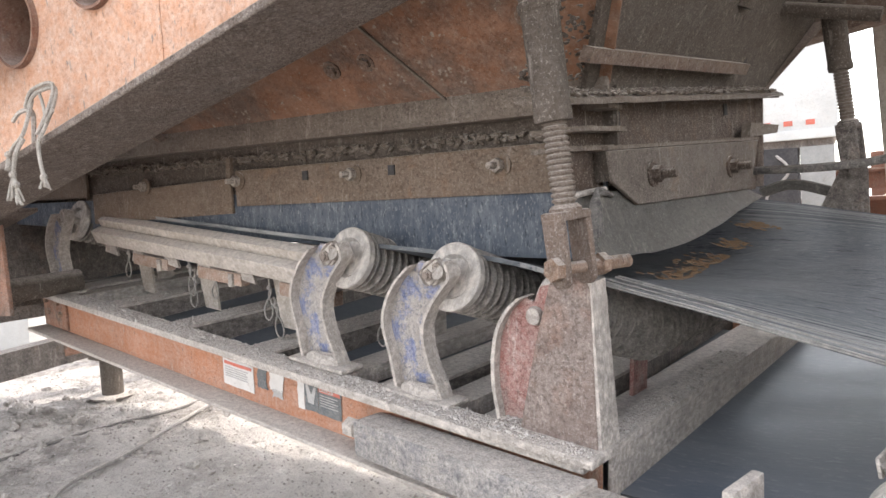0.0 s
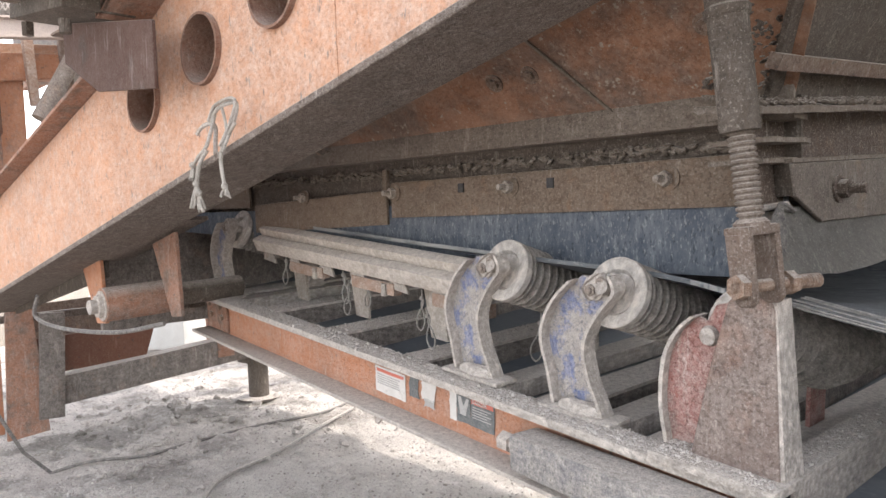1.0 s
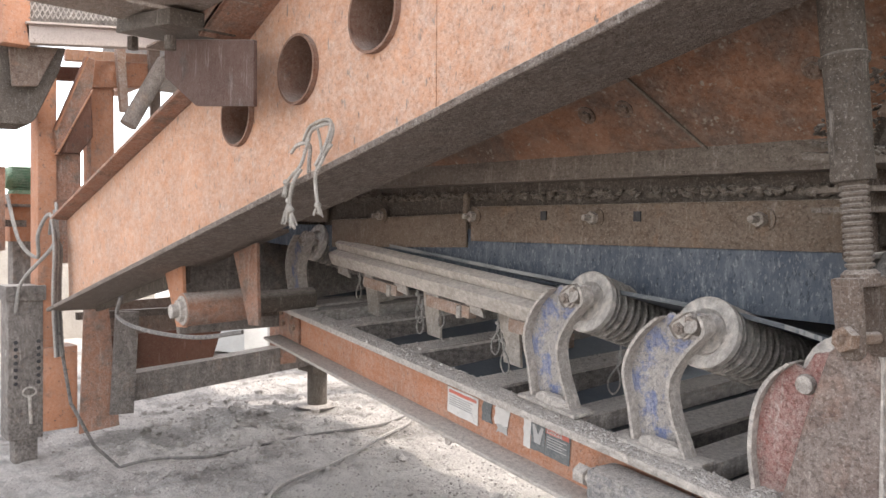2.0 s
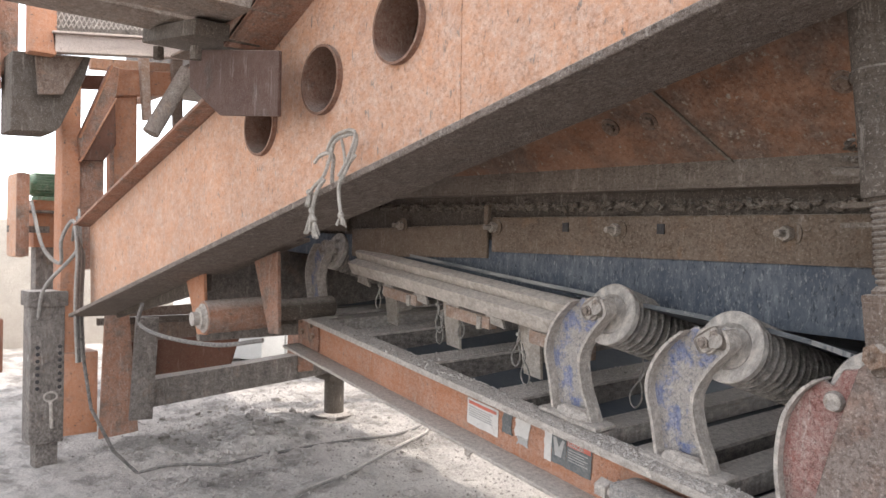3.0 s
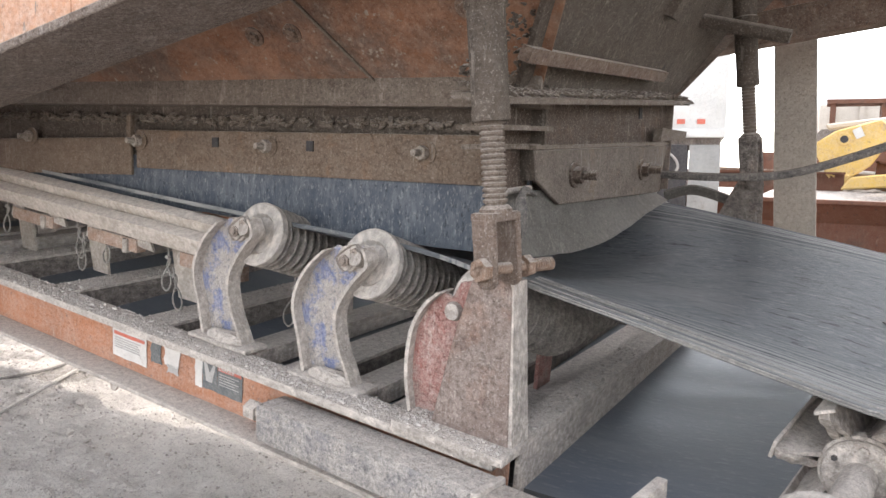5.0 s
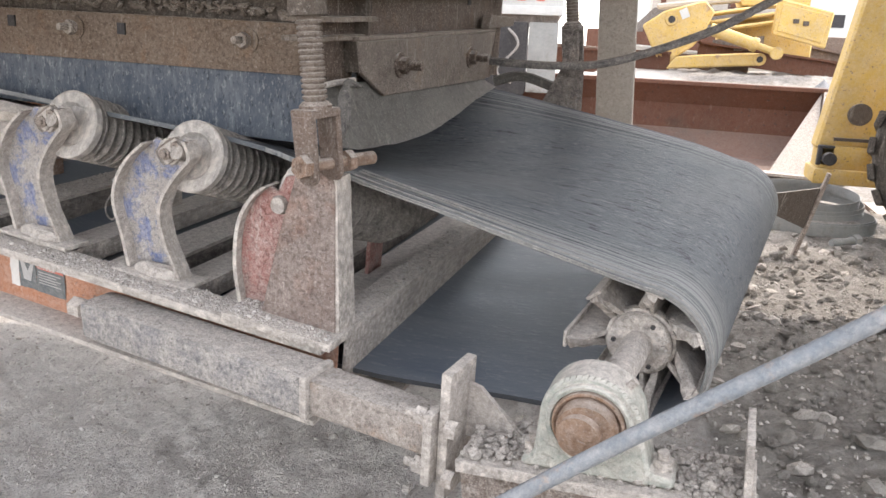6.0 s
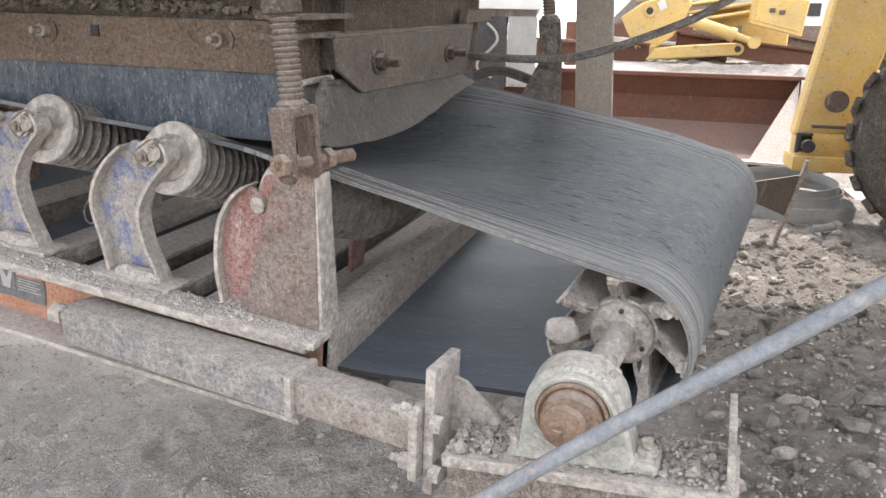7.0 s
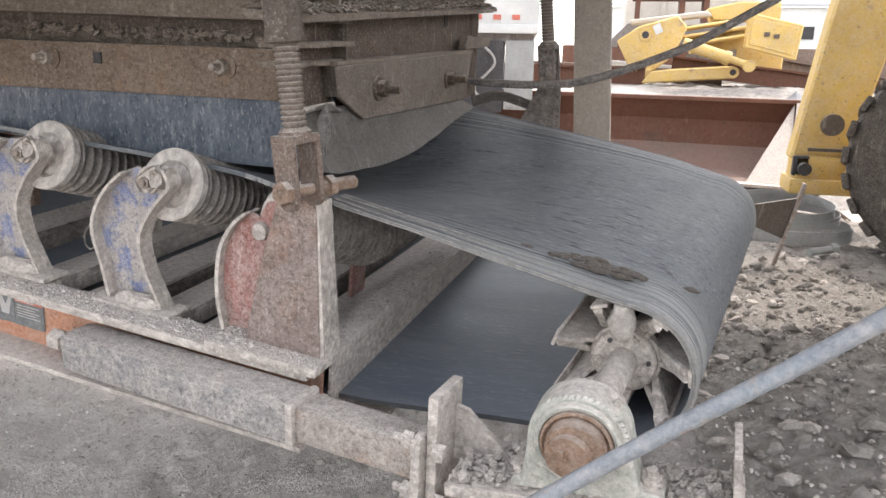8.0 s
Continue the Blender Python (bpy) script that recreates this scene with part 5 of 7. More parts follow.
def build_chute_end():
    ce = empty("chute_end", I4, "dust-caked bolted end wall of the feed chute", "chute end")
    part("wall", plate(B(), [E(2.30, 1.42, -0.02), E(3.62, 1.42, -0.02), E(3.72, 1.81, -0.02), E(2.20, 1.68, -0.02)], OUT, 0.014), M_CAKEDRUST, ce)
    # bolted clamp plate with a turned-in end
    part("clamp_angle", plate(B(), [E(2.345, 1.548, 0.035), E(2.362, 1.472, 0.035), E(2.506, 1.406, 0.035), E(3.40, 1.424, 0.035), E(3.50, 1.600, 0.035)], OUT, 0.012, 0.002), M_CLAMPEND, ce, "dust-caked clamp plate with a cut corner")
    part("clamp_lip", plate(B(), [E(2.345, 1.548, -0.02), E(3.50, 1.600, -0.02), E(3.50, 1.602, 0.05), E(2.345, 1.550, 0.05)], (0, 0, 1), 0.010), M_LEDGE, ce)
    part("clamp_return", plate(B(), [E(2.345, 1.548, 0.046), E(2.362, 1.472, 0.046), E(2.395, 1.470, -0.02), E(2.39, 1.548, -0.02)], (0, -1, 0), 0.010), M_CAKED, ce)
    for y, z in ((2.600, 1.487), (3.20, 1.505)):
        bm = lathe(B(), [(0, 0.026), (0.0, 0.036), (0.006, 0.036)], E(y, z, 0.047), OUT, 20)
        nut(bm, E(y, z, 0.051), OUT, 0.024, 0.024)
        rod(bm, E(y, z, 0.05), E(y, z, 0.115), 0.012, 14)
        for i in range(5):
            rod(bm, E(y, z, 0.078 + 0.008 * i), E(y, z, 0.082 + 0.008 * i), 0.0142, 14)
        part("stud", bm, M_CAKEDRUST, ce)
    # shelf plates with broken edges
    for z, out, seed in ((1.590, 0.075, 1), (1.545, 0.035, 2)):
        rnd = random.Random(seed)
        edge = [E(2.17 + 0.30 * k / 9, z + 0.012 * k / 9, out * (1 - 0.35 * k / 9) + rnd.uniform(-0.010, 0.010)) for k in range(10)]
        part("shelf", plate(B(), [E(2.17, z, -0.06)] + edge + [E(2.47, z + 0.012, -0.06)], (0, 0, 1), 0.012), M_LEDGE, ce, "thin dusty shelf plate")
    part("corner_plate", plate(B(), [E(2.22, 1.44, -0.015), E(2.36, 1.44, -0.015), E(2.36, 1.60, -0.015), E(2.22, 1.60, -0.015)], OUT, 0.012), M_CAKEDRUST, ce)
    # ledge under the sloping wall, heaped with dust
    rnd = random.Random(9)
    front = [E(2.05 + 1.55 * k / 16, 1.640 + 0.115 * k / 16, 0.10 + rnd.uniform(-0.012, 0.012)) for k in range(17)]
    bm = plate(B(), [E(2.05, 1.655, -0.02)] + front + [E(3.72, 1.782, 0.05), E(3.62, 1.790, -0.02)], (0, 0, 1), 0.016)
    plate(bm, [E(3.30, 1.735, 0.07), E(3.60, 1.760, 0.09), E(3.68, 1.782, 0.06), E(3.34, 1.775, 0.02)], OUT, 0.022)
    plate(bm, [E(3.40, 1.610, 0.02), E(3.58, 1.625, 0.06), E(3.60, 1.655, 0.06), E(3.42, 1.66, 0.02)], OUT, 0.03)
    part("ledge", bm, M_LEDGE, ce, "dust-heaped ledge flange")
    spots = []
    for k in range(1100):
        f = rnd.random()
        d = rnd.random() ** 1.6
        spots.append((E(2.05 + 1.5 * f, 1.660 + 0.118 * f + 0.028 * (1 - d), 0.0 + 0.10 * d), (rnd.uniform(0.004, 0.011), rnd.uniform(0.004, 0.011), rnd.uniform(0.003, 0.007))))
    tagged(part("caked_dust", crust(B(), spots, 12), M_LEDGE, ce, "dust and grit heaped on the ledge"), kind="stuff")
    for y, z in ((2.503, 1.643), (3.317, 1.709)):
        part("slot", plate(B(), [E(y - 0.016, z - 0.022, -0.004), E(y + 0.016, z - 0.020, -0.004), E(y + 0.016, z + 0.020, -0.004), E(y - 0.016, z + 0.018, -0.004)], OUT, 0.003), M_BLACK, ce)
    # sloping upper wall, with a crusted bar
    part("upper_wall", plate(B(), [E(2.30, 1.680, 0.0), E(3.66, 1.790, 0.0), E(4.62, 2.75, 0.42), E(1.48, 2.75, 0.757)], (1, 0, -0.45), 0.014), M_CAKED, ce, "dust-caked sloping wall")
    part("bar", plate(B(), [E(2.17, 1.752, 0.075), E(3.22, 1.816, 0.075), E(3.22, 1.848, 0.090), E(2.17, 1.784, 0.090)], (1, 0, -0.4), 0.03), M_RUST, ce)
    spots = [(E(y := 2.0 + 1.3 * rnd.random(), (z := 1.70 + 0.09 * (y - 2.0) + 0.16 * rnd.random() ** 2), 0.438 * (z - 1.66 - 0.08 * (y - 2.0)) + 0.014), (rnd.uniform(0.003, 0.009), rnd.uniform(0.003, 0.010), rnd.uniform(0.002, 0.006))) for k in range(700)]
    tagged(part("crust", crust(B(), spots, 14), M_CAKED, ce, "caked dust crust"), kind="stuff")
    part("upper_bar", plate(B(), [E(3.05, 2.0, 0.14), E(3.12, 2.0, 0.14), E(3.22, 2.3, 0.27), E(3.15, 2.3, 0.27)], (1, 0, -0.4), 0.03), M_CAKED, ce)
    for y, z in ((2.90, 2.01), (3.32, 1.875), (3.74, 2.03)):
        part("hole", plate(B(), [E(y + 0.022 * math.cos(a), z + 0.030 * math.sin(a), 0.4386 * (z + 0.030 * math.sin(a) - 1.655 - 0.0804 * (y - 1.98)) + 0.016) for a in np.linspace(0, 6.283, 14, endpoint=False)], (1, 0, -0.45), 0.003), M_BLACK, ce)
    return ce


build_chute_end()


def build_flap():
    """Rubber flap at the chute's mouth, its lower edge bowed over the belt."""
    bm = B()
    rows = []
    n = 36
    low = ((2.235, 1.300), (2.337, 1.283), (2.519, 1.277), (2.685, 1.285), (2.823, 1.303), (3.033, 1.328), (3.255, 1.366), (3.40, 1.395))
    for i in range(n + 1):
        s = i / n
        y = 2.27 + 1.13 * s
        bot = float(np.interp(y, [p[0] for p in low], [p[1] for p in low])) + 0.004 * noise.noise((y * 14, 0, 3))
        top = 1.445 - 0.010 * s
        col = []
        for k in range(9):
            f = k / 8
            z = top + (bot - top) * f
            col.append((y - 0.035 * f * (1 - s), z, 0.028 + 0.062 * f ** 1.4 + 0.012 * math.sin(y * 7 + 1) * f + 0.004 * noise.noise((y * 9, z * 9, 2)) - 0.03 * max(0, 1 - s * 9) * (1 - f)))
        rows.append([bm.verts.new(E(*p)) for p in col] + [bm.verts.new(E(p[0], p[1], p[2] - 0.016)) for p in col[::-1]])
    for p, q in zip(rows, rows[1:]):
        for k in range(18):
            bm.faces.new((p[k], p[(k + 1) % 18], q[(k + 1) % 18], q[k]))
    bm.faces.new(rows[0])
    bm.faces.new(rows[-1])
    fl = empty("rubber_flap", I4, "thick dusty rubber flap hanging at the chute mouth", "rubber flap")
    part("sheet", bm, M_FLAP, fl)
    part("top_strip", plate(B(), [E(2.42, 1.445, 0.012), E(3.40, 1.440, 0.012), E(3.40, 1.405, 0.012), E(2.42, 1.410, 0.012)], (1, 0, 0), 0.014), M_RUBBER, fl)
    return fl


build_flap()
# torn rubber strips at the flap's near side
bm = B()
for i in range(4):
    z = 0.012 * i
    pipe(bm, curve([E(2.205 + 0.012 * i, 1.315 + z, 0.075), E(2.215 + 0.012 * i, 1.36 + z, 0.07), E(2.25 + 0.01 * i, 1.415 + z, 0.05), E(2.33 + 0.02 * i, 1.450 - z * 0.4, 0.03)], 5), 0.007, 6)
solid("torn_rubber", bm, M_RUBBER, I4, "torn edge of layered rubber beside the flap", "rubber")
bm = pipe(B(), curve([E(2.25, 1.440, 0.0), E(2.30, 1.446, 0.01), E(2.36, 1.452, 0.03)], 6), 0.008, 7)
solid("thin_rod", bm, M_GREY, I4, "thin dusty steel rod by the skirt end", "rod")
# far suspension rod with its foot plate
hm = up_frame((0.417, 3.60, 1.515), (0.367, 3.60, 2.016), 80)
build_hanger(hm, "dark steel suspension rod on the conveyor's far side", M_DARK)
ft = empty("far_bracket", I4, "dark dusty foot plate of the far suspension rod", "bracket")
part("plate", plate(B(), [(0.245, 3.62, 1.22), (0.465, 3.62, 1.22), (0.460, 3.62, 1.50), (0.385, 3.62, 1.50), (0.315, 3.62, 1.36)], (0, 1, 0), 0.014), M_DARK, ft)
part("bolt", nut(B(), (0.428, 3.62, 1.47), (0, -1, 0), 0.03, 0.02), M_DARK, ft)
cap = empty("cross_pipe", I4, "dark steel pipe under the hopper frame", "pipe")
part("pipe", rod(B(), (0.2, 3.5, 2.062), (0.525, 3.5, 1.980), 0.026, 18), M_CAKED, cap)
cap = empty("hopper_frame_beam", I4, "dark steel beam over the tail, under the hopper frame", "steel beam")
part("body", box(B(), (0.95, 4.0, 2.17), (2.2, 0.14, 0.13), pose(0.95, 4.0, 2.17, 0, -8, 0) @ pose(-0.95, -4.0, -2.17), 0.006), M_RUST, cap)
# hose slung from the far side
bm = pipe(B(), curve([(-0.1, 3.75, 1.50), (0.107, 3.5, 1.489), (0.387, 3.42, 1.485), (0.593, 3.4, 1.511), (0.881, 3.4, 1.615), (1.041, 3.4, 1.702), (1.4, 3.4, 1.93), (1.8, 3.5, 2.25)], 8), 0.015, 10)
solid("hydraulic_hose", bm, M_CABLE, I4, "dusty black hydraulic hose slung across the tail", "hose")
bm = pipe(B(), curve([(0.1, 3.62, 1.405), (0.2, 3.66, 1.43), (0.32, 3.66, 1.40), (0.42, 3.64, 1.36)], 6), 0.02, 8)
solid("rubber_hose", bm, M_FLAP, I4, "piece of grey hose lying by the belt edge", "hose")


# ---- round bar before the tail ----
bm = pipe(B(), [(-0.05 + 1.95 * k / 24, 1.634, 0.302 + 1.558 * k / 24 + 0.004 * math.sin(k * 0.8)) for k in range(25)], 0.0145, 18)
solid("round_bar", bm, M_BAR, I4, "worn painted steel bar, blue-grey with rust", "steel bar")


# ---- the chassis at the head end ----
def build_chassis():
    ch = empty("chassis_frame", I4, "orange steel chassis frame of the crushing plant", "steel frame")
    X = -5.0
    part("post", box(B(), (X, 1.79, 1.72), (0.19, 0.115, 1.96), bevel=0.008), M_POSTORANGE, ch)
    part("post", box(B(), (X, 1.87, 0.46), (0.20, 0.22, 0.56), bevel=0.01), M_POSTORANGE, ch)

    def flat(name, pts, mat, x=X + 0.10, thick=0.05, label=""):
        part(name, plate(B(), [(x, y, z) for y, z in pts], (-1, 0, 0), thick, 0.004), mat, ch, label)

    # web and flange posts behind the main beam's end, with their braces
    flat("web_post", ((1.845, 2.06), (2.01, 2.06), (2.01, 1.30), (1.845, 1.30)), M_ORANGE_DULL, X + 0.06, 0.03)
    flat("post", ((2.06, 2.69), (2.24, 2.71), (2.25, 1.50), (2.08, 1.50)), M_POSTORANGE, X + 0.02, 0.12)
    flat("post_flange", ((2.05, 2.69), (2.075, 2.69), (2.085, 1.50), (2.06, 1.50)), M_ORANGE_DULL, X + 0.05, 0.02)
    flat("brace", ((1.82, 2.19), (2.02, 2.71), (2.08, 2.70), (2.06, 2.50), (1.85, 2.04)), M_ORANGE_DULL, X + 0.14, 0.05)
    flat("brace", ((1.83, 2.04), (2.06, 2.49), (2.07, 2.17), (1.99, 2.05)), M_RUSTRED, X + 0.12, 0.05)
    flat("brace_edge", ((1.83, 2.03), (2.055, 2.49), (2.066, 2.485), (1.842, 2.025)), M_POSTORANGE, X + 0.15, 0.06)
    flat("brace_edge", ((1.82, 2.19), (2.02, 2.71), (2.031, 2.705), (1.832, 2.185)), M_POSTORANGE, X + 0.17, 0.06)
    flat("upper_beam", ((2.07, 2.71), (2.48, 2.75), (2.48, 2.58), (2.08, 2.52)), M_POSTORANGE, X + 0.06, 0.06)
    flat("upper_beam", ((2.0, 2.83), (2.62, 2.89), (2.62, 2.80), (2.0, 2.75)), M_ORANGE, X - 0.25, 0.06)
    flat("upper_beam", ((1.80, 2.66), (2.12, 2.70), (2.12, 2.60), (1.80, 2.57)), M_RUSTRED, X - 0.15, 0.06)
    flat("light_post", ((2.205, 2.86), (2.27, 2.87), (2.30, 2.36), (2.245, 2.36)), M_POST, X + 0.16, 0.05, "faded narrow post")
    flat("thin_post", ((2.46, 2.84), (2.54, 2.85), (2.55, 2.25), (2.49, 2.25)), M_RUST, X + 0.10, 0.05)
    part("brace_tube", rod(B(), (X + 0.22, 2.27, 2.26), (X + 0.22, 2.53, 2.74), 0.058, 20), M_RUSTGREY, ch, "dusty brown brace tube")
    part("cross_beam", box(B(), (X, 2.95, 0.44), (0.16, 1.75, 0.20), pose(X, 2.95, 0.44, 4, 0, 0) @ pose(-X, -2.95, -0.44), 0.006), M_DARK, ch)
    part("dark_plate", box(B(), (X + 0.16, 2.27, 0.60), (0.03, 0.16, 0.72), pose(X, 2.27, 0.6, -3, 0, 0) @ pose(-X, -2.27, -0.6), 0.003), M_DARK, ch)
    part("panel", plate(B(), [(X + 0.05, 2.2, 0.78), (X + 0.05, 3.05, 0.80), (X + 0.05, 2.97, 0.56), (X + 0.05, 2.2, 0.52)], (1, 0, 0), 0.02), M_RUSTRED, ch)
    part("slanted_plate", plate(B(), [(X + 0.12, 2.02, 1.30), (X + 0.12, 2.14, 1.30), (X + 0.12, 2.24, 0.16), (X + 0.12, 1.98, 0.14)], (1, 0, 0), 0.03), M_ORANGE_DULL, ch)
    part("rust_sheet", plate(B(), [(X - 0.35, 2.15, 0.98), (X - 0.35, 3.15, 1.02), (X - 0.35, 3.05, 0.70), (X - 0.35, 2.15, 0.60)], (1, 0, 0), 0.02), M_RUST, ch)
    part("cross_rail", box(B(), (X, 2.65, 0.93), (0.05, 1.3, 0.05)), M_CAKED, ch)
    part("far_post", box(B(), (X, 3.62, 0.72), (0.19, 0.14, 0.55)), M_ORANGE_DULL, ch)
    part("far_block", plate(B(), [(X + 0.1, 3.75, 0.80), (X + 0.1, 4.02, 0.80), (X + 0.1, 4.02, 0.55), (X + 0.1, 3.75, 0.50)], (1, 0, 0), 0.1), M_POSTORANGE, ch)
    part("far_leg", rod(B(), (X, 3.96, 0.02), (X, 3.96, 0.42), 0.085, 20), M_CAKED, ch)
    part("leg_collar", box(B(), (X, 3.96, 0.42), (0.25, 0.24, 0.16), bevel=0.006), M_CAKED, ch)
    part("leg_pad", lathe(B(), [(0, 0.14), (0.0, 0.17), (0.02, 0.18), (0.03, 0.16)], (X, 3.96, 0.02), (0, 0, 1), 32), M_DARK, ch)
    return ch


build_chassis()


def build_jack_leg():
    lg = empty("jack_leg", pose(-5.0, 1.66, 0), "grey steel jack leg with pin holes, standing on dirt", "jack leg")
    part("outer_tube", box(B(), (0, 0, 0.635), (0.21, 0.21, 0.97), bevel=0.012), M_DARK, lg)
    part("inner_tube", box(B(), (0, 0.01, 0.09), (0.14, 0.14, 0.22), bevel=0.01), M_DARK, lg)
    part("head", box(B(), (0, 0, 1.11), (0.24, 0.24, 0.10), bevel=0.008), M_DARK, lg)
    for y in (-0.06, 0.075):
        for i in range(7):
            part("pin_hole", rod(B(), (0.104, y, 0.52 + 0.045 * i), (0.107, y, 0.52 + 0.045 * i), 0.013, 12), M_BLACK, lg)
    bm = pipe(B(), [(0.11, 0.02 + 0.04 * math.cos(a), 0.46 + 0.03 * math.sin(a)) for a in np.linspace(0, 2 * math.pi, 17)], 0.007, 6)
    pipe(bm, [(0.11, 0.02, 0.43), (0.11, 0.03, 0.25)], 0.012, 8)
    part("handle", bm, M_GREY, lg)
    return lg


build_jack_leg()


def build_motor():
    mt = empty("electric_motor", pose(-5.9, 1.875, 1.925), "green finned electric motor on an orange mount", "electric motor")
    bm = lathe(B(), [(0, 0.05), (0, 0.075), (0.04, 0.095), (0.23, 0.095), (0.26, 0.07), (0.26, 0.04)], (0, -0.13, 0), (0, 1, 0), 28)
    part("body", bm, M_GREEN, mt)
    bm = B()
    for i in range(9):
        box(bm, (0.0, 0.0, -0.080 + 0.020 * i), (0.23 * math.cos(math.asin(min(0.99, abs(-0.080 + 0.020 * i) / 0.115))), 0.19, 0.006))
    part("fins", bm, M_GREEN, mt)
    part("foot", box(B(), (0, 0.0, -0.105), (0.20, 0.18, 0.03)), M_GREEN, mt)
    part("mount", box(B(), (0.0, -0.01, -0.30), (0.18, 0.20, 0.36)), M_POSTORANGE, mt)
    part("shelf", box(B(), (0.06, -0.02, -0.21), (0.26, 0.26, 0.02)), M_DARK, mt)
    part("stand", box(B(), (0, 0.0, -1.20), (0.16, 0.18, 1.45)), M_DARK, mt)
    gd = empty("belt_guard", pose(-5.72, 1.63, 1.68), "orange-brown sheet belt guard beside the motor", "belt guard")
    part("cover", box(B(), (0, 0, 0), (0.36, 0.07, 0.62), bevel=0.03), M_ORANGE, gd)
    part("stay", box(B(), (-0.10, 0.10, -0.10), (0.06, 0.28, 0.05)), M_DARK, gd)
    part("rim", box(B(), (0.19, 0, 0.0), (0.02, 0.085, 0.60), bevel=0.008), M_ORANGE_DULL, gd)
    return mt


build_motor()


def build_platform():
    pf = empty("walkway_platform", I4, "weathered pink-white walkway edge beam with mesh guard", "platform")
    X = -4.55
    slope = pose(X, 2.02, 2.772, 7.5, 0, 0)
    part("edge_beam", box(B(), (0, 0, 0), (0.08, 0.90, 0.115), slope, 0.006), M_PINK, pf, "weathered pale edge beam, paint flaking")
    part("toe_rail", box(B(), (0.02, 0, 0.062), (0.10, 0.90, 0.014), slope, 0.003), M_PINK, pf)
    part("corner_post", box(B(), (X - 0.02, 1.52, 3.0), (0.12, 0.15, 0.72), bevel=0.008), M_POSTORANGE, pf)
    part("corner_post", box(B(), (X - 0.40, 1.40, 2.95), (0.12, 0.12, 0.80), bevel=0.008), M_ORANGE_DULL, pf)
    # box coloured dark for the shadow under the walkway corner
    part("under_box", plate(B(), [(X - 0.12, 1.38, 2.66), (X - 0.12, 1.84, 2.70), (X - 0.12, 1.80, 2.54), (X - 0.12, 1.66, 2.22), (X - 0.12, 1.62, 2.18), (X - 0.12, 1.38, 2.17)], (-1, 0, 0), 0.30, 0.006), M_CAKED, pf, "dusty box under the walkway corner, dark for its shadow")
    part("under_gusset", plate(B(), [(X - 0.06, 1.50, 2.64), (X - 0.06, 1.78, 2.68), (X - 0.06, 1.66, 2.42), (X - 0.06, 1.52, 2.40)], (-1, 0, 0), 0.03, 0.004), M_RUST, pf)
    part("side_sheet", plate(B(), [(X - 0.3, 1.34, 3.2), (X - 0.3, 1.36, 2.45), (X - 1.0, 1.36, 2.3), (X - 1.0, 1.34, 3.2)], (0, -1, 0), 0.02), M_ORANGE_DULL, pf)
    bm = B()
    for i in range(36):
        y = 1.58 + i * 0.030
        for s in (-1, 1):
            rod(bm, (X, y, 2.82 + 0.16 * (y - 1.6)), (X, y + s * 0.30, 3.45), 0.004, 5, caps=False)
    part("mesh_guard", bm, M_GREY, pf, "expanded metal mesh")
    part("back_sheet", box(B(), (X - 0.35, 2.4, 3.15), (0.02, 1.5, 0.6)), M_DARK, pf)
    return pf


build_platform()


def build_shade_body():
    """A casing added over the chassis, on the posts, to shade the ground round them."""
    bd = empty("shade_body", I4, "dark rusty steel body added over the chassis to shade the ground", "machine body")
    part("casing", box(B(), (-4.65, 4.05, 3.30), (4.7, 2.5, 0.70), bevel=0.02), M_DARK, bd)
    for y in (2.9, 5.15):
        part("sill", box(B(), (-4.65, y, 2.90), (4.7, 0.12, 0.10), bevel=0.006), M_ORANGE_DULL, bd)
    for x in (-6.6, -5.0):
        part("leg", box(B(), (x, 5.15, 1.43), (0.18, 0.16, 2.86), bevel=0.008), M_ORANGE_DULL, bd)
    for x in (-5.15, -2.6):
        part("stub", box(B(), (x, 2.9, 2.62), (0.14, 0.12, 0.46), bevel=0.006), M_RUST, bd)
    return bd


build_shade_body()


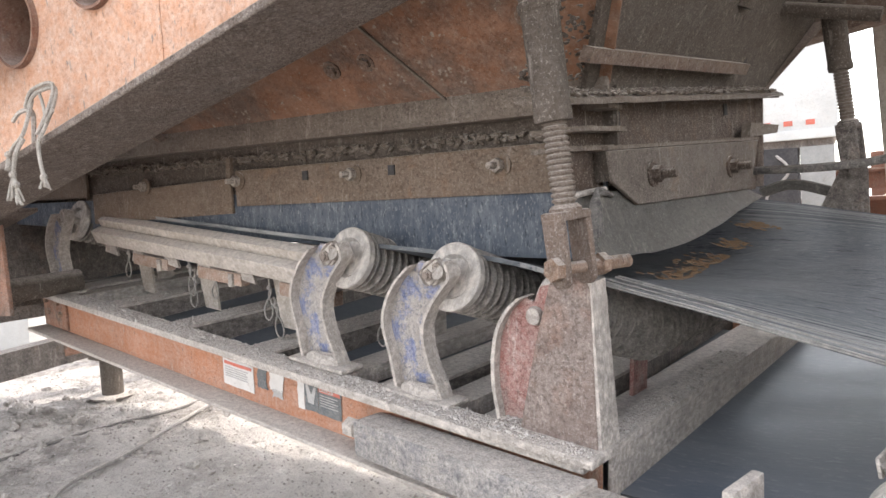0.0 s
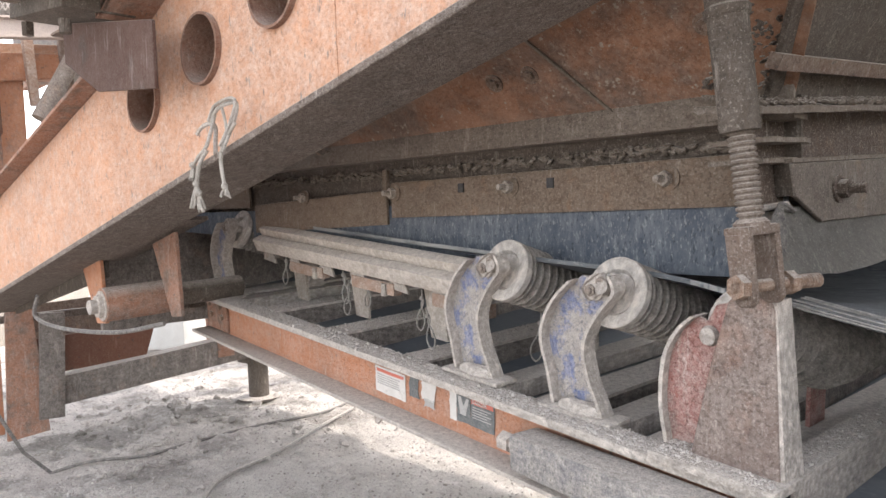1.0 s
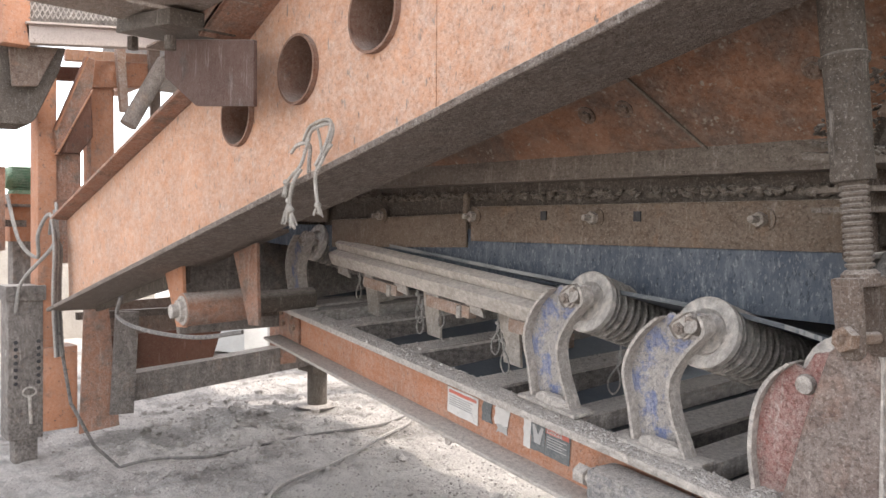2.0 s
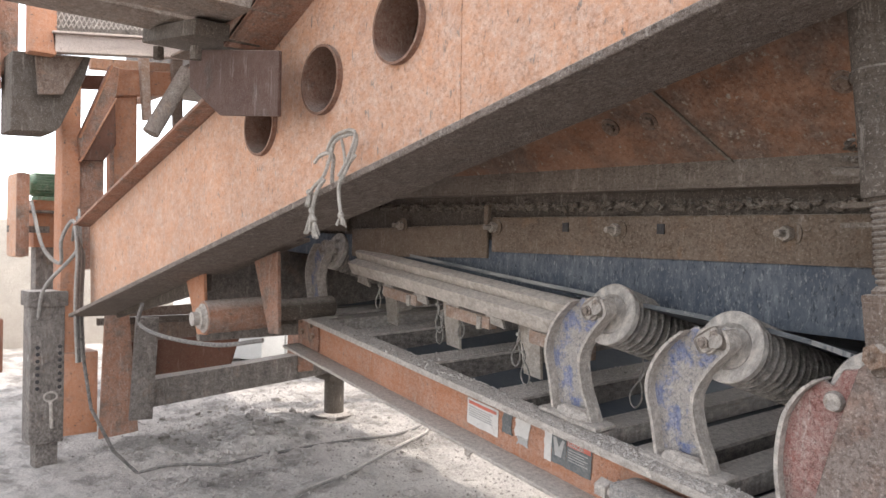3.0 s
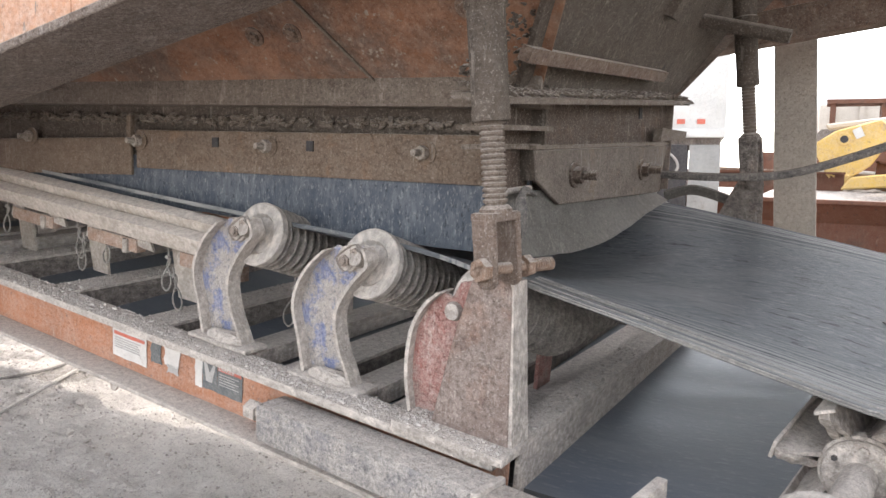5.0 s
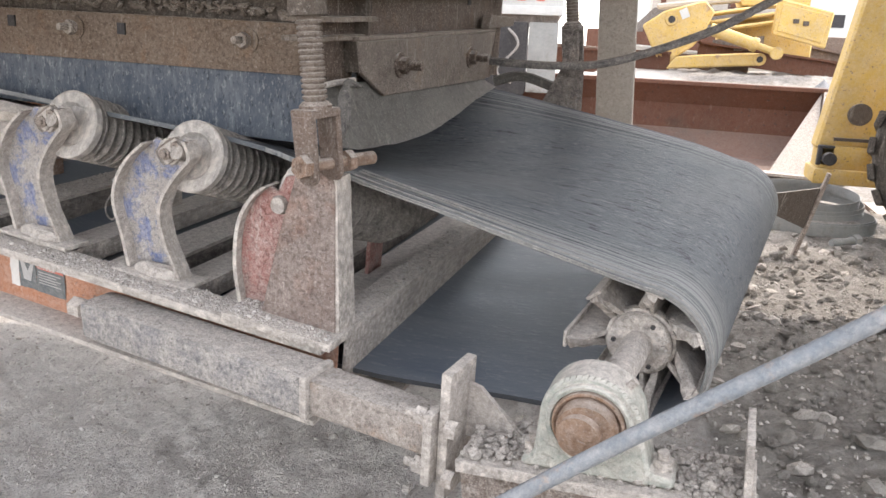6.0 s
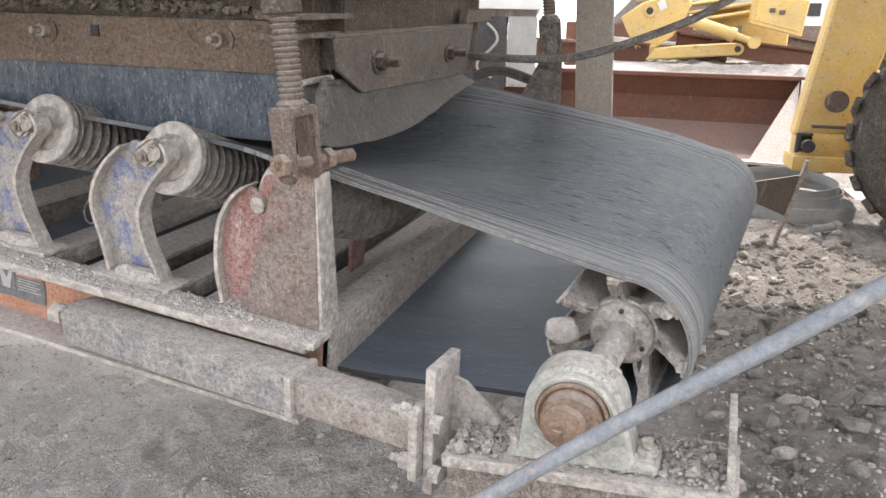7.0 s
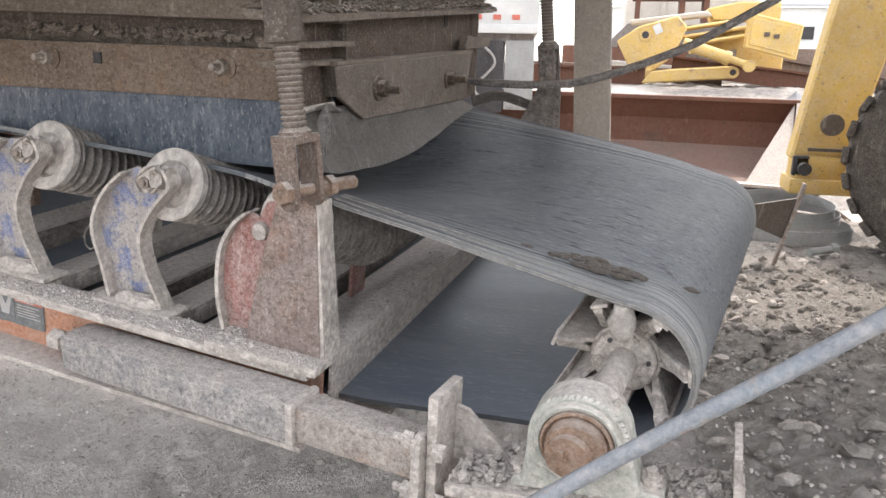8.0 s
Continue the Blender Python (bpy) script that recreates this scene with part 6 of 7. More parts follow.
def build_head_pivot():
    pv = empty("frame_pivot", I4, "orange hanger plates holding the conveyor's head pivot tube", "pivot")
    part("hanger_plate", plate(B(), [(-3.18, 1.88, 1.38), (-2.94, 1.88, 1.42), (-2.90, 1.88, 1.05), (-3.00, 1.88, 1.045)], (0, 1, 0), 0.018, 0.002), M_POSTORANGE, pv)
    part("hanger_plate", plate(B(), [(-2.68, 2.02, 1.41), (-2.46, 2.02, 1.46), (-2.44, 2.02, 1.09), (-2.53, 2.02, 1.085)], (0, 1, 0), 0.018, 0.002), M_ORANGE_DULL, pv)
    part("top_plate", box(B(), (-2.80, 1.96, 1.425), (0.86, 0.36, 0.016), pose(-2.8, 1.96, 1.425, 0, -12, 0) @ pose(2.8, -1.96, -1.425)), M_FLANGE, pv)
    part("pivot_tube", rod(B(), (-2.80, 1.83, 1.145), (-2.78, 2.15, 1.16), 0.078, 28), M_ORANGE_DULL, pv)
    bm = lathe(B(), [(0, 0.02), (0, 0.032), (0.03, 0.033), (0.031, 0.05), (0.05, 0.052), (0.051, 0.068), (0.07, 0.068)], (-2.81, 1.775, 1.14), (0.04, 1, 0.03), 28)
    part("end_cap", bm, M_GREY, pv)
    part("cross_tube", rod(B(), (-2.78, 2.12, 1.16), (-2.76, 2.50, 1.175), 0.055, 24), M_CAKED, pv)
    # plain dark plate, added to fill the gap where dark beams stand
    part("dark_backing", box(B(), (-3.45, 2.95, 1.26), (0.05, 1.75, 0.62), bevel=0.01), M_DARK, pv, "dark plate standing in for the beams behind the pivot")
    part("cross_bar", box(B(), (-3.1, 2.9, 1.10), (0.10, 1.6, 0.08), bevel=0.006), M_CAKED, pv)
    part("hose_loop", pipe(B(), curve([(-3.3, 1.72, 1.18), (-3.4, 1.74, 1.07), (-3.1, 1.76, 1.03), (-2.6, 1.80, 1.04), (-2.35, 1.9, 1.08)], 6), 0.010, 8), M_CABLE, pv)
    part("long_plate", plate(B(), [(-4.3, 1.91, 1.06), (-2.95, 1.91, 1.34), (-2.95, 1.91, 1.26), (-4.3, 1.91, 1.02)], (0, 1, 0), 0.02), M_CAKED, pv)
    return pv


build_head_pivot()

# cables down the beam's end and across the ground
rnd = random.Random(11)
bundle = empty("cable_bundle", I4, "tangled dusty cables hanging at the beam's end", "cables")
for i in range(5):
    y = 1.70 + 0.015 * i
    x = -4.36 - 0.02 * i
    part("cable", pipe(B(), curve([(x - 0.3, y + 0.04, 1.5 + 0.05 * i), (x - 0.1, y, 1.58 - 0.03 * i), (x, y - 0.01, 1.4), (x + 0.01, y - 0.02, 1.1), (x + rnd.uniform(-0.03, 0.03), y, 0.75)], 6), 0.010 + 0.002 * (i % 2), 7), M_CABLE if i % 2 else M_WIRE, bundle)
part("tangle", pipe(B(), curve([(-4.9, 1.55, 1.75), (-4.8, 1.60, 1.45), (-4.7, 1.68, 1.35), (-4.6, 1.66, 1.5), (-4.5, 1.70, 1.62), (-4.45, 1.72, 1.45), (-4.8, 1.62, 1.2), (-4.9, 1.60, 1.0), (-4.95, 1.56, 0.7)], 7), 0.012, 7), M_WIRE, bundle)


def on_ground(pts, lift_by):
    return [Vector((x, y, height(x, y) + lift_by)) for x, y in pts]


bm = pipe(B(), [(-4.38, 1.72, 0.9), (-4.42, 1.80, 0.45), (-4.46, 1.95, 0.15)] + [p for p in curve(on_ground([(-4.45, 2.1), (-4.398, 2.322), (-4.25, 2.62), (-4.269, 3.004), (-4.2, 3.5), (-4.13, 4.012), (-4.4, 4.7)], 0.020), 7)], 0.011, 7)
solid("ground_cable", bm, M_CABLE, I4, "grey cable running down and across the dirt", "cable", "ground cables")
bm = pipe(B(), curve(on_ground([(-2.6, 2.0), (-2.95, 2.3), (-3.299, 2.633), (-3.45, 3.1), (-3.8, 3.7), (-4.0, 4.15), (-4.114, 4.346), (-4.2, 5.0)], 0.022), 8), 0.014, 8)
solid("ground_cable", bm, M_WIRE, I4, "pale dusty hose lying across the dirt", "cable", "ground cables")

# things beyond the chassis
cr = empty("white_crate", pose(-8.3, 4.9, 0.02, 0, 0, 20), "white painted metal box with an open side", "metal box")
part("body", box(B(), (0, 0, 0.42), (0.9, 0.8, 0.7), bevel=0.01), M_WHITE, cr)
part("frame", box(B(), (0.46, 0.2, 0.42), (0.03, 0.36, 0.72), bevel=0.005), M_WHITE, cr)
wl = empty("stone_heap_wall", I4, "pale weathered concrete block wall behind the plant", "wall", kind="structure")
part("blocks", box(B(), (-11.5, 1.2, 0.85), (0.6, 7.5, 1.9), bevel=0.06), M_CONCRETE, wl)
part("footing", box(B(), (-9.4, 0.9, 0.3), (0.5, 2.6, 0.62), bevel=0.03), M_RUSTRED, wl)


# ---- the yard behind the tail ----
def build_bucket():
    bk = empty("loader_bucket", pose(1.05, 9.5, 0.36, 0, 0, -9), "brown-red rusty loader bucket lying in the yard", "loader bucket")
    bm = B()
    prof = [(-0.55, 0.0), (0.25, 0.05), (0.55, 0.3), (0.62, 0.58), (0.45, 0.82)]
    rows = []
    for y, z in prof + [(y + 0.03, z - 0.02) for y, z in prof[::-1]]:
        rows.append([bm.verts.new((x, y, z)) for x in (-2.3, 1.45)])
    for p, q in zip(rows, rows[1:] + rows[:1]):
        bm.faces.new((p[0], p[1], q[1], q[0]))
    part("shell", bm, M_RUSTRED, bk)
    for x in (-2.3, 1.42):
        part("cheek", plate(B(), [(x, -0.62, 0.0), (x, 0.3, 0.0), (x, 0.62, 0.3), (x, 0.66, 0.60), (x, 0.45, 0.82), (x, 0.30, 0.82)], (1, 0, 0), 0.035), M_RUSTRED if x < 0 else M_RUSTGREY, bk)
    part("inner_gable", plate(B(), [(1.0, -0.5, 0.03), (1.40, -0.60, 0.03), (1.40, 0.45, 0.80)], (0.2, -1, 0.2), 0.03), M_RUST, bk)
    part("lip", box(B(), (-0.42, 0.45, 0.83), (3.75, 0.16, 0.05), bevel=0.01), M_RUSTRED, bk)
    part("cutting_edge", box(B(), (-0.42, -0.58, 0.02), (3.75, 0.16, 0.03)), M_GREY, bk)
    return bk


build_bucket()


def build_loader():
    ld = empty("wheel_loader", I4, "yellow wheel loader, arm and muddy tyre in view", "wheel loader")
    bm = plate(B(), [(2.02, 7.1, 0.85), (2.46, 7.1, 0.85), (2.80, 7.1, 2.6), (2.28, 7.1, 2.6)], (0, 1, 0), 0.22, 0.02)
    part("arm", bm, M_YELLOW, ld, "yellow painted lift arm")
    part("arm_foot", box(B(), (2.25, 7.2, 0.78), (0.40, 0.3, 0.20), bevel=0.02), M_YELLOW, ld)
    part("pocket", box(B(), (2.10, 7.08, 0.80), (0.12, 0.06, 0.16), bevel=0.01), M_BLACK, ld)
    part("ram_eye", rod(B(), (2.50, 6.88, 0.86), (2.50, 7.10, 0.86), 0.085, 20), M_YELLOW, ld)
    part("ram_pin", rod(B(), (2.50, 6.86, 0.86), (2.50, 6.90, 0.86), 0.04, 16), M_CAKED, ld)
    part("cover_plate", plate(B(), [(2.14, 7.08, 0.92), (2.46, 7.08, 0.92), (2.47, 7.08, 0.945), (2.14, 7.08, 0.945)], (0, -1, 0), 0.03), M_CAKED, ld)
    part("pin_boss", rod(B(), (2.295, 7.06, 1.13), (2.295, 7.12, 1.13), 0.085, 24), M_CAKED, ld)
    part("pin", rod(B(), (2.12, 6.98, 0.78), (2.12, 7.1, 0.78), 0.05, 18), M_BLACK, ld)
    part("skid", box(B(), (2.28, 7.2, 0.64), (0.52, 0.4, 0.12), bevel=0.02), M_YELLOW, ld)
    part("rear_arm", plate(B(), [(2.40, 6.95, 0.62), (2.62, 6.95, 0.62), (2.9, 6.95, 1.0), (2.46, 6.95, 1.0)], (0, 1, 0), 0.2, 0.02), M_YELLOW, ld)
    whl = part("wheel", lathe(B(), [(0, 0.30), (0.02, 0.40), (0.10, 0.40), (0.5, 0.40), (0.5, 0.30)], (2.90, 5.95, 1.0), (0.35, 1, 0), 28), M_YELLOW, ld)
    part("tyre", lathe(B(), [(0, 0.42), (0.0, 0.62), (0.06, 0.72), (0.12, 0.745), (0.42, 0.745), (0.48, 0.72), (0.54, 0.62), (0.54, 0.42)], (2.88, 5.90, 1.0), (0.35, 1, 0), 44), M_TYRE, whl, "muddy rubber tyre")
    ax = Vector((0.35, 1, 0)).normalized()
    q = ax.to_track_quat("Z", "Y").to_matrix().to_4x4()
    for i in range(26):
        bm = box(B(), (0.745, 0, 0.27), (0.045, 0.11, 0.50), Matrix.Translation((2.88, 5.90, 1.0)) @ q @ pose(0, 0, 0, 0, 0, 360 / 26 * i) @ pose(0, 0, 0, 10, 0, 0), 0.012)
        part("lug", bm, M_TYRE, whl)
    # unseen body behind the tyre, set there to shade the ground by the tail
    part("chassis", box(B(), (4.3, 4.6, 1.25), (1.7, 3.4, 0.7), bevel=0.06), M_YELLOW, ld)
    part("hood", box(B(), (4.4, 3.8, 2.0), (1.5, 2.2, 0.9), bevel=0.1), M_YELLOW, ld)
    part("cab", box(B(), (4.3, 5.4, 2.6), (1.4, 1.3, 1.6), bevel=0.08), M_BLACK, ld)
    return ld


build_loader()


def build_excavator():
    Y = 12.5
    ex = empty("old_excavator", I4, "dismantled yellow excavator parts, faded and rusty", "excavator")

    def slab(name, pts, y, thick, mat=M_YELLOW, parent=ex, bevel=0.02, label=""):
        return part(name, plate(B(), [(x, y, z) for x, z in pts], (0, 1, 0), thick, bevel), mat, parent, label)

    boom = slab("boom", ((0.46, 1.89), (0.76, 2.10), (1.31, 2.26), (1.46, 2.10), (1.35, 1.83), (1.22, 1.62), (0.98, 1.44), (0.71, 1.42)), Y, 0.42)
    part("pin_eye", lathe(B(), [(0, 0.05), (0, 0.085), (0.03, 0.09)], (0.87, Y - 0.025, 1.98), (0, 1, 0), 24), M_YELLOW, boom)
    part("pin_hole", rod(B(), (0.87, Y - 0.03, 1.98), (0.87, Y + 0.02, 1.98), 0.052, 18), M_BLACK, boom)
    slab("patch", ((0.96, 2.10), (1.06, 2.16), (1.12, 2.03), (1.02, 1.98)), Y - 0.012, 0.01, M_WHITE, boom, 0.0)
    slab("boom_foot", ((0.71, 1.50), (0.91, 1.28), (0.98, 1.30), (0.98, 1.50)), Y - 0.02, 0.4)
    stick = slab("stick", ((0.86, 1.28), (0.98, 1.46), (1.30, 1.50), (2.08, 1.56), (2.20, 1.50), (2.19, 1.42), (2.10, 1.38)), Y - 0.12, 0.24)
    part("stick_eye", lathe(B(), [(0, 0.04), (0, 0.085), (0.28, 0.085)], (2.13, Y - 0.14, 1.47), (0, 1, 0), 24), M_YELLOW, stick)
    part("eye_hole", rod(B(), (2.13, Y - 0.145, 1.47), (2.13, Y - 0.1, 1.47), 0.045, 16), M_BLACK, stick)
    cyl = part("ram", rod(B(), (1.40, Y - 0.25, 1.86), (2.06, Y - 0.25, 1.655), 0.085, 20), M_YELLOW, ex)
    part("ram_collar", rod(B(), (1.98, Y - 0.25, 1.68), (2.05, Y - 0.25, 1.658), 0.10, 20), M_YELLOW, cyl)
    part("ram_rod", rod(B(), (2.05, Y - 0.25, 1.658), (2.27, Y - 0.25, 1.585), 0.05, 16), M_YELLOW, cyl)
    part("ram_eye", lathe(B(), [(0, 0.04), (0, 0.085), (0.10, 0.085)], (2.32, Y - 0.30, 1.565), (0, 1, 0), 22), M_YELLOW, cyl)
    for k in range(3):
        slab("deck_plate", ((1.34 + 0.06 * k, 2.10 - 0.11 * k), (2.34, 2.27 - 0.12 * k), (2.36, 2.22 - 0.12 * k), (1.36 + 0.06 * k, 2.05 - 0.11 * k)), Y + 0.35 - 0.06 * k, 0.5, M_YELLOW)
    slab("deck_body", ((1.55, 2.0), (2.4, 2.10), (2.9, 1.80), (2.9, 1.45), (1.6, 1.50)), Y + 0.55, 0.6, M_YELLOW)
    # dark slab painted for the shade in the gap below the deck plates
    slab("gap_shade", ((1.50, 1.72), (2.2, 1.80), (2.2, 1.60), (1.5, 1.55)), Y + 0.30, 0.1, M_DARK, ex, 0.0)
    slab("engine_cover", ((1.76, 2.40), (2.21, 2.50), (2.80, 2.50), (2.80, 2.24), (1.85, 2.22)), Y + 0.6, 0.7, M_YELLOW)
    slab("cover_frame", ((0.62, 2.22), (1.76, 2.36), (1.84, 2.28), (0.66, 2.14)), Y + 0.5, 0.3, M_CONCRETE)
    dr = slab("door_panel", ((2.27, 2.31), (3.02, 2.14), (2.97, 1.65), (2.25, 1.82)), Y - 0.05, 0.10, M_YELLOW, ex, 0.015, "square yellow side door")
    slab("door_rim", ((2.33, 2.24), (2.95, 2.10), (2.91, 1.72), (2.31, 1.87)), Y - 0.062, 0.02, M_YELLOW, dr, 0.006)
    for dx in (-0.08, 0.05):
        part("latch", box(B(), (2.62 + dx, Y - 0.068, 1.99 - 0.2 * dx), (0.075, 0.02, 0.06)), M_CAKED, dr)
    cb = empty("scrap_cab", pose(1.5, 18.0, 1.28) @ Matrix.Diagonal((0.6, 0.6, 0.7, 1)), "rust-brown scrapped machine body on a heap", "scrap machine")
    part("roof", box(B(), (-0.2, 0, 2.35), (2.6, 1.4, 0.12)), M_RUSTRED, cb)
    for x in (-1.3, 0.2, 1.0):
        part("pillar", box(B(), (x, 0, 2.0), (0.18, 1.2, 0.7)), M_RUSTRED, cb)
    part("hood", plate(B(), [(-2.4, 0, 0.9), (3.0, 0, 1.0), (1.6, 0, 1.55), (-1.6, 0, 1.6)], (0, 1, 0), 1.5), M_DARK, cb)
    part("body", box(B(), (0.2, 0.3, 0.5), (4.2, 1.4, 1.0)), M_RUSTRED, cb)
    for i in range(5):
        sc = empty("scrap_beam", pose(-0.6 + 1.15 * i, 13.0 + 0.9 * (i % 3), 1.26, 0, 2 * i, 10 * i - 20), "rusty scrap steel beam lying in the yard", "scrap steel", "scrap beams")
        part("web", box(B(), (0, 0, 0.12), (3.2, 0.03, 0.24)), (M_RUSTRED, M_RUST, M_WHITE)[i % 3], sc)
        part("flange", box(B(), (0, 0, 0.25), (3.2, 0.2, 0.03)), (M_RUSTRED, M_RUST, M_WHITE)[i % 3], sc)
    return ex


build_excavator()


def build_trailer():
    tr = empty("box_trailer", pose(-0.36, 9.6, 0.0, 0, 0, 8), "white box trailer with a black tool chest under it", "trailer")
    part("box", box(B(), (-2.8, 1.25, 2.95), (5.6, 2.4, 2.14), bevel=0.03), M_WHITE, tr)
    part("underframe", box(B(), (-2.8, 1.25, 1.84), (5.5, 2.3, 0.10)), M_DARK, tr)
    part("bottom_rail", box(B(), (-2.8, 0.035, 1.93), (5.6, 0.05, 0.10), bevel=0.01), M_WHITE, tr)
    part("tool_chest", box(B(), (-1.65, 0.45, 1.38), (2.5, 0.8, 0.84), bevel=0.02), M_BLACK, tr)
    part("grey_door", box(B(), (-0.21, 0.08, 1.40), (0.34, 0.05, 0.80), bevel=0.01), M_BAND, tr)
    for i in range(5):
        part("marker_strip", box(B(), (-1.15 + 0.22 * i, 0.045, 2.06), (0.09, 0.01, 0.055)), M_STICKRED, tr)
    for x in (-4.6, -1.6):
        part("bogie", box(B(), (x, 1.2, 0.52), (1.0, 1.9, 1.0), bevel=0.2), M_TYRE, tr)
    part("handle", pipe(B(), curve([(-0.62, 0.06, 1.72), (-0.52, 0.0, 1.62), (-0.50, -0.02, 1.52), (-0.60, 0.0, 1.40), (-0.72, 0.03, 1.28), (-0.70, 0.03, 1.18), (-0.55, 0.03, 1.10)], 5), 0.016, 7), M_WIRE, tr)
    return tr


build_trailer()
bd = empty("far_shed", pose(14, 60, 0.5), "long white industrial shed in the distance", "shed")
part("wall", box(B(), (0, 0, 2.4), (30, 8, 4.8)), M_WHITE, bd)
part("roof", plate(B(), [(-15.5, -4.5, 4.8), (15.5, -4.5, 4.8), (15.5, 0, 6.2), (-15.5, 0, 6.2)], (0, -0.3, 1), 0.2), M_SHEDROOF, bd)
for i in range(6):
    part("window", box(B(), (-12 + 4.6 * i, -4.02, 3.2), (1.5, 0.1, 0.8)), M_BLACK, bd)

# ribbed boxes added as stand-ins for the clutter behind the dismantled machine
for x, z, n, mat, text in ((2.6, 0.9, 7.5, M_RUSTRED, "long rust-brown box standing in for clutter"), (6.2, 0.9, 5.0, M_RUST, "dark rusty box standing in for clutter"), (2.0, 2.05, 3.2, M_CONCRETE, "pale battered box standing in for clutter")):
    sc = empty("clutter_box", pose(x, 22.0, z, 0, 0, 3), text + " in the yard", "container", "scrap containers")
    part("body", box(B(), (0, 0, 0.55), (n, 1.6, 1.1), bevel=0.04), mat, sc)
    for k in range(int(n / 0.6)):
        part("rib", box(B(), (-n / 2 + 0.3 + 0.6 * k, -0.83, 0.55), (0.12, 0.06, 1.05)), mat, sc)

# cream post by the tail
ps = empty("square_post", pose(0.622, 4.6, 0, 0, -3.3, 0), "pale chipped square steel post", "post")
part("shaft", box(B(), (0, 0, 1.75), (0.185, 0.16, 3.1), bevel=0.006), M_CONCRETE, ps)
part("base", box(B(), (0, 0, 0.28), (0.30, 0.30, 0.04)), M_CONCRETE, ps)


# coiled band, steel angle and bolt lying on the ground
def build_coil():
    x0, y0 = 1.97, 6.62
    z0 = height(x0, y0)
    cl = empty("coiled_band", pose(x0, y0, z0), "coil of flat grey steel band lying on dirt", "coil")
    for r, z, w, ox, oy, tip in ((0.44, 0.0, 0.085, 0.0, 0.0, 0.0), (0.425, 0.03, 0.06, 0.01, 0.02, 0.0), (0.405, 0.095, 0.04, -0.05, 0.04, 0.02), (0.395, 0.115, 0.045, -0.04, 0.05, 0.035), (0.38, 0.14, 0.045, -0.06, 0.06, 0.05), (0.375, 0.165, 0.04, -0.055, 0.055, 0.055)):
        bm = B()
        rows = []
        for k in range(56):
            a = 2 * math.pi * k / 56
            c, s = math.cos(a), math.sin(a)
            zz = z + tip * (s + 1) * 0.5
            rows.append([bm.verts.new((ox + (r + d) * c, oy + (r + d) * s, zz + h)) for d, h in ((0, 0), (0.008, 0), (0.008, w), (0, w))])
        for p, q in zip(rows, rows[1:] + rows[:1]):
            for k in range(4):
                bm.faces.new((p[k], p[(k + 1) % 4], q[(k + 1) % 4], q[k]))
        part("turn", bm, M_BAND, cl)
    return cl


build_coil()
x0, y0 = 1.70, 5.56
sa = empty("bent_angle_iron", pose(x0, y0, height(x0, y0) - 0.02, 0, 13, 0), "bent angle iron with a gusset standing in the dirt", "scrap steel")
part("upright", box(B(), (0, 0, 0.28), (0.022, 0.05, 0.58), bevel=0.004), M_RUSTGREY, sa)
part("web", plate(B(), [(-0.36, 0, 0.25), (-0.30, 0, 0.33), (-0.01, 0, 0.47), (-0.01, 0, 0.20)], (0, 1, 0), 0.018), M_CAKED, sa)
x0, y0 = 2.08, 5.93
z0 = height(x0, y0) + 0.03
bm = rod(B(), (x0 - 0.10, y0 - 0.06, z0), (x0 + 0.08, y0 + 0.06, z0 + 0.01), 0.024, 14)
rod(bm, (x0 + 0.05, y0 + 0.04, z0 + 0.008), (x0 + 0.09, y0 + 0.066, z0 + 0.011), 0.040, 6)
solid("loose_bolt", bm, M_BAND, I4, "big loose steel bolt on the ground", "bolt")
rnd = random.Random(21)
for i in range(9):
    x0, y0 = rnd.uniform(1.2, 3.2), rnd.uniform(7.2, 9.0)
    bm = box(B(), (0, 0, 0.02), (rnd.uniform(0.2, 0.6), rnd.uniform(0.05, 0.16), 0.04), bevel=0.006)
    solid("scrap_plate", bm, rnd.choice((M_RUST, M_CAKED, M_RUSTRED)), pose(x0, y0, height(x0, y0) + 0.01, rnd.uniform(-8, 8), rnd.uniform(-8, 8), rnd.uniform(0, 180)), "rusty scrap piece lying on the dirt", "scrap steel", "scrap pieces")
bm = B()
g = [[bm.verts.new((2.3 + 0.12 * i, 10.6 + 0.14 * j, 0.72 + 0.55 * max(0, 1 - math.hypot(i - 4, j - 4) / 4.6) + 0.05 * noise.noise((i, j, 3)))) for j in range(9)] for i in range(9)]
for i in range(8):
    for j in range(8):
        bm.faces.new((g[i][j], g[i + 1][j], g[i + 1][j + 1], g[i][j + 1]))
solid("tarpaulin", bm, M_TARP, I4, "crumpled dark blue tarpaulin over scrap", "tarpaulin")

# ---- dirt that rides on the belt ----
TURNS = 633.0                       # degrees of turn a second
SPEED = radians(TURNS) * (PR - 0.007)
WRAP = math.pi * PR


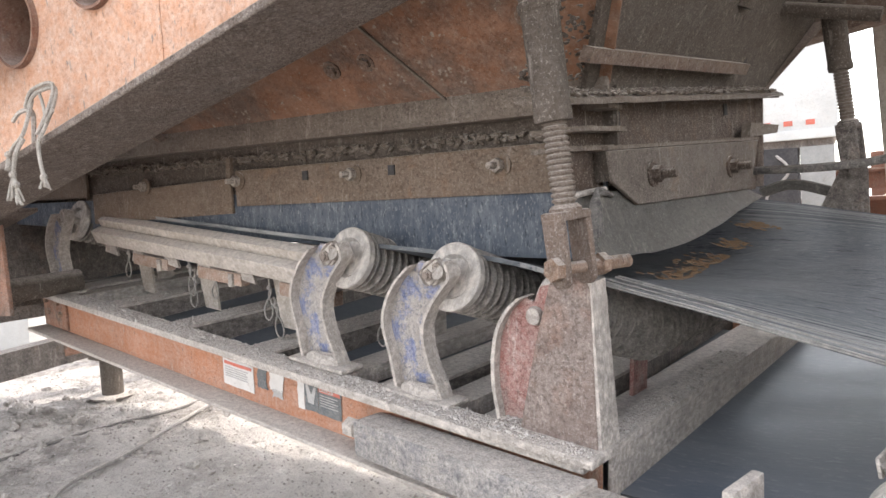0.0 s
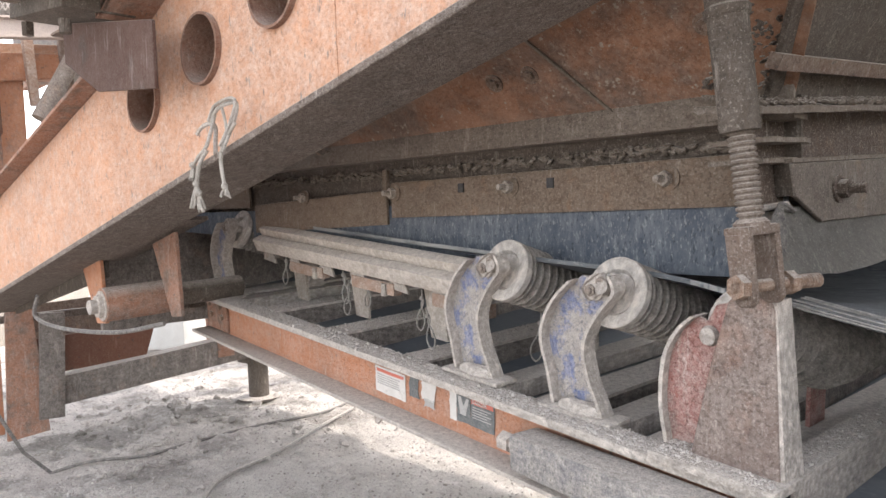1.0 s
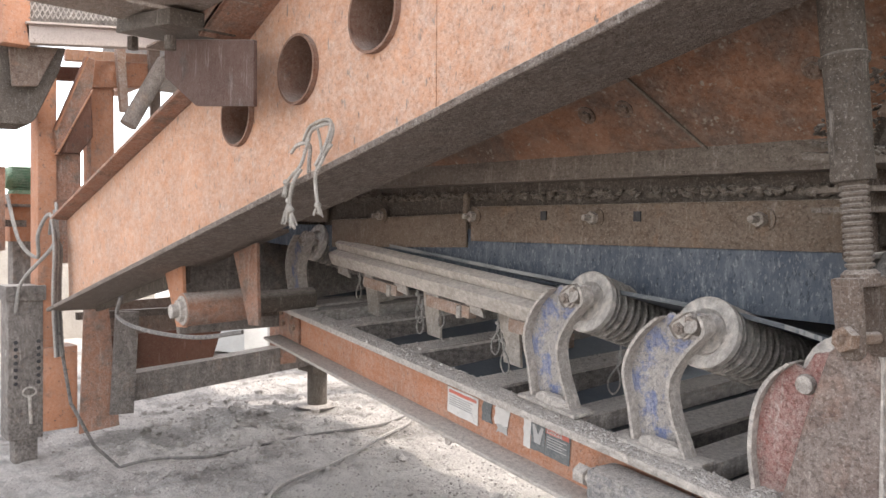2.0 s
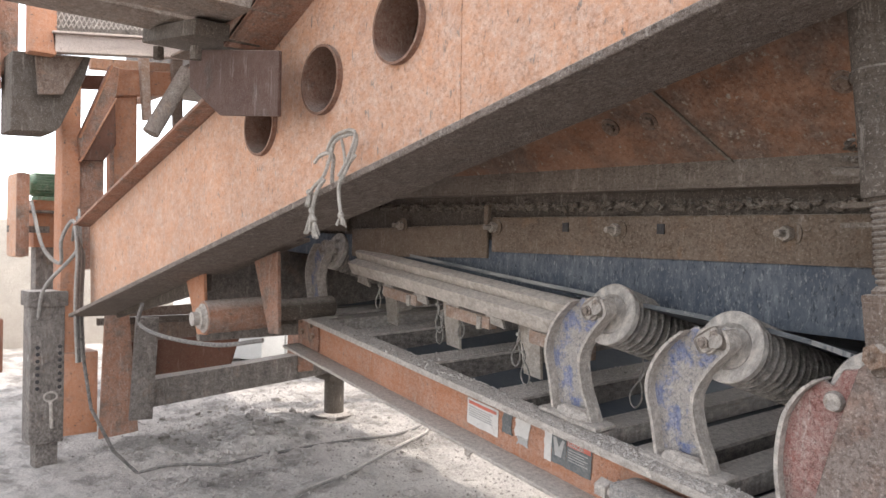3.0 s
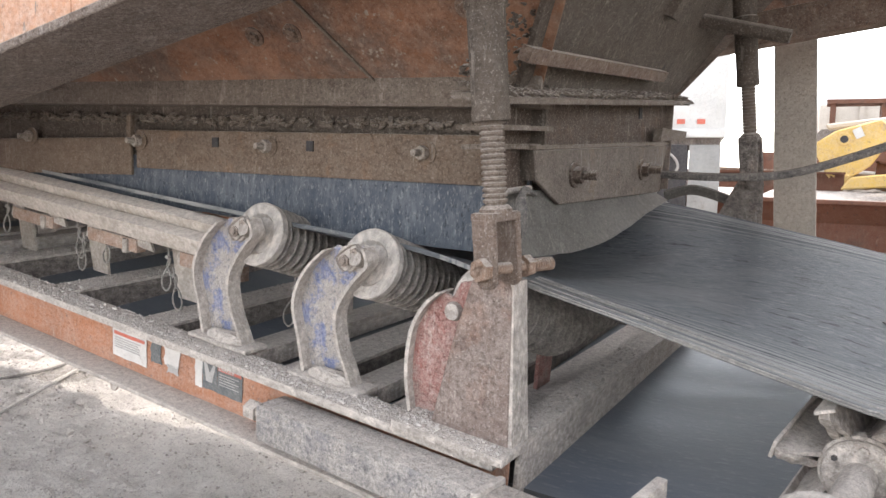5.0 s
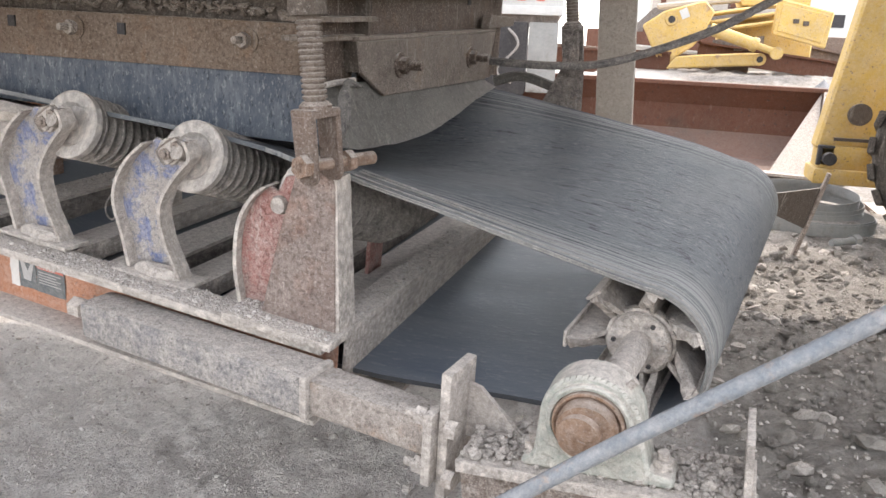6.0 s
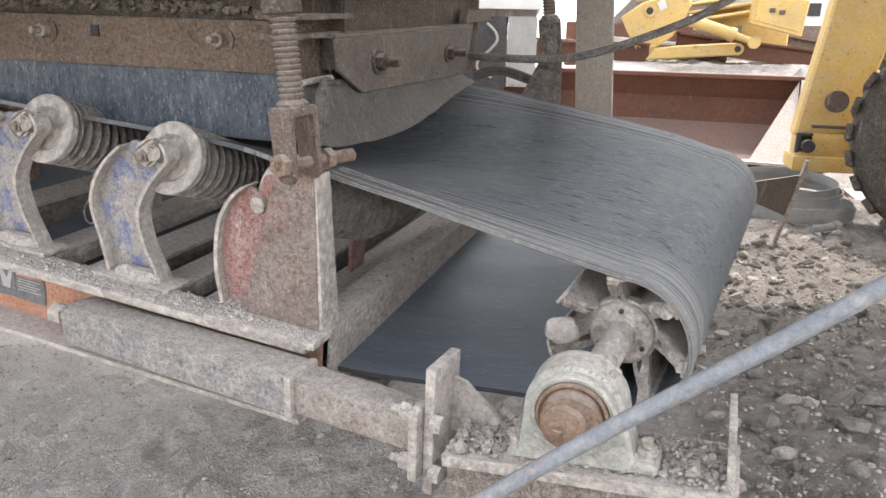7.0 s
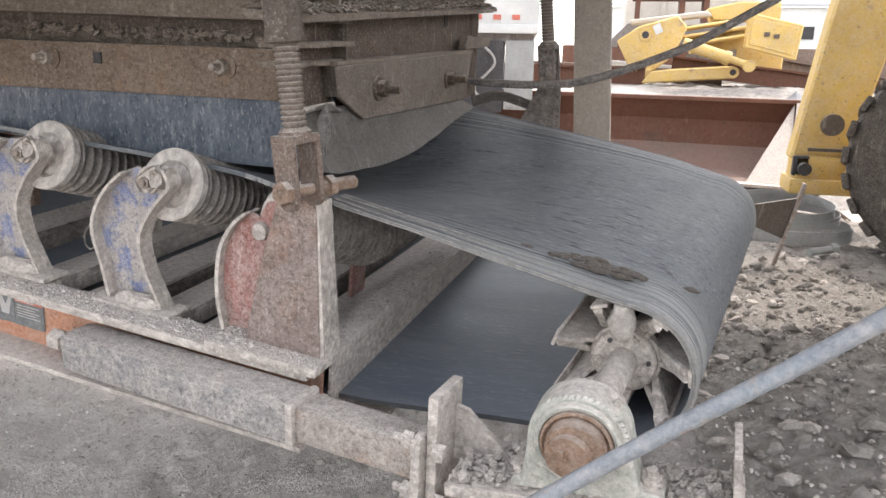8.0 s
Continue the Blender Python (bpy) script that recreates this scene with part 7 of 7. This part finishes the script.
def on_belt(s, v, inside=False):
    """Pose s metres along the belt from the pulley's underside: round the tail, then up the top run."""
    c = HUB + AXIS * (v - BV)
    f = (v - BV) / BW
    if s < 0:
        return pose(c.x + s, v, c.z - PR - return_sag(-s) + (0.016 if inside else 0.0), 0, 0 if inside else 180, 0)
    if s < WRAP:
        a = math.pi - s / PR
        r = PR - 0.016 if inside else PR
        return pose(c.x + r * math.sin(a), v, c.z + r * math.cos(a), 0, math.degrees(a) - (180 if inside else 0), 0)
    u = c.x - (s - WRAP)
    w = edge_height(NEAR_EDGE, u) * (1 - f) + edge_height(FAR_EDGE, u) * f
    k = min(1.0, max(0.0, (c.x - 0.05 - u) / 1.2))
    w -= 0.15 * k * k * (3 - 2 * k) * (1 - min(1, max(0, (abs(2 * f - 1) - 0.30) / 0.70)))
    return pose(u, v, w + (-0.016 if inside else 0.002), 0, 180 if inside else 5, 0)


def dirt_patch(size, seed, mat, label, n=26):
    rnd = random.Random(seed)
    bm = B()
    for i in range(n):
        x, y = rnd.gauss(0, size[0] / 2.4), rnd.uniform(-size[1], size[1]) if n > 50 else rnd.gauss(0, size[1] / 2.4)
        s = rnd.uniform(0.003, 0.008)
        x += 0.10 * y if n > 50 else 0.0
        s *= 1.0 if n > 50 else 1.9
        bmesh.ops.create_icosphere(bm, subdivisions=1, radius=1, matrix=pose(x, y, 0.001, 0, 0, rnd.uniform(-30, 30)) @ Matrix.Diagonal((s * 1.8, s, s * 0.35, 1)))
    return solid("dirt_patch", bm, mat, CF, label, "dirt", "dirt on the belt", "stuff")


# thing, place across, a time, its place along the conveyor then, lying on the inner side
PATCHES = [
    (dirt_patch((0.15, 0.045), 1, M_DIRT, "dark clump of dirt stuck on the belt", 44), 0.19, 8.0, 0.58, False),
    (dirt_patch((0.03, 0.03), 2, M_BLACK, "small dark dirt spot on the belt"), 0.62, 5.1, 0.55, False),
    (dirt_patch((0.075, 0.11), 31, M_STREAK, "rust-brown dirt streak on the belt", 130), 0.60, 0.0, -0.066, False),
    (dirt_patch((0.075, 0.11), 32, M_STREAK, "rust-brown dirt streak on the belt", 130), 0.84, 0.0, -0.086, False),
    (dirt_patch((0.075, 0.11), 33, M_STREAK, "rust-brown dirt streak on the belt", 130), 1.04, 0.0, -0.075, False),
    (dirt_patch((0.075, 0.11), 34, M_STREAK, "rust-brown dirt streak on the belt", 130), 1.20, 0.0, -0.057, False),
    (dirt_patch((0.15, 0.06), 4, M_DIRT, "dark crust of dirt on the belt's inner side", 40), 0.21, 7.5, 0.35, True),
]


def motions():
    step = 0.1
    rows = []
    for i in range(81):
        t = i * step
        rows.append((t, PF @ pose(0, 0, 0, 0, PHASE - TURNS * (t - 6.3), 0)))
    walk(PULLEY, rows)
    for ob, v, t0, u0, inside in PATCHES:
        c = HUB + AXIS * (v - BV)
        s0 = u0 - c.x if inside else WRAP + c.x - u0
        rows = []
        for i in range(81):
            t = i * step
            s = max(-3.4, min(WRAP + 3.4, s0 + SPEED * (t - t0)))
            rows.append((t, CF @ on_belt(s, v, inside)))
        walk(ob, rows)


PHASE = -118.0
motions()
